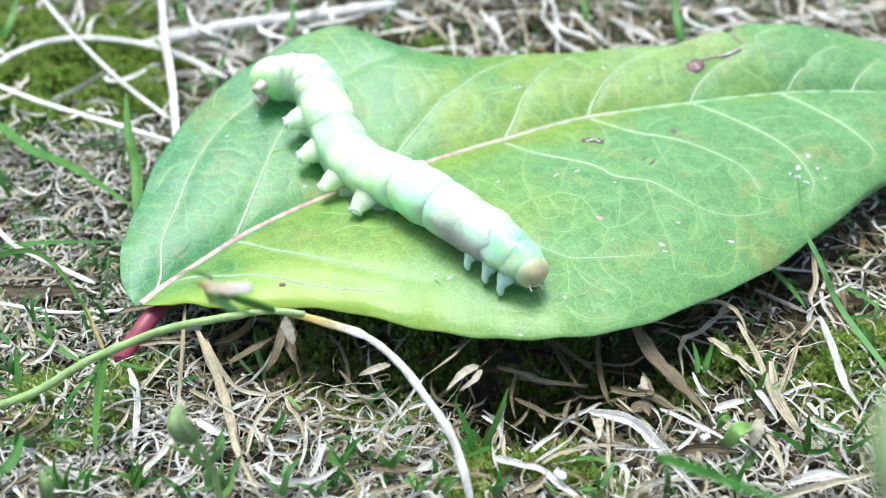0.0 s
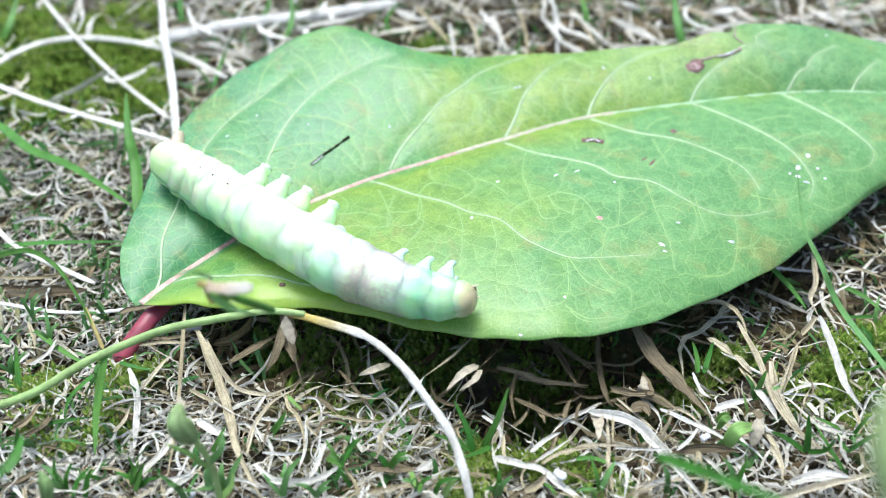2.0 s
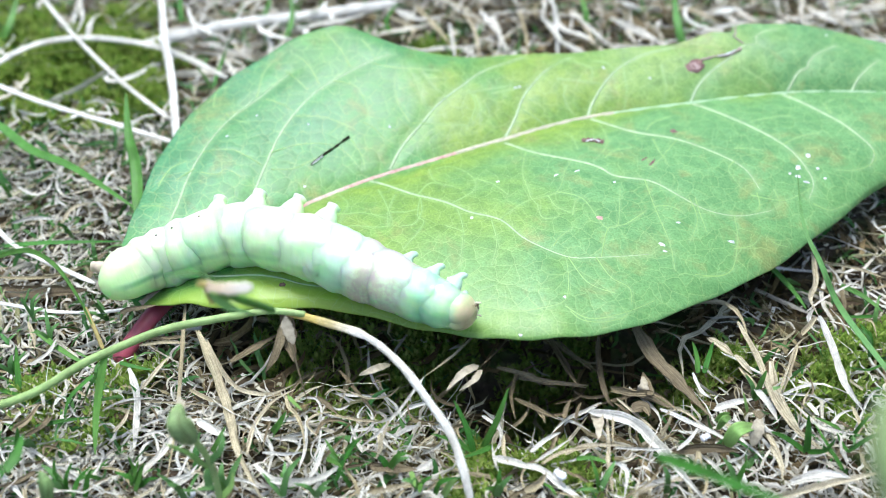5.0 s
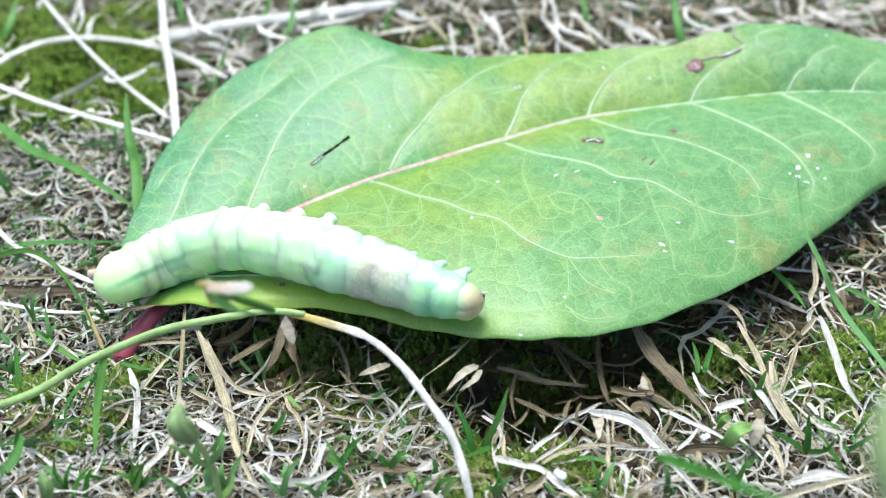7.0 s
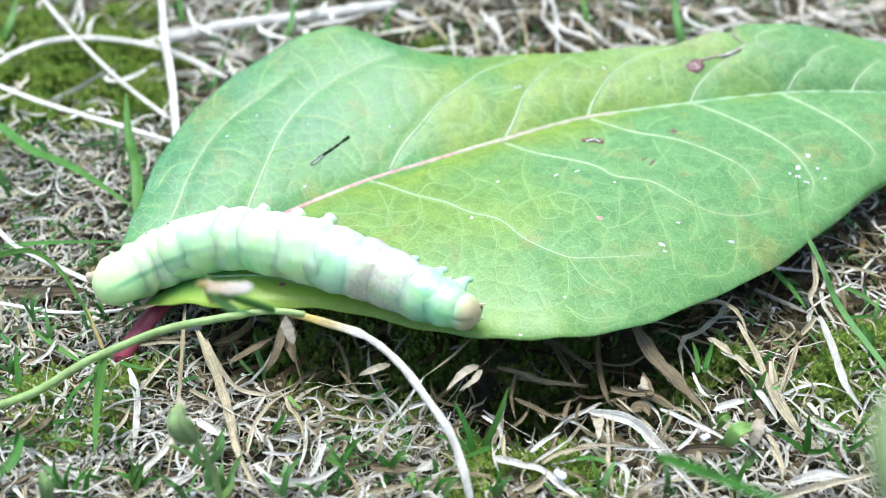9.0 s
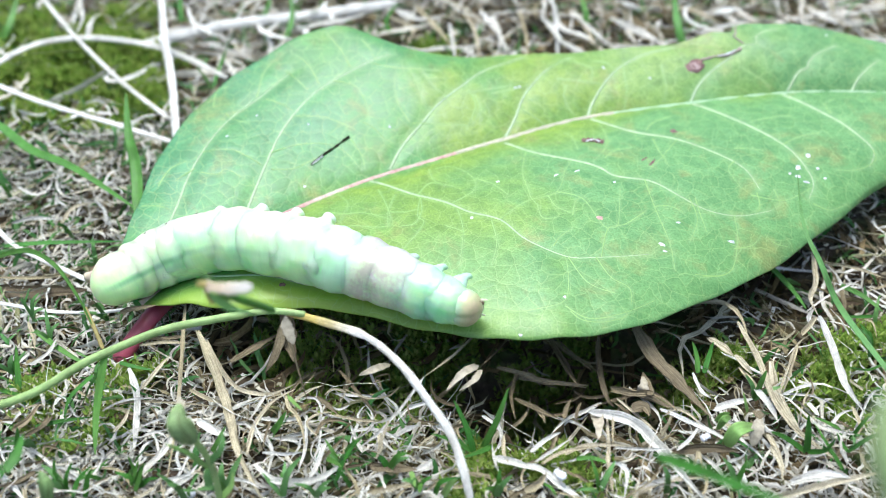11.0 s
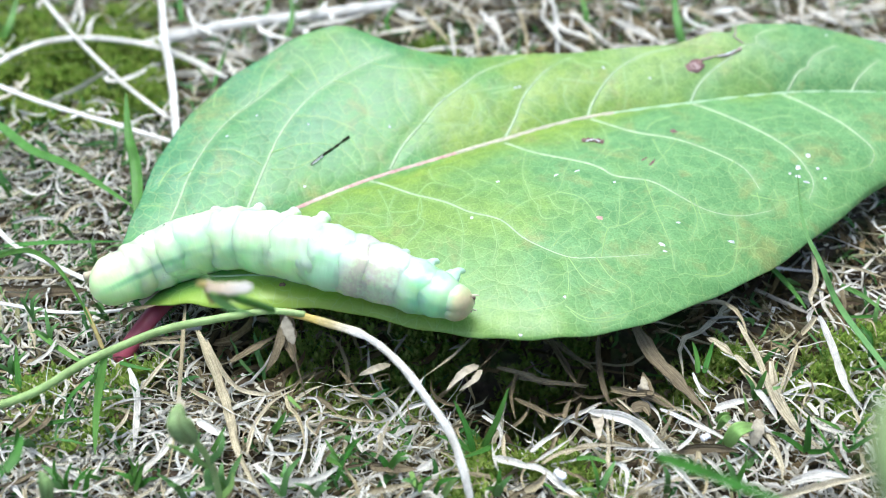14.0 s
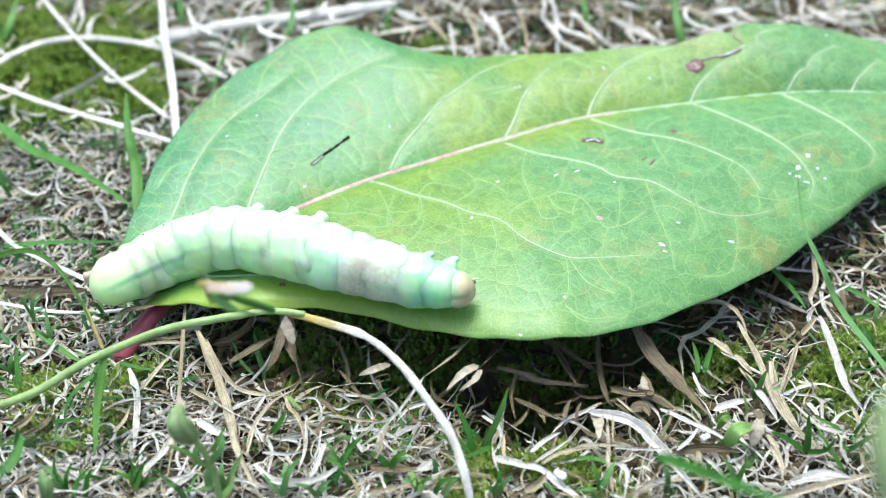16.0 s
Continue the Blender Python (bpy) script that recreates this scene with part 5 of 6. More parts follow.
blade([(-9.6, -24.5, 2.0), (-8.8, -23.1, 3.5), (-7.4, -22.1, 5.0)], 0.46)
blade([(-27.5, -25.7, 2.0), (-26.9, -25.2, 3.5), (-26.3, -24.7, 5.0)], 0.45)
blade([(-32.9, -26.3, 2.0), (-32.4, -25.2, 3.0), (-31.3, -24.4, 4.0)], 0.45)
blade([(-34.5, -25.7, 2.0), (-34.4, -25.0, 3.5), (-34.4, -24.2, 5.0)], 0.60)
blade([(-39.1, -22.7, 2.0), (-38.4, -22.3, 4.0), (-38.2, -21.6, 6.0)], 0.62)
blade([(-0.7, -26.0, 2.0), (0.0, -25.8, 3.5), (1.8, -26.3, 5.0)], 0.50)
blade([(25.5, -11.9, 2.0), (25.6, -10.5, 3.0), (25.1, -9.5, 4.0)], 0.62)
blade([(26.1, -11.9, 2.0), (26.8, -10.5, 3.0), (27.2, -9.5, 4.0)], 0.57)
blade([(37.5, -21.4, 2.0), (39.6, -20.6, 3.0), (40.6, -20.9, 4.0)], 0.47)
blade([(12.3, -22.2, 2.0), (13.7, -22.6, 2.5), (15.1, -23.5, 3.0)], 0.46)
bud([(16.8, -54.8, 44.0), (16.0, -53.3, 46.0), (16.8, -51.2, 47.0)], 1.26)
stem([(-19.1, -28.2, 4.0), (-19.6, -27.2, 8.0), (-20.4, -27.1, 12.0)], 0.57)
young([(-19.7, -27.4, 8.0), (-20.9, -27.4, 10.0), (-22.7, -27.2, 11.0)], 0.51)
pale_blade([(-19.9, -27.1, 8.0), (-18.5, -27.0, 10.0), (-18.3, -25.8, 11.0)], 0.61)
pale_blade([(-19.8, -27.8, 6.0), (-19.9, -27.4, 7.0), (-19.6, -26.5, 8.0)], 0.67)
young([(-19.4, -28.1, 4.0), (-18.0, -27.9, 6.0), (-17.8, -27.1, 7.0)], 0.63)
bud([(-20.1, -27.6, 12.0), (-20.5, -27.3, 14.0), (-21.0, -26.2, 15.0)], 2.0)
glume([(-20.7, -26.8, 14.6), (-21.2, -25.6, 15.2)], 0.7)
bud([(-33.0, -29.6, 6.0), (-32.9, -29.5, 8.0), (-33.2, -28.5, 9.0)], 1.31)
blade([(-34.4, -30.6, 12.0), (-34.0, -29.3, 12.5), (-33.6, -27.7, 13.0)], 0.90)
tip([(-13.7, -20.7, 20.0), (-15.1, -23.6, 24.0), (-16.8, -24.5, 26.0)], 0.65)
pale_blade([(-15.3, -21.2, 20.0), (-16.2, -24.4, 24.0), (-17.3, -24.8, 26.0)], 1.03)
pale_blade([(-17.1, -23.4, 26.0), (-18.0, -24.7, 28.0), (-20.0, -25.1, 28.0)], 0.37)
yellow_blade([(-17.4, -23.9, 24.0), (-17.3, -25.0, 27.0)], 0.46)
yellow_blade([(-18.0, -24.3, 26.4), (-17.6, -24.7, 26.9), (-17.2, -25.0, 27.0)], 0.5)
torn_tip([(-17.4, -24.7, 26.6), (-15.6, -25.2, 27.0), (-13.6, -25.7, 27.5)], 0.85)
glume([(-13.5, -16.2, 11.0), (-14.0, -15.1, 12.0), (-14.2, -14.6, 13.0)], 1.02)
glume([(3.4, -14.4, 6.0), (2.0, -16.3, 7.0), (0.3, -17.5, 6.0)], 0.85)
glume([(3.6, -14.9, 6.0), (2.8, -17.2, 7.0), (1.5, -17.5, 6.0)], 0.69)
glume([(-5.2, -12.5, 4.0), (-6.5, -13.9, 5.0), (-8.2, -13.9, 4.0)], 0.82)
glume([(14.6, -16.5, 2.0), (14.9, -18.6, 3.0), (14.4, -20.8, 3.0)], 1.17)
glume([(28.8, -20.8, 2.0), (29.3, -19.6, 3.0), (30.0, -18.0, 3.0)], 1.17)
glume([(19.1, -14.8, 2.0), (19.6, -14.5, 3.0), (19.7, -13.1, 3.0)], 1.00)
husk([(-23.3, -26.6, 2.0), (-22.2, -25.7, 2.0)], 0.91)
glume([(-35.1, -26.3, 2.0), (-35.4, -25.7, 2.5), (-35.5, -25.2, 3.0)], 0.90)
glume([(-25.7, 2.2, 2.0), (-25.8, 0.1, 3.0), (-26.1, -0.3, 3.0)], 1.24)
brown_shaded_straw([(-15.7, -7.2, 6.0), (-15.6, -8.3, 4.0), (-14.8, -11.2, 3.0)], 1.71)
brown_shaded_straw([(-16.2, -8.1, 5.0), (-16.4, -10.2, 3.5), (-17.8, -11.9, 2.0)], 0.91)
leaflet([(26.4, -20.8, 2.0), (27.4, -20.7, 4.0), (29.3, -19.3, 3.0)], 1.35)
leaflet([(26.0, -18.9, 2.0), (26.2, -19.2, 4.0), (27.2, -18.2, 3.0)], 0.8)

tan_straw([(-11.5, -15.2, 2.6), (-10.7, -14.5, 2.6), (-9.6, -14.9, 2.6), (-10.0, -16.1, 2.6)], 0.22)
tan_straw([(-9.6, -14.5, 2.6), (-7.3, -15.6, 2.6), (-5.2, -15.2, 2.6), (-4.1, -13.8, 2.6)], 0.17)
straw([(-17.1, -23.3, 2.8), (-15.3, -25.1, 2.8), (-12.8, -25.4, 2.8), (-10.8, -24.8, 2.8), (-9.9, -23.9, 2.8)], 0.61)
straw([(-12.0, -25.2, 3.0), (-11.4, -23.4, 3.0), (-10.9, -21.5, 3.0), (-10.1, -20.9, 3.0)], 0.47)
tan_straw([(-15.1, -15.9, 3.4), (-14.7, -17.3, 3.4), (-13.8, -18.3, 3.4), (-13.0, -19.9, 3.4), (-12.5, -22.5, 3.4)], 0.41)
tan_straw([(-6.0, -19.6, 3.0), (-5.7, -21.5, 3.0), (-6.1, -22.9, 3.0)], 0.51)
straw([(-4.4, -20.4, 2.8), (-3.4, -19.5, 2.8), (-2.2, -18.9, 2.8)], 0.48)
straw([(-0.7, -19.0, 2.6), (0.3, -19.6, 2.6), (0.8, -20.9, 2.6)], 0.26)
straw([(-6.8, -25.1, 2.8), (-5.8, -24.5, 2.8), (-5.2, -25.7, 2.8), (-4.7, -26.9, 2.8)], 0.25)
tan_straw([(-6.4, -26.5, 2.8), (-4.2, -25.9, 2.8), (-2.2, -25.1, 2.8), (0.3, -25.2, 2.8)], 0.35)
brown_shaded_straw([(-16.3, -18.3, 2.6), (-16.6, -20.0, 2.6), (-16.6, -21.4, 2.6)], 0.26)
straw([(-16.6, -21.9, 2.6), (-14.7, -22.1, 2.6), (-12.9, -21.9, 2.6)], 0.31)
straw([(-17.2, -15.2, 2.6), (-17.8, -16.8, 2.6), (-18.4, -18.3, 2.6)], 0.27)
tan_straw([(-10.5, -17.5, 2.4), (-8.3, -18.0, 2.4), (-5.6, -18.2, 2.4)], 0.32)
tan_straw([(-11.8, -20.0, 2.6), (-12.8, -18.6, 2.6), (-12.1, -17.6, 2.6), (-10.5, -17.3, 2.6)], 0.27)
brown_shaded_straw([(-12.4, -14.8, 2.0), (-11.2, -15.8, 2.0), (-10.0, -17.2, 2.0)], 0.43)
# straws in the hollow before the leaf: painted brown for the shade there
brown_shaded_straw([(5.4, -11.6, 2.6), (8.2, -12.7, 2.6), (9.8, -13.5, 2.6), (12.0, -13.8, 2.6), (14.3, -14.0, 2.6)], 0.55)
brown_shaded_straw([(16.3, -14.4, 2.8), (18.4, -15.1, 2.8), (20.6, -15.4, 2.8), (22.4, -17.3, 2.8)], 0.59)
brown_shaded_straw([(7.4, -12.2, 2.4), (6.7, -15.1, 2.4), (6.9, -18.0, 2.4)], 0.38)
brown_shaded_straw([(10.7, -8.6, 3.6), (12.0, -12.5, 3.6), (13.0, -14.8, 3.6)], 0.33)
brown_shaded_straw([(11.8, -8.9, 3.4), (14.8, -13.1, 3.4)], 0.22)
brown_shaded_straw([(6.9, -15.4, 2.4), (9.0, -16.8, 2.4), (11.2, -18.0, 2.4)], 0.43)
brown_shaded_straw([(8.5, -16.0, 2.2), (9.3, -17.0, 2.2), (9.7, -18.3, 2.2)], 0.54)
brown_shaded_straw([(11.5, -18.3, 2.8), (11.8, -17.1, 2.8), (12.4, -15.8, 2.8)], 0.44)
brown_shaded_straw([(12.6, -18.3, 2.8), (12.8, -17.3, 2.8), (13.3, -16.2, 2.8)], 0.33)
straw([(8.0, -22.1, 2.8), (9.5, -20.8, 2.8), (11.0, -19.8, 2.8)], 0.42)
straw([(8.4, -23.1, 2.8), (9.9, -22.0, 2.8), (12.0, -20.4, 2.8)], 0.26)
straw([(4.5, -22.8, 3.0), (6.4, -23.3, 3.0), (8.2, -24.1, 3.0)], 0.61)
tan_straw([(9.0, -23.3, 2.8), (11.2, -22.0, 2.8), (14.5, -21.4, 2.8)], 0.36)
straw([(8.2, -23.4, 3.0), (9.4, -24.6, 3.0), (10.3, -25.8, 3.0), (11.7, -27.0, 3.0)], 0.35)
tan_straw([(5.6, -20.3, 3.0), (5.6, -22.2, 3.0), (5.9, -23.3, 3.0)], 0.36)
straw([(3.7, -18.0, 3.0), (4.8, -19.0, 3.0), (5.4, -20.1, 3.0)], 0.32)
tan_straw([(16.0, -18.3, 3.2), (15.6, -21.6, 3.2)], 0.21)
straw([(15.7, -21.8, 3.2), (18.4, -22.0, 3.2), (21.1, -22.0, 3.2)], 0.26)
straw([(15.5, -23.4, 3.2), (16.5, -24.4, 3.2), (15.8, -27.2, 3.2)], 0.39)
tan_straw([(15.0, -22.2, 3.0), (15.0, -24.6, 3.0), (14.9, -27.0, 3.0)], 0.35)
straw([(17.3, -25.9, 3.0), (19.4, -25.2, 3.0), (21.3, -24.6, 3.0)], 0.46)
tan_straw([(7.2, -26.5, 3.0), (8.3, -25.5, 3.0), (9.3, -24.5, 3.0)], 0.76)
straw([(21.4, -22.0, 3.0), (22.8, -20.9, 3.0), (24.0, -19.2, 3.0)], 0.37)
brown_shaded_straw([(21.1, -21.7, 2.4), (24.3, -21.4, 2.4), (27.5, -21.6, 2.4)], 0.83)
straw([(25.8, -17.3, 2.8), (27.5, -16.4, 2.8), (29.9, -15.8, 2.8)], 0.71)
straw([(30.4, -14.7, 3.0), (31.1, -16.9, 3.0), (31.5, -18.8, 3.0)], 0.64)
tan_straw([(29.6, -9.8, 2.4), (30.8, -12.4, 2.4)], 0.67)
tan_straw([(27.2, -7.5, 2.4), (28.5, -8.7, 2.4), (29.5, -10.1, 2.4)], 0.80)
tan_straw([(32.7, -14.9, 3.0), (34.3, -12.0, 3.0), (36.0, -9.0, 3.0), (38.3, -7.2, 3.0)], 0.23)
tan_straw([(37.0, -7.2, 2.6), (39.4, -4.6, 2.6)], 0.60)
straw([(35.1, -16.3, 2.8), (35.7, -17.9, 2.8)], 0.48)
straw([(35.9, -19.0, 2.6), (37.4, -19.6, 2.6), (39.0, -20.0, 2.6)], 0.26)
tan_straw([(39.3, -16.6, 2.6), (39.3, -18.6, 2.6), (38.7, -20.1, 2.6)], 0.37)
tan_straw([(44.3, -5.0, 2.6), (45.0, -5.6, 2.6), (44.7, -7.8, 2.6)], 0.29)
tan_straw([(30.1, -21.5, 3.0), (30.5, -23.4, 3.0), (30.2, -25.3, 3.0)], 0.45)
straw([(31.9, -25.1, 3.2), (34.1, -24.7, 3.2), (36.3, -25.1, 3.2)], 0.65)
tan_straw([(22.6, -23.7, 3.0), (23.4, -22.2, 3.0), (23.3, -24.7, 3.0)], 0.30)
tan_straw([(21.3, -17.6, 2.6), (22.3, -16.8, 2.6), (23.5, -17.6, 2.6), (24.3, -18.8, 2.6)], 0.32)
straw([(24.7, -12.5, 2.8), (25.1, -14.7, 2.8), (25.9, -15.8, 2.8)], 0.33)
brown_shaded_straw([(18.0, -18.0, 2.6), (17.1, -16.8, 2.6), (16.4, -16.1, 2.6)], 0.27)
straw([(-37.1, -24.0, 2.8), (-34.4, -23.7, 2.8), (-32.0, -25.1, 2.8), (-30.1, -26.1, 2.8)], 0.30)
straw([(-32.6, -17.2, 2.6), (-31.3, -16.1, 2.6), (-29.5, -15.6, 2.6), (-26.4, -15.8, 2.6)], 0.22)
straw([(-28.4, -19.0, 2.6), (-27.2, -18.3, 2.6), (-26.0, -17.8, 2.6)], 0.21)
tan_straw([(-43.6, -5.2, 2.4), (-42.1, -7.6, 2.4), (-41.7, -9.2, 2.4)], 0.46)
straw([(-41.4, -11.1, 2.4), (-40.2, -9.6, 2.4), (-39.9, -7.6, 2.4)], 0.35)
straw([(-38.4, -7.6, 2.4), (-36.7, -6.4, 2.4), (-35.4, -5.9, 2.4)], 0.24)
tan_straw([(-30.9, -19.6, 2.6), (-30.2, -18.3, 2.6), (-30.0, -16.3, 2.6)], 0.33)
straw([(-27.9, -20.0, 2.6), (-26.7, -19.6, 2.6), (-25.7, -20.3, 2.6)], 0.26)
brown_shaded_straw([(-40.6, -19.3, 2.4), (-39.5, -17.8, 2.4), (-39.0, -16.1, 2.4)], 0.65)
brown_shaded_straw([(-39.3, -20.1, 2.4), (-37.8, -18.8, 2.4), (-37.2, -17.5, 2.4)], 0.49)
tan_straw([(-29.4, -14.7, 2.8), (-28.5, -12.5, 2.8), (-27.6, -10.3, 2.8)], 0.46)
tan_straw([(-31.0, -8.9, 2.8), (-28.5, -8.5, 2.8), (-25.9, -8.6, 2.8)], 0.35)
tan_straw([(-24.8, -14.5, 2.6), (-22.7, -15.6, 2.6), (-20.9, -16.1, 2.6)], 0.38)
straw([(-23.2, -18.5, 2.8), (-21.7, -19.5, 2.8), (-20.4, -20.4, 2.8)], 0.63)
straw([(-24.9, -25.1, 2.8), (-23.0, -24.5, 2.8), (-22.2, -23.4, 2.8)], 0.31)
straw([(-24.6, -26.6, 2.6), (-23.4, -25.2, 2.6), (-22.3, -24.3, 2.6)], 0.46)
straw([(-52.4, 17.8, 2.4), (-49.8, 16.1, 2.4), (-48.4, 17.2, 2.4), (-48.6, 20.0, 2.4)], 0.35)
straw([(-48.2, 22.4, 2.4), (-47.9, 18.9, 2.4), (-46.4, 16.1, 2.4), (-44.2, 15.5, 2.4)], 0.34)
straw([(-49.2, 35.9, 2.4), (-47.9, 36.9, 2.4), (-45.9, 35.2, 2.4), (-44.6, 31.8, 2.4)], 0.30)
straw([(-50.8, 10.8, 2.4), (-48.4, 11.8, 2.4), (-44.9, 11.3, 2.4)], 0.40)
tan_straw([(-44.8, 10.8, 2.4), (-44.2, 13.4, 2.4), (-42.1, 14.5, 2.4)], 0.54)
straw([(-41.7, 16.6, 2.4), (-41.6, 20.0, 2.4), (-40.4, 21.2, 2.4)], 0.36)
straw([(-39.4, 27.3, 2.4), (-37.6, 23.6, 2.4), (-37.1, 20.0, 2.4)], 0.42)
straw([(-7.5, 62.8, 2.2), (-3.9, 60.0, 2.2), (-0.4, 60.9, 2.2)], 0.62)
tan_straw([(-4.4, 64.6, 2.2), (-1.2, 57.4, 2.2), (1.4, 51.4, 2.2)], 0.68)
straw([(5.9, 62.8, 2.2), (8.3, 55.6, 2.2), (9.7, 49.8, 2.2)], 0.75)
tan_straw([(20.3, 63.7, 2.2), (22.2, 56.5, 2.2), (22.6, 52.2, 2.2)], 0.68)
straw([(26.3, 60.9, 2.2), (29.1, 56.5, 2.2), (32.6, 53.9, 2.2)], 0.86)
tan_straw([(35.8, 64.6, 2.2), (39.9, 62.8, 2.2), (43.4, 58.2, 2.2)], 0.70)
straw([(58.1, 63.7, 2.2), (61.2, 59.1, 2.2), (66.2, 58.2, 2.2)], 0.70)
blade([(-16.1, -19.2, 2.0), (-15.5, -19.1, 3.3), (-14.6, -18.8, 4.6)], 0.69)
blade([(-9.0, -21.6, 2.0), (-8.1, -22.2, 4.0), (-7.1, -22.6, 5.9)], 0.61)
blade([(-8.3, -25.2, 2.0), (-8.6, -25.1, 3.3), (-9.3, -25.0, 4.6)], 0.45)
young([(-2.9, -23.6, 2.0), (-2.6, -25.5, 3.6), (-2.4, -27.4, 5.2)], 0.49)
young([(0.1, -26.2, 2.0), (0.5, -26.2, 3.6), (1.2, -26.6, 5.2)], 0.69)
blade([(-10.7, -22.2, 2.0), (-9.8, -23.5, 3.3), (-8.9, -25.0, 4.6)], 0.45)
blade([(-21.4, -21.4, 2.0), (-20.8, -20.9, 3.0), (-20.1, -20.0, 4.0)], 0.47)
blade([(-28.0, -25.1, 2.0), (-27.5, -24.8, 3.3), (-27.0, -24.2, 4.6)], 0.45)
blade([(-31.8, -26.3, 2.0), (-31.6, -25.7, 3.3), (-31.0, -25.1, 4.6)], 0.50)
blade([(-43.6, -14.0, 2.0), (-42.0, -14.9, 2.6), (-40.4, -15.8, 3.3)], 0.49)
young([(-15.2, -14.8, 2.0), (-14.3, -16.6, 3.0), (-13.2, -18.2, 4.0)], 0.43)
blade([(-30.8, -24.5, 2.0), (-31.5, -24.9, 3.0), (-32.0, -25.9, 4.0)], 0.40)
blade([(37.6, -19.5, 2.0), (36.8, -19.0, 2.6), (34.9, -18.4, 3.3)], 0.43)
blade([(37.5, -21.4, 2.0), (37.0, -20.6, 2.6), (36.5, -20.2, 3.3)], 0.42)
young([(26.0, -17.9, 2.0), (26.4, -17.9, 3.0), (26.9, -18.5, 4.0)], 0.53)
young([(29.3, -16.8, 2.0), (29.0, -16.6, 3.0), (28.7, -16.0, 4.0)], 0.38)
blade([(4.5, -20.8, 2.0), (3.4, -21.9, 2.6), (1.8, -23.0, 3.3)], 0.51)
blade([(9.0, -24.8, 2.0), (9.6, -25.8, 2.6), (9.9, -27.0, 3.3)], 0.30)
blade([(45.7, -4.0, 2.0), (43.9, -4.6, 2.4), (42.0, -4.8, 2.8)], 0.36)
blade([(44.9, -10.4, 2.0), (42.7, -11.8, 2.4), (40.3, -11.8, 2.8)], 0.28)
brown_shaded_straw([(29.9, -18.6, 3.2), (29.7, -18.0, 3.2), (29.3, -17.6, 3.2)], 0.96)
brown_shaded_straw([(20.0, -15.6, 3.0), (19.9, -13.8, 3.0), (19.8, -12.7, 3.0)], 0.89)
brown_shaded_straw([(18.0, -17.6, 3.2), (18.9, -17.2, 3.2), (19.5, -18.2, 3.2)], 1.07)
husk([(10.0, -24.3, 3.2), (10.9, -25.2, 3.2)], 0.75)
husk([(24.7, -20.4, 3.2), (23.8, -20.9, 3.2)], 0.63)


brown_shaded_straw([(-32.6, -7.3, 6.0), (-31.3, -7.1, 6.3), (-28.9, -6.8, 6.5)], 0.5)


def tuft(x, y, rng):
    """A few green blades from one root."""
    for _ in range(rng.randint(3, 4)):
        way, reach, rise = rng.uniform(0, 2 * math.pi), rng.uniform(0.8, 2.6), rng.uniform(1.5, 3.8)
        dx, dy = reach * math.cos(way), reach * math.sin(way)
        points = [(x, y, 1.6), (x + 0.4 * dx, y + 0.4 * dy, 1.6 + 0.65 * rise), (x + dx, y + dy, 1.6 + rise)]
        rng.choice([blade, pale_blade, pale_blade])(points, rng.uniform(0.35, 0.65))


roots = random.Random(23)
for x, y in [(-9.5, -22.9), (-38.2, -20.7), (-35.7, -4.2), (-43.1, -11.7), (4.8, -25.9), (-2.2, -25.3), (-14.3, -25.9), (-11.3, -26.0), (-33.7, -25.5), (-27.2, -24.9), (38.4, -19.7), (30.5, -14.9), (43.7, -9.4), (-40.8, -7.1), (-43.5, -4.2), (-22.8, -26.5), (-19.5, -25.5), (-4.9, -23.2), (20.0, -25.6), (14.0, -25.5), (26.3, -25.0), (-52.8, 16.3), (-51.9, 22.0), (-43.1, 9.0), (-39.1, 4.1)]:
    tuft(x, y, roots)


def shred(rng):
    """One short curled piece of bleached grass before the leaf, lying on the mat."""
    x, y = -50 + 97 * rng.random() ** 1.4, rng.uniform(-33, -13)
    z = max(1.6, ground_at(x, y) + rng.uniform(2.0, 3.2))
    way, bend, step = rng.uniform(0, 2 * math.pi), rng.gauss(0, 1.1), rng.uniform(0.7, 2.2)
    points = [(x, y, z)]
    for k in range(3):
        way += bend * rng.uniform(0.3, 1.0)
        x, y, z = x + step * math.cos(way), y + step * math.sin(way), z + rng.uniform(-0.35, 0.4)
        points.append((x, y, z))
    # over deep hollows always the dark brown, shade put into the colour
    ribbon(points, rng.uniform(0.14, 0.4), brown_shaded_mat if ground_at(x, y) < -4 else rng.choice([straw_mat, straw_mat, tan_mat, brown_shaded_mat]), "dry_grass_shred", "short curled shred of dry grass lying on the mat", "curled grass shreds", 0.5, 2.2, 0.4, 14, 5)


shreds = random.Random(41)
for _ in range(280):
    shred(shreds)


# ---- caterpillar ----
# body pieces from tail to head: name, length share, radius mm
BODY = [("tail_segment", 0.7, 2.6), ("abdomen_segment", 0.6, 2.95), ("abdomen_segment", 0.8, 3.12), ("abdomen_segment", 0.9, 3.2)]
BODY += [("abdomen_segment", 1.3, 3.22)] * 4 + [("abdomen_segment", 1.1, 3.18), ("abdomen_segment", 1.0, 3.05)]
BODY += [("thorax_segment", 1.1, 2.88), ("thorax_segment", 1.0, 2.6), ("thorax_segment", 0.8, 2.25), ("head", 0.5, 1.72)]
SHARES = np.cumsum([0] + [b[1] for b in BODY]) / sum(b[1] for b in BODY)
BODY_LENGTH = 48.0


MIDS = (SHARES[:-1] + SHARES[1:]) / 2 * BODY_LENGTH


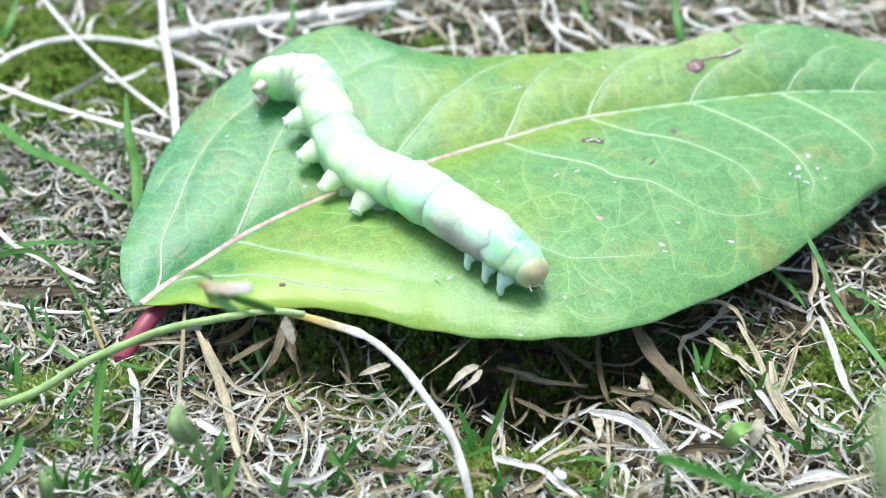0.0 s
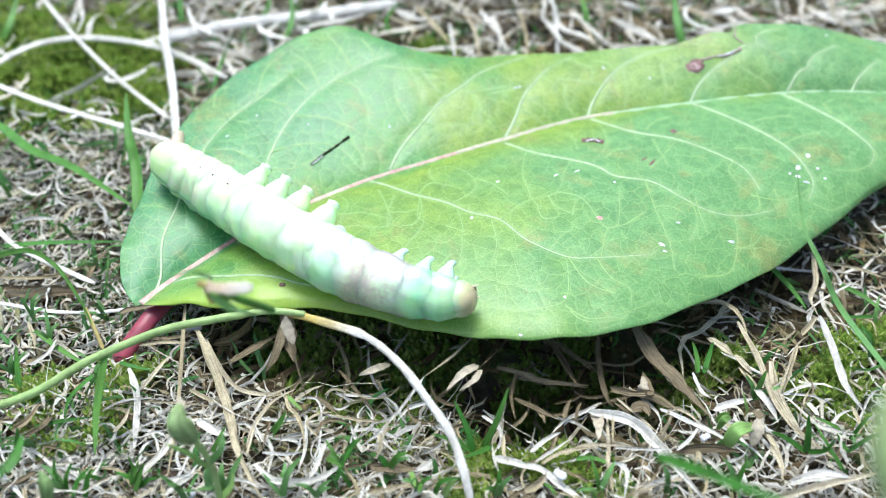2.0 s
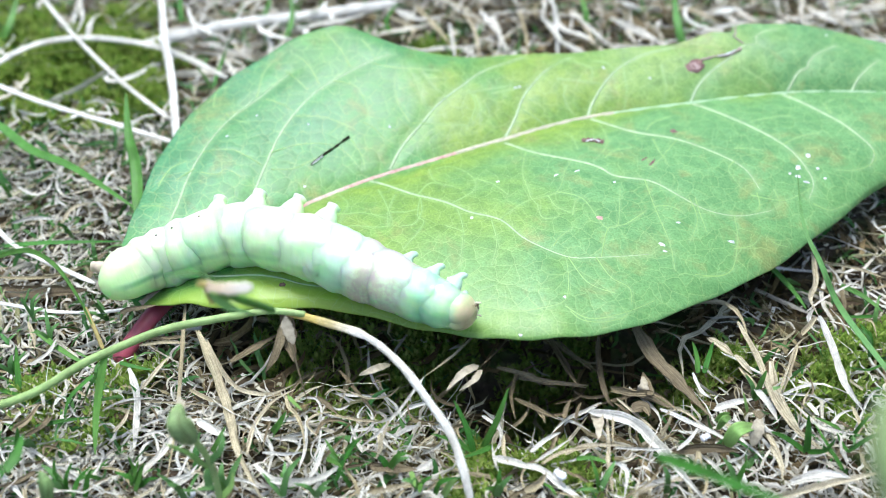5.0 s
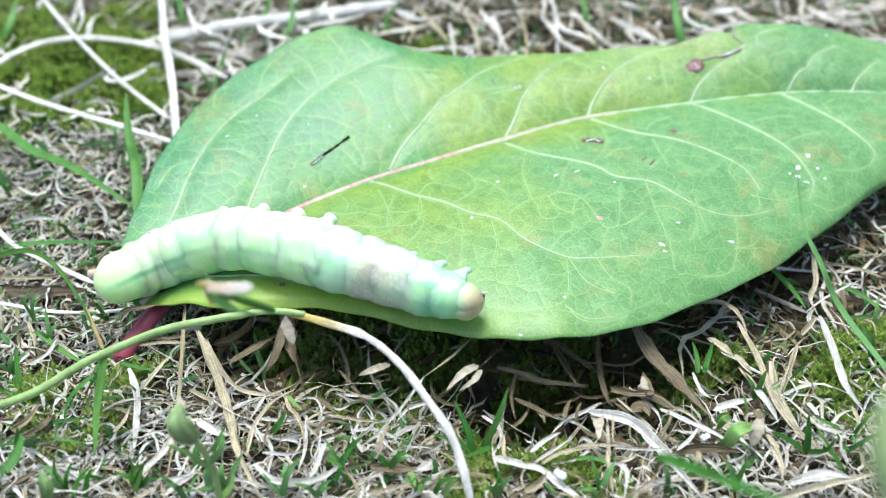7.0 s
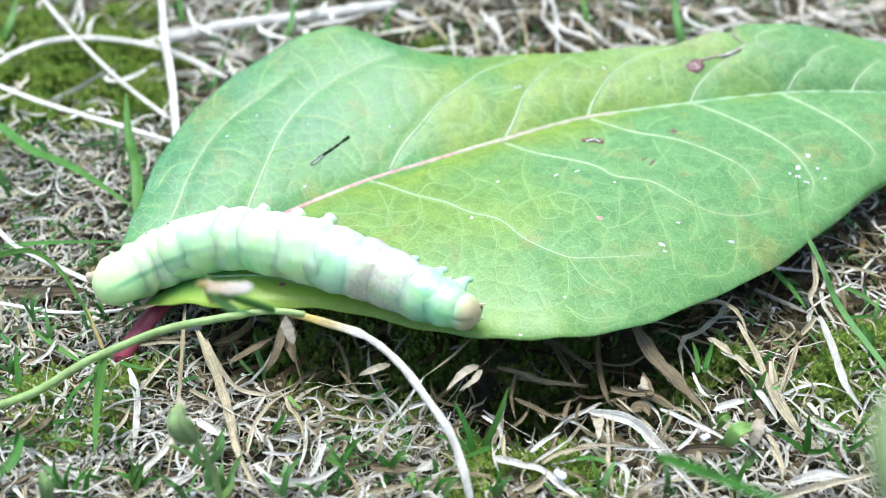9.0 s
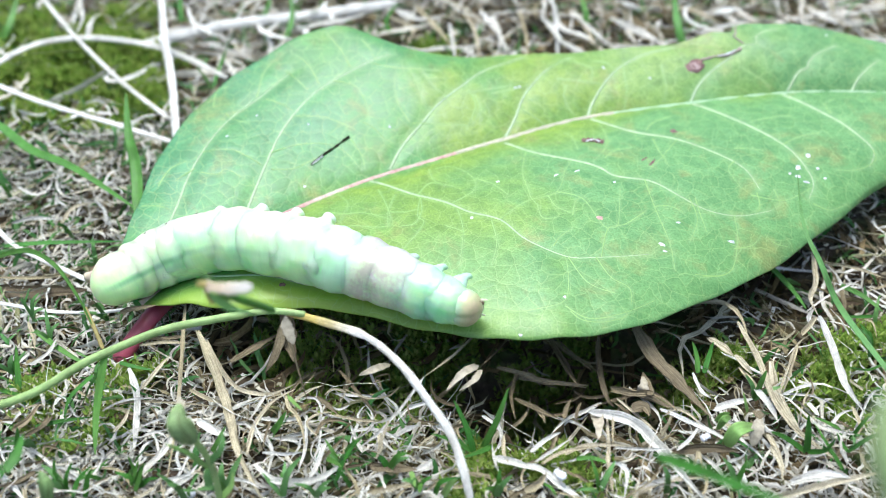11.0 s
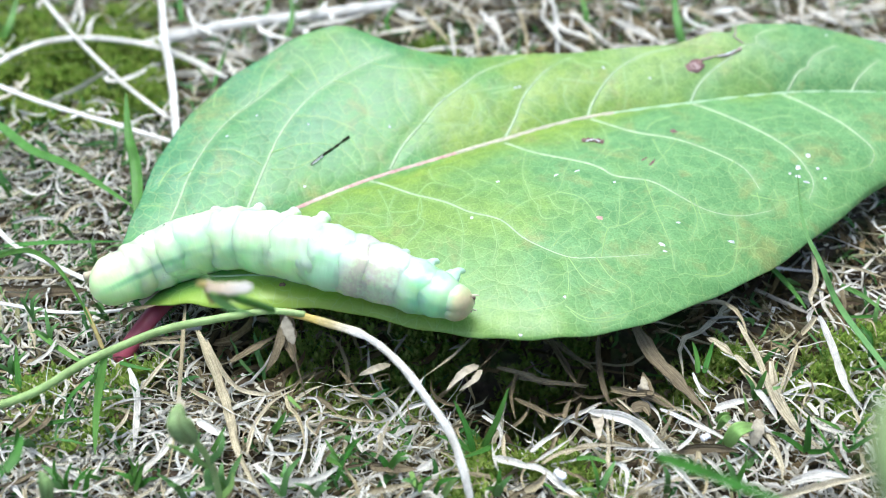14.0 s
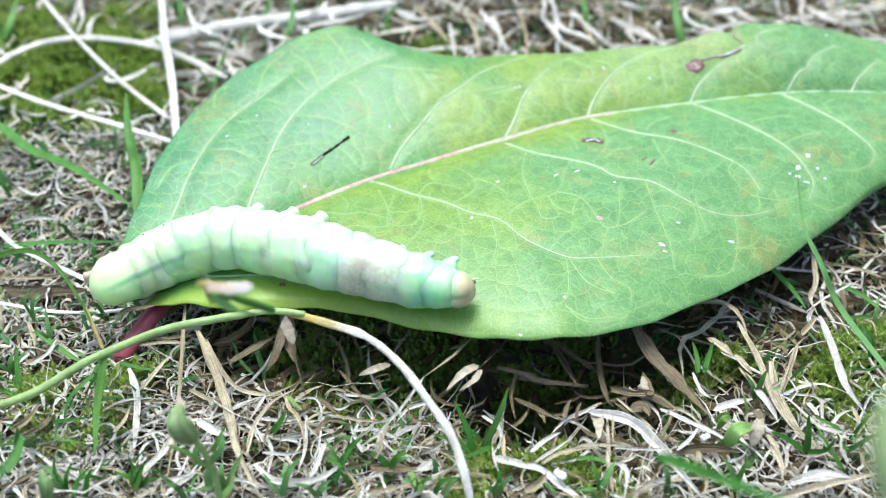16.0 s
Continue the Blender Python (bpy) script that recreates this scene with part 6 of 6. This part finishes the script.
def body_radius(x):
    """Radius of the resting body, x mm from the tail."""
    i = int(np.clip(np.searchsorted(MIDS, x) - 1, 0, len(MIDS) - 2))
    f = min(max((x - MIDS[i]) / (MIDS[i + 1] - MIDS[i]), 0.0), 1.0)
    f = f * f * (3 - 2 * f)
    return BODY[i][2] * (1 - f) + BODY[i + 1][2] * f


def flesh(me, x):
    """Notes where on the resting body the skin lies, so that its tones run on from piece to piece."""
    co = np.empty(len(me.vertices) * 3, np.float32)
    me.vertices.foreach_get("co", co)
    co[0::3] += x * MM
    me.attributes.new("flesh", "FLOAT_VECTOR", "POINT").data.foreach_set("vector", co)
    return me


def segment_mesh(i, name):
    """One body ring: puffed between two creases, with a soft ridge low on each flank."""
    L = SHARES[i + 1] * BODY_LENGTH - SHARES[i] * BODY_LENGTH
    verts, faces, sides, steps = [], [], 48, 36
    start, end = (-0.8 if i else -1.35), 0.8
    deep = (0.018, 0.028, 0.02, 0.03)[i % 4]
    for k in range(steps + 1):
        f = start + (end - start) * k / steps
        x = MIDS[i] + f * L
        q = body_radius(x)
        puff = max(0.0, math.cos(math.pi * f)) ** 2 if abs(f) < 0.5 else 0.0
        if i == 0 and f < 0:
            q, puff = q * math.sqrt(max(0.012, 1 - (f / 1.36) ** 2)), 0.6
        else:
            q *= 1 - deep * (abs(math.sin(math.pi * f)) ** 3 if abs(f) < 0.5 else 1) - 0.006 * math.sin(3 * math.pi * f) ** 2
            if abs(f) > 0.5:
                q *= 1 - 0.22 * ((abs(f) - 0.5) / 0.3) ** 2
        for c in range(sides):
            a = 2 * math.pi * c / sides
            y, z = math.cos(a), math.sin(a)
            w = q * (1 + 0.09 * noise.noise(Vector((x * 0.4, y * 1.5, z * 1.5))) + 0.03 * noise.noise(Vector((x * 1.3, y * 3.5, z * 3.5))))
            w *= 1 + 0.085 * puff * math.exp(-((z + 0.45) / 0.3) ** 2) + 0.035 * puff * math.exp(-((z - 0.75) / 0.2) ** 2)
            verts.append((f * L * MM, y * w * MM, z * w * (0.9 if z < 0 else 1.0) * MM))
    for k in range(steps):
        for c in range(sides):
            d = (c + 1) % sides
            faces.append((k * sides + c, (k + 1) * sides + c, (k + 1) * sides + d, k * sides + d))
    faces.append(tuple(range(sides)))
    faces.append(tuple(steps * sides + c for c in range(sides))[::-1])
    return flesh(mesh_from(name, verts, faces, skin_mat), MIDS[i])


def head_mesh(L, r):
    """Rounded head capsule: two lobes with a groove between, narrowing to the mouth."""
    bm = bmesh.new()
    bmesh.ops.create_uvsphere(bm, u_segments=32, v_segments=20, radius=1.0)
    for v in bm.verts:
        x, y, z = v.co
        groove = 1 - 0.09 * math.exp(-(y / 0.13) ** 2) * (1 if z > -0.2 else 0.2)
        taper = 1 - 0.22 * max(0.0, x) * max(0.0, -z)
        v.co = Vector((x * L * groove, y * r * 1.06 * taper, z * r * groove * (1.0 if z > 0 else 1.08))) * MM
    me = bpy.data.meshes.new("head")
    bm.to_mesh(me)
    bm.free()
    me.materials.append(head_mat)
    me.shade_smooth()
    return me


def blob(name, centre, size, mat, detail=2):
    bm = bmesh.new()
    bmesh.ops.create_icosphere(bm, subdivisions=detail, radius=1.0)
    for v in bm.verts:
        v.co = Vector([(c + s * q) * MM for c, s, q in zip(centre, size, v.co)])
    me = bpy.data.meshes.new(name)
    bm.to_mesh(me)
    bm.free()
    me.materials.append(mat)
    me.shade_smooth()
    return me


def build_caterpillar():
    bug = tagged(new("caterpillar"), "plump pale green caterpillar with a tan head crawling on the leaf", "caterpillar")
    bug.location = (-0.01, 0.0, 0.009)
    pieces = []
    for i, (name, share, r) in enumerate(BODY):
        L = BODY_LENGTH * share / sum(b[1] for b in BODY)
        if name == "head":
            seg = part("head", head_mesh(L * 0.95, r), bug, "shiny tan head capsule")
            part("clypeus", blob("clypeus", (L * 0.66, 0, -0.75), (0.42, 0.5, 0.45), clypeus_mat), seg, "pale cream plate above the mouth")
            for s in (-1, 1):
                part("mandible", blob("mandible", (L * 0.6, s * 0.24, -1.4), (0.28, 0.26, 0.25), mouth_mat), seg, "dark brown jaw")
                v, f = tube([(L * 0.5, s * 0.7, -1.0), (L * 0.78, s * 0.85, -1.2), (L * 0.95, s * 0.9, -1.3)], 0.3, 0.9, steps=6, sides=6, shape=lambda q: 1 - 0.6 * q)
                part("antenna", mesh_from("antenna", v, f, clypeus_mat), seg)
                for q in range(4):
                    part("eye_spot", blob("eye_spot", (L * (0.8 - 0.1 * q), s * (0.82 + 0.16 * q), -0.75 + 0.24 * q), (0.1, 0.1, 0.1), mouth_mat, 1), seg)
        else:
            seg = part(name, segment_mesh(i, name), bug)
        pieces.append(seg)
        for s in (-1, 1):
            if i in (4, 5, 6, 7):
                pts = [(0, s * 0.9, -1.2), (0.05, s * 1.35, -2.7), (0.1, s * 1.75, -3.7), (0.25, s * 2.1, -4.55)]
                v, f = tube(pts, 3.0, 0.8, steps=18, sides=14, ragged=0.12, shape=lambda q: 1.25 - 0.85 * q + 0.2 * max(0, q - 0.8) / 0.2)
                foot = part("proleg", flesh(mesh_from("proleg", v, f, skin_mat), MIDS[i]), seg)
                part("foot_pad", blob("foot_pad", (0.28, s * 2.1, -4.55), (0.55, 0.42, 0.2), pad_mat), foot, "pale rim of hooks on the foot")
            if i == 0:
                pts = [(-1.2, s * 0.5, -0.7), (-1.5, s * 0.85, -1.6), (-1.8, s * 1.05, -2.3), (-2.2, s * 1.15, -2.9)]
                v, f = tube(pts, 2.0, 0.8, steps=14, sides=12, ragged=0.1, shape=lambda q: 1.2 - 0.7 * q + 0.2 * max(0, q - 0.8) / 0.2)
                part("clasper", mesh_from("clasper", v, f, clasper_mat), seg, "tan-tinged clasper at the tail")
                if s == 1:
                    part("tail_plate", blob("tail_plate", (-L * 1.12, 0, -0.25), (0.55, 1.0, 0.8), clasper_mat), seg, "pinkish tan plate at the tail's end")
            if name == "thorax_segment":
                pts = [(0.0, s * 0.8, -1.2), (0.15, s * 1.2, -2.3), (0.3, s * 1.35, -3.0), (0.6, s * 1.1, -3.6)]
                v, f = tube(pts, 1.75, 0.85, steps=16, sides=10, shape=lambda q: 1.25 - 1.12 * q + 0.1 * math.sin(9 * q))
                part("leg", mesh_from("leg", v, f, claw_mat), seg, "clear jointed leg")
            if i in (2, 3, 4):
                part("spiracle", blob("spiracle", (0, s * r * 1.01, 0.25), (0.12, 0.07, 0.12), dark_mat, 1), seg)
    return bug, pieces


caterpillar, pieces = build_caterpillar()


def body_poses(points, roll_tail, roll_head, bunch=1.0):
    """Poses of the body pieces along a spine, tail to head, in the caterpillar's space. roll: degrees by which the belly turns from down to the near side. bunch: over 1 where rear and chest are drawn together."""
    fine = [Vector(spline(points, k / 120)) for k in range(121)]
    run = np.cumsum([0] + [(b - a).length for a, b in zip(fine, fine[1:])])
    out = []
    for i in range(len(BODY)):
        s = (SHARES[i] + SHARES[i + 1]) / 2
        at = [Vector([np.interp(q * run[-1], run, [p[c] for p in fine]) for c in range(3)]) for q in np.interp([s - 0.03, s, s + 0.03], (0, 0.26, 0.52, 0.76, 1), (0, 0.26 - 0.17 * (bunch - 1), 0.52 - 0.14 * (bunch - 1), 0.76 + 0.22 * (bunch - 1), 1))]
        x = (at[2] - at[0]).normalized()
        side = x.cross(Vector((0, 0, 1))).normalized()
        up = side.cross(x)
        a = radians(roll_tail + (roll_head - roll_tail) * s)
        z = (up * math.cos(a) - side * math.sin(a)).normalized()
        y = z.cross(x)
        m = Matrix((x, y, z)).transposed().to_4x4()
        m.translation = at[1] * MM - caterpillar.location
        out.append(m)
    return out


# ---- what moves ----
def motions():
    rows = [[] for _ in pieces]

    def crawl(t, roll_tail, roll_head, bunch, *spine_points):
        for k, m in enumerate(body_poses(spine_points, roll_tail, roll_head, bunch)):
            rows[k].append((t, m))

    crawl(0.00, 75, 25, 1.32, (-20.7, 23.8, 14.0), (-15.9, 23.2, 13.8), (-13.2, 18.0, 12.1), (-11.0, 13.5, 10.3), (-7.3, 8.3, 11.2), (-3.0, 4.4, 12.2), (1.2, -0.0, 12.6), (5.6, -4.7, 12.7), (8.8, -8.4, 12.5))
    crawl(0.30, 72, 25, 1.28, (-20.7, 23.8, 14.0), (-16.1, 22.7, 13.7), (-13.2, 17.6, 12.0), (-10.7, 13.4, 10.2), (-6.9, 8.1, 11.3), (-3.0, 4.4, 12.2), (1.2, -0.0, 12.6), (5.7, -4.8, 12.6), (8.9, -8.6, 12.5))
    crawl(0.50, 72, 25, 1.26, (-21.3, 23.5, 13.8), (-16.8, 20.8, 13.1), (-13.3, 16.2, 11.5), (-9.7, 13.0, 9.8), (-5.3, 6.8, 11.7), (-0.9, 2.2, 12.5), (2.6, -1.8, 12.6), (5.9, -5.3, 12.6), (8.9, -8.7, 12.5))
    crawl(0.60, 70, 25, 1.25, (-22.0, 23.0, 13.7), (-17.6, 20.6, 13.1), (-13.7, 16.1, 11.4), (-9.9, 12.7, 9.8), (-5.3, 6.4, 11.7), (-0.9, 1.8, 12.5), (2.6, -2.3, 12.6), (5.7, -5.6, 12.6), (8.8, -8.9, 12.4))
    crawl(0.80, 65, 20, 1.22, (-23.3, 22.4, 13.5), (-18.6, 19.5, 12.8), (-14.3, 15.1, 11.2), (-10.1, 11.5, 9.9), (-5.5, 5.3, 11.9), (-1.0, 0.7, 12.5), (2.5, -3.0, 12.6), (5.5, -6.2, 12.5), (8.4, -9.1, 12.3))
    crawl(0.90, 60, 15, 1.21, (-24.0, 22.2, 13.4), (-19.2, 18.5, 12.5), (-14.8, 14.5, 11.2), (-10.2, 10.8, 10.0), (-5.4, 4.7, 11.9), (-1.0, 0.0, 12.5), (2.4, -3.6, 12.6), (5.3, -6.5, 12.5), (8.2, -9.2, 12.3))
    crawl(1.00, 50, 10, 1.20, (-24.3, 21.3, 13.4), (-20.0, 17.2, 12.4), (-15.7, 13.8, 11.0), (-10.9, 10.6, 10.0), (-5.7, 4.2, 11.9), (-1.1, -0.6, 12.5), (2.2, -4.1, 12.5), (5.0, -6.9, 12.4), (7.8, -9.1, 12.3))
    crawl(1.10, 20, -10, 1.15, (-24.6, 19.9, 13.2), (-18.9, 14.5, 11.7), (-13.6, 11.4, 9.8), (-7.4, 3.1, 11.8), (-1.1, -3.0, 12.3), (3.6, -6.8, 12.3), (7.3, -9.4, 12.2))
    crawl(1.20, -20, -40, 1.10, (-25.2, 19.5, 13.2), (-18.8, 13.2, 11.3), (-13.5, 9.5, 9.7), (-7.2, 1.1, 12.0), (-1.1, -4.6, 12.2), (3.0, -8.2, 12.1), (5.9, -10.3, 12.0))
    crawl(1.30, -45, -60, 1.05, (-25.6, 17.6, 12.9), (-19.3, 11.6, 10.9), (-13.7, 5.9, 10.8), (-7.7, -1.4, 12.0), (-2.2, -6.1, 11.7), (1.9, -8.9, 11.8), (5.1, -10.8, 11.9))
    crawl(1.40, -92, -68, 1.00, (-30.4, 12.6, 11.9), (-23.9, 8.3, 10.5), (-16.8, 1.6, 11.0), (-11.2, -4.5, 11.4), (-5.1, -8.2, 11.1), (-1.0, -9.1, 11.3), (3.0, -9.1, 11.9))
    crawl(1.50, -98, -72, 1.00, (-29.2, 12.0, 11.8), (-23.2, 7.7, 10.3), (-16.1, 1.4, 11.2), (-10.3, -4.3, 11.6), (-5.2, -7.6, 11.3), (-0.8, -9.1, 11.3), (3.8, -9.2, 12.0))
    crawl(1.70, -100, -85, 1.00, (-30.2, 11.4, 11.8), (-23.7, 7.0, 10.1), (-16.1, -0.6, 11.3), (-10.3, -5.3, 11.3), (-5.1, -8.2, 11.2), (-1.0, -9.7, 11.1), (3.2, -10.0, 11.7))
    crawl(2.00, -100, -98, 1.00, (-30.2, 10.6, 11.6), (-23.9, 6.6, 10.0), (-16.4, -0.9, 11.3), (-10.6, -5.3, 11.3), (-5.7, -8.1, 11.1), (-1.6, -9.8, 11.0), (2.3, -10.9, 11.3))
    crawl(2.50, -100, -98, 1.00, (-30.2, 10.6, 11.6), (-24.0, 6.8, 10.1), (-16.5, -0.1, 11.3), (-10.6, -4.7, 11.4), (-5.4, -7.8, 11.3), (-1.3, -9.9, 11.0), (2.8, -11.0, 11.4))
    crawl(3.00, -100, -98, 1.00, (-30.9, 8.3, 11.2), (-24.5, 6.1, 10.0), (-17.1, -0.1, 11.2), (-10.9, -4.7, 11.4), (-5.7, -8.0, 11.2), (-1.6, -10.0, 10.9), (2.2, -11.9, 11.0))
    crawl(3.10, -100, -98, 1.00, (-31.1, 7.3, 11.0), (-24.7, 5.3, 9.7), (-17.4, 0.1, 11.1), (-10.9, -4.9, 11.4), (-5.7, -8.1, 11.2), (-1.6, -10.2, 10.9), (2.2, -11.9, 11.1))
    crawl(3.20, -100, -98, 1.00, (-31.2, 5.8, 10.7), (-25.2, 4.7, 9.8), (-18.5, 1.2, 10.8), (-11.8, -4.2, 11.5), (-6.0, -7.7, 11.2), (-1.6, -10.0, 10.9), (2.3, -11.7, 11.1))
    crawl(3.50, -100, -98, 1.00, (-31.9, 3.1, 10.1), (-26.7, 3.0, 9.4), (-20.6, 2.7, 9.8), (-14.5, -2.5, 11.5), (-8.5, -6.4, 11.3), (-2.9, -9.2, 10.9), (2.7, -11.8, 11.2))
    crawl(3.80, -100, -98, 1.00, (-32.0, -2.0, 8.8), (-26.8, -0.9, 8.5), (-20.4, 1.6, 10.3), (-13.6, -3.0, 11.5), (-7.9, -6.8, 11.2), (-2.6, -9.7, 10.8), (2.3, -12.0, 11.1))
    crawl(4.00, -100, -98, 1.00, (-32.0, -3.0, 8.6), (-27.0, -2.0, 8.7), (-20.6, -0.2, 10.6), (-13.8, -3.0, 11.5), (-7.9, -6.8, 11.2), (-2.6, -9.8, 10.8), (2.2, -12.6, 10.9))
    crawl(4.20, -100, -98, 1.00, (-32.2, -3.8, 8.4), (-27.4, -0.7, 8.1), (-20.3, -0.3, 10.7), (-13.5, -3.1, 11.5), (-7.7, -6.7, 11.3), (-2.6, -9.7, 10.8), (1.9, -12.5, 10.9))
    crawl(6.30, -58, -80, 1.00, (-33.0, -4.8, 8.1), (-28.5, -1.2, 8.0), (-21.8, -1.1, 10.3), (-14.9, -3.7, 11.4), (-8.0, -6.5, 11.3), (-2.3, -9.4, 11.0), (2.6, -12.4, 11.0))
    crawl(6.60, -58, -80, 1.00, (-33.1, -4.8, 8.1), (-28.6, -1.2, 8.0), (-21.9, -1.1, 10.3), (-14.9, -3.7, 11.4), (-8.0, -6.5, 11.3), (-2.3, -9.4, 11.0), (2.5, -12.4, 11.0))
    crawl(6.90, -58, -80, 1.00, (-33.0, -4.9, 8.1), (-28.6, -1.2, 8.0), (-21.9, -1.1, 10.3), (-14.9, -3.7, 11.4), (-8.0, -6.4, 11.3), (-2.3, -9.0, 11.1), (2.8, -11.8, 11.3))
    crawl(7.20, -58, -80, 1.00, (-33.1, -4.9, 8.1), (-28.6, -1.2, 8.0), (-21.9, -1.1, 10.3), (-14.9, -3.7, 11.4), (-8.0, -6.4, 11.4), (-2.3, -8.8, 11.2), (2.7, -11.1, 11.4))
    crawl(7.50, -58, -80, 1.00, (-33.1, -4.9, 8.1), (-28.6, -1.2, 8.0), (-21.9, -1.1, 10.3), (-14.9, -3.7, 11.4), (-8.0, -6.4, 11.4), (-2.3, -8.8, 11.1), (2.5, -11.3, 11.4))
    crawl(8.10, -58, -80, 1.00, (-33.1, -5.0, 8.1), (-28.7, -1.3, 8.0), (-22.0, -1.0, 10.2), (-14.9, -3.7, 11.4), (-8.0, -6.4, 11.3), (-2.3, -8.9, 11.1), (2.4, -11.5, 11.2))
    crawl(8.40, -58, -80, 1.00, (-33.1, -5.0, 8.1), (-28.7, -1.3, 8.0), (-22.0, -1.0, 10.2), (-14.9, -3.7, 11.4), (-8.0, -6.4, 11.4), (-2.3, -8.9, 11.1), (2.6, -11.4, 11.3))
    crawl(8.70, -58, -80, 1.00, (-33.2, -5.1, 8.1), (-28.7, -1.3, 8.1), (-22.1, -1.0, 10.2), (-14.9, -3.7, 11.4), (-8.0, -6.4, 11.3), (-2.3, -9.2, 11.1), (2.6, -12.0, 11.1))
    crawl(9.00, -58, -80, 1.00, (-33.1, -5.2, 8.1), (-28.7, -1.3, 8.1), (-22.1, -1.0, 10.2), (-14.9, -3.7, 11.4), (-8.0, -6.5, 11.3), (-2.3, -9.5, 11.0), (2.5, -12.5, 11.0))
    crawl(9.20, -58, -80, 1.00, (-33.1, -5.2, 8.1), (-28.7, -1.3, 8.1), (-22.1, -1.0, 10.2), (-14.9, -3.7, 11.4), (-8.0, -6.5, 11.3), (-2.3, -9.5, 11.0), (2.6, -12.7, 11.0))
    crawl(10.20, -58, -80, 1.00, (-33.3, -5.2, 8.1), (-28.8, -1.3, 8.1), (-22.2, -1.0, 10.2), (-14.9, -3.7, 11.4), (-8.0, -6.4, 11.3), (-2.3, -9.3, 11.0), (2.7, -12.2, 11.1))
    crawl(11.30, -58, -80, 1.00, (-33.3, -5.2, 8.1), (-28.9, -1.3, 8.1), (-22.3, -1.0, 10.2), (-14.9, -3.7, 11.4), (-8.0, -6.4, 11.3), (-2.3, -9.2, 11.1), (2.6, -12.0, 11.1))
    crawl(11.70, -58, -80, 1.00, (-33.3, -5.2, 8.1), (-28.9, -1.3, 8.1), (-22.3, -1.0, 10.2), (-14.9, -3.7, 11.4), (-8.0, -6.4, 11.3), (-2.3, -9.0, 11.1), (2.5, -11.7, 11.3))
    crawl(12.10, -58, -80, 1.00, (-33.4, -5.2, 8.1), (-28.9, -1.4, 8.1), (-22.4, -0.8, 10.1), (-14.9, -3.7, 11.4), (-8.0, -6.4, 11.3), (-2.3, -8.9, 11.1), (2.5, -11.5, 11.3))
    crawl(12.50, -58, -80, 1.00, (-33.4, -5.2, 8.1), (-28.9, -1.4, 8.1), (-22.4, -0.8, 10.1), (-14.9, -3.7, 11.4), (-8.0, -6.4, 11.4), (-2.3, -8.8, 11.1), (2.1, -11.2, 11.2))
    crawl(13.00, -58, -80, 1.00, (-33.4, -5.2, 8.1), (-28.9, -1.4, 8.1), (-22.4, -0.8, 10.1), (-14.9, -3.7, 11.4), (-8.0, -6.4, 11.3), (-2.3, -9.0, 11.1), (2.0, -11.6, 11.2))
    crawl(13.40, -58, -80, 1.00, (-33.4, -5.2, 8.1), (-28.9, -1.4, 8.1), (-22.4, -0.8, 10.1), (-14.9, -3.7, 11.4), (-8.0, -6.4, 11.3), (-2.3, -8.9, 11.1), (2.0, -11.5, 11.2))
    crawl(14.00, -58, -80, 1.00, (-33.4, -5.2, 8.1), (-28.9, -1.4, 8.1), (-22.4, -0.8, 10.1), (-14.9, -3.7, 11.4), (-8.0, -6.4, 11.3), (-2.3, -8.9, 11.1), (1.8, -11.4, 11.1))
    crawl(14.60, -58, -80, 1.00, (-33.4, -5.2, 8.1), (-28.9, -1.4, 8.1), (-22.4, -0.8, 10.1), (-14.9, -3.7, 11.4), (-8.0, -6.4, 11.3), (-2.3, -9.2, 11.1), (2.0, -11.8, 11.0))
    crawl(15.20, -58, -80, 1.00, (-33.4, -5.2, 8.1), (-28.9, -1.4, 8.1), (-22.4, -0.8, 10.1), (-14.9, -3.7, 11.4), (-8.0, -6.4, 11.4), (-2.3, -8.9, 11.1), (2.2, -11.3, 11.2))
    crawl(15.40, -58, -80, 1.00, (-33.4, -5.2, 8.1), (-28.9, -1.4, 8.1), (-22.4, -0.8, 10.1), (-14.9, -3.7, 11.4), (-8.0, -6.4, 11.4), (-2.3, -8.8, 11.2), (2.2, -11.2, 11.3))
    crawl(15.60, -58, -80, 1.00, (-33.4, -5.2, 8.1), (-28.9, -1.4, 8.1), (-22.4, -0.8, 10.1), (-14.9, -3.7, 11.4), (-8.0, -6.3, 11.4), (-2.3, -8.4, 11.3), (1.9, -10.1, 11.5))
    crawl(16.00, -58, -80, 1.00, (-33.4, -5.2, 8.1), (-28.9, -1.4, 8.1), (-22.4, -0.8, 10.1), (-14.9, -3.7, 11.4), (-8.0, -6.3, 11.4), (-2.3, -8.3, 11.3), (2.1, -9.9, 11.5))
    for piece, its_rows in zip(pieces, rows):
        walk(piece, its_rows)


motions()
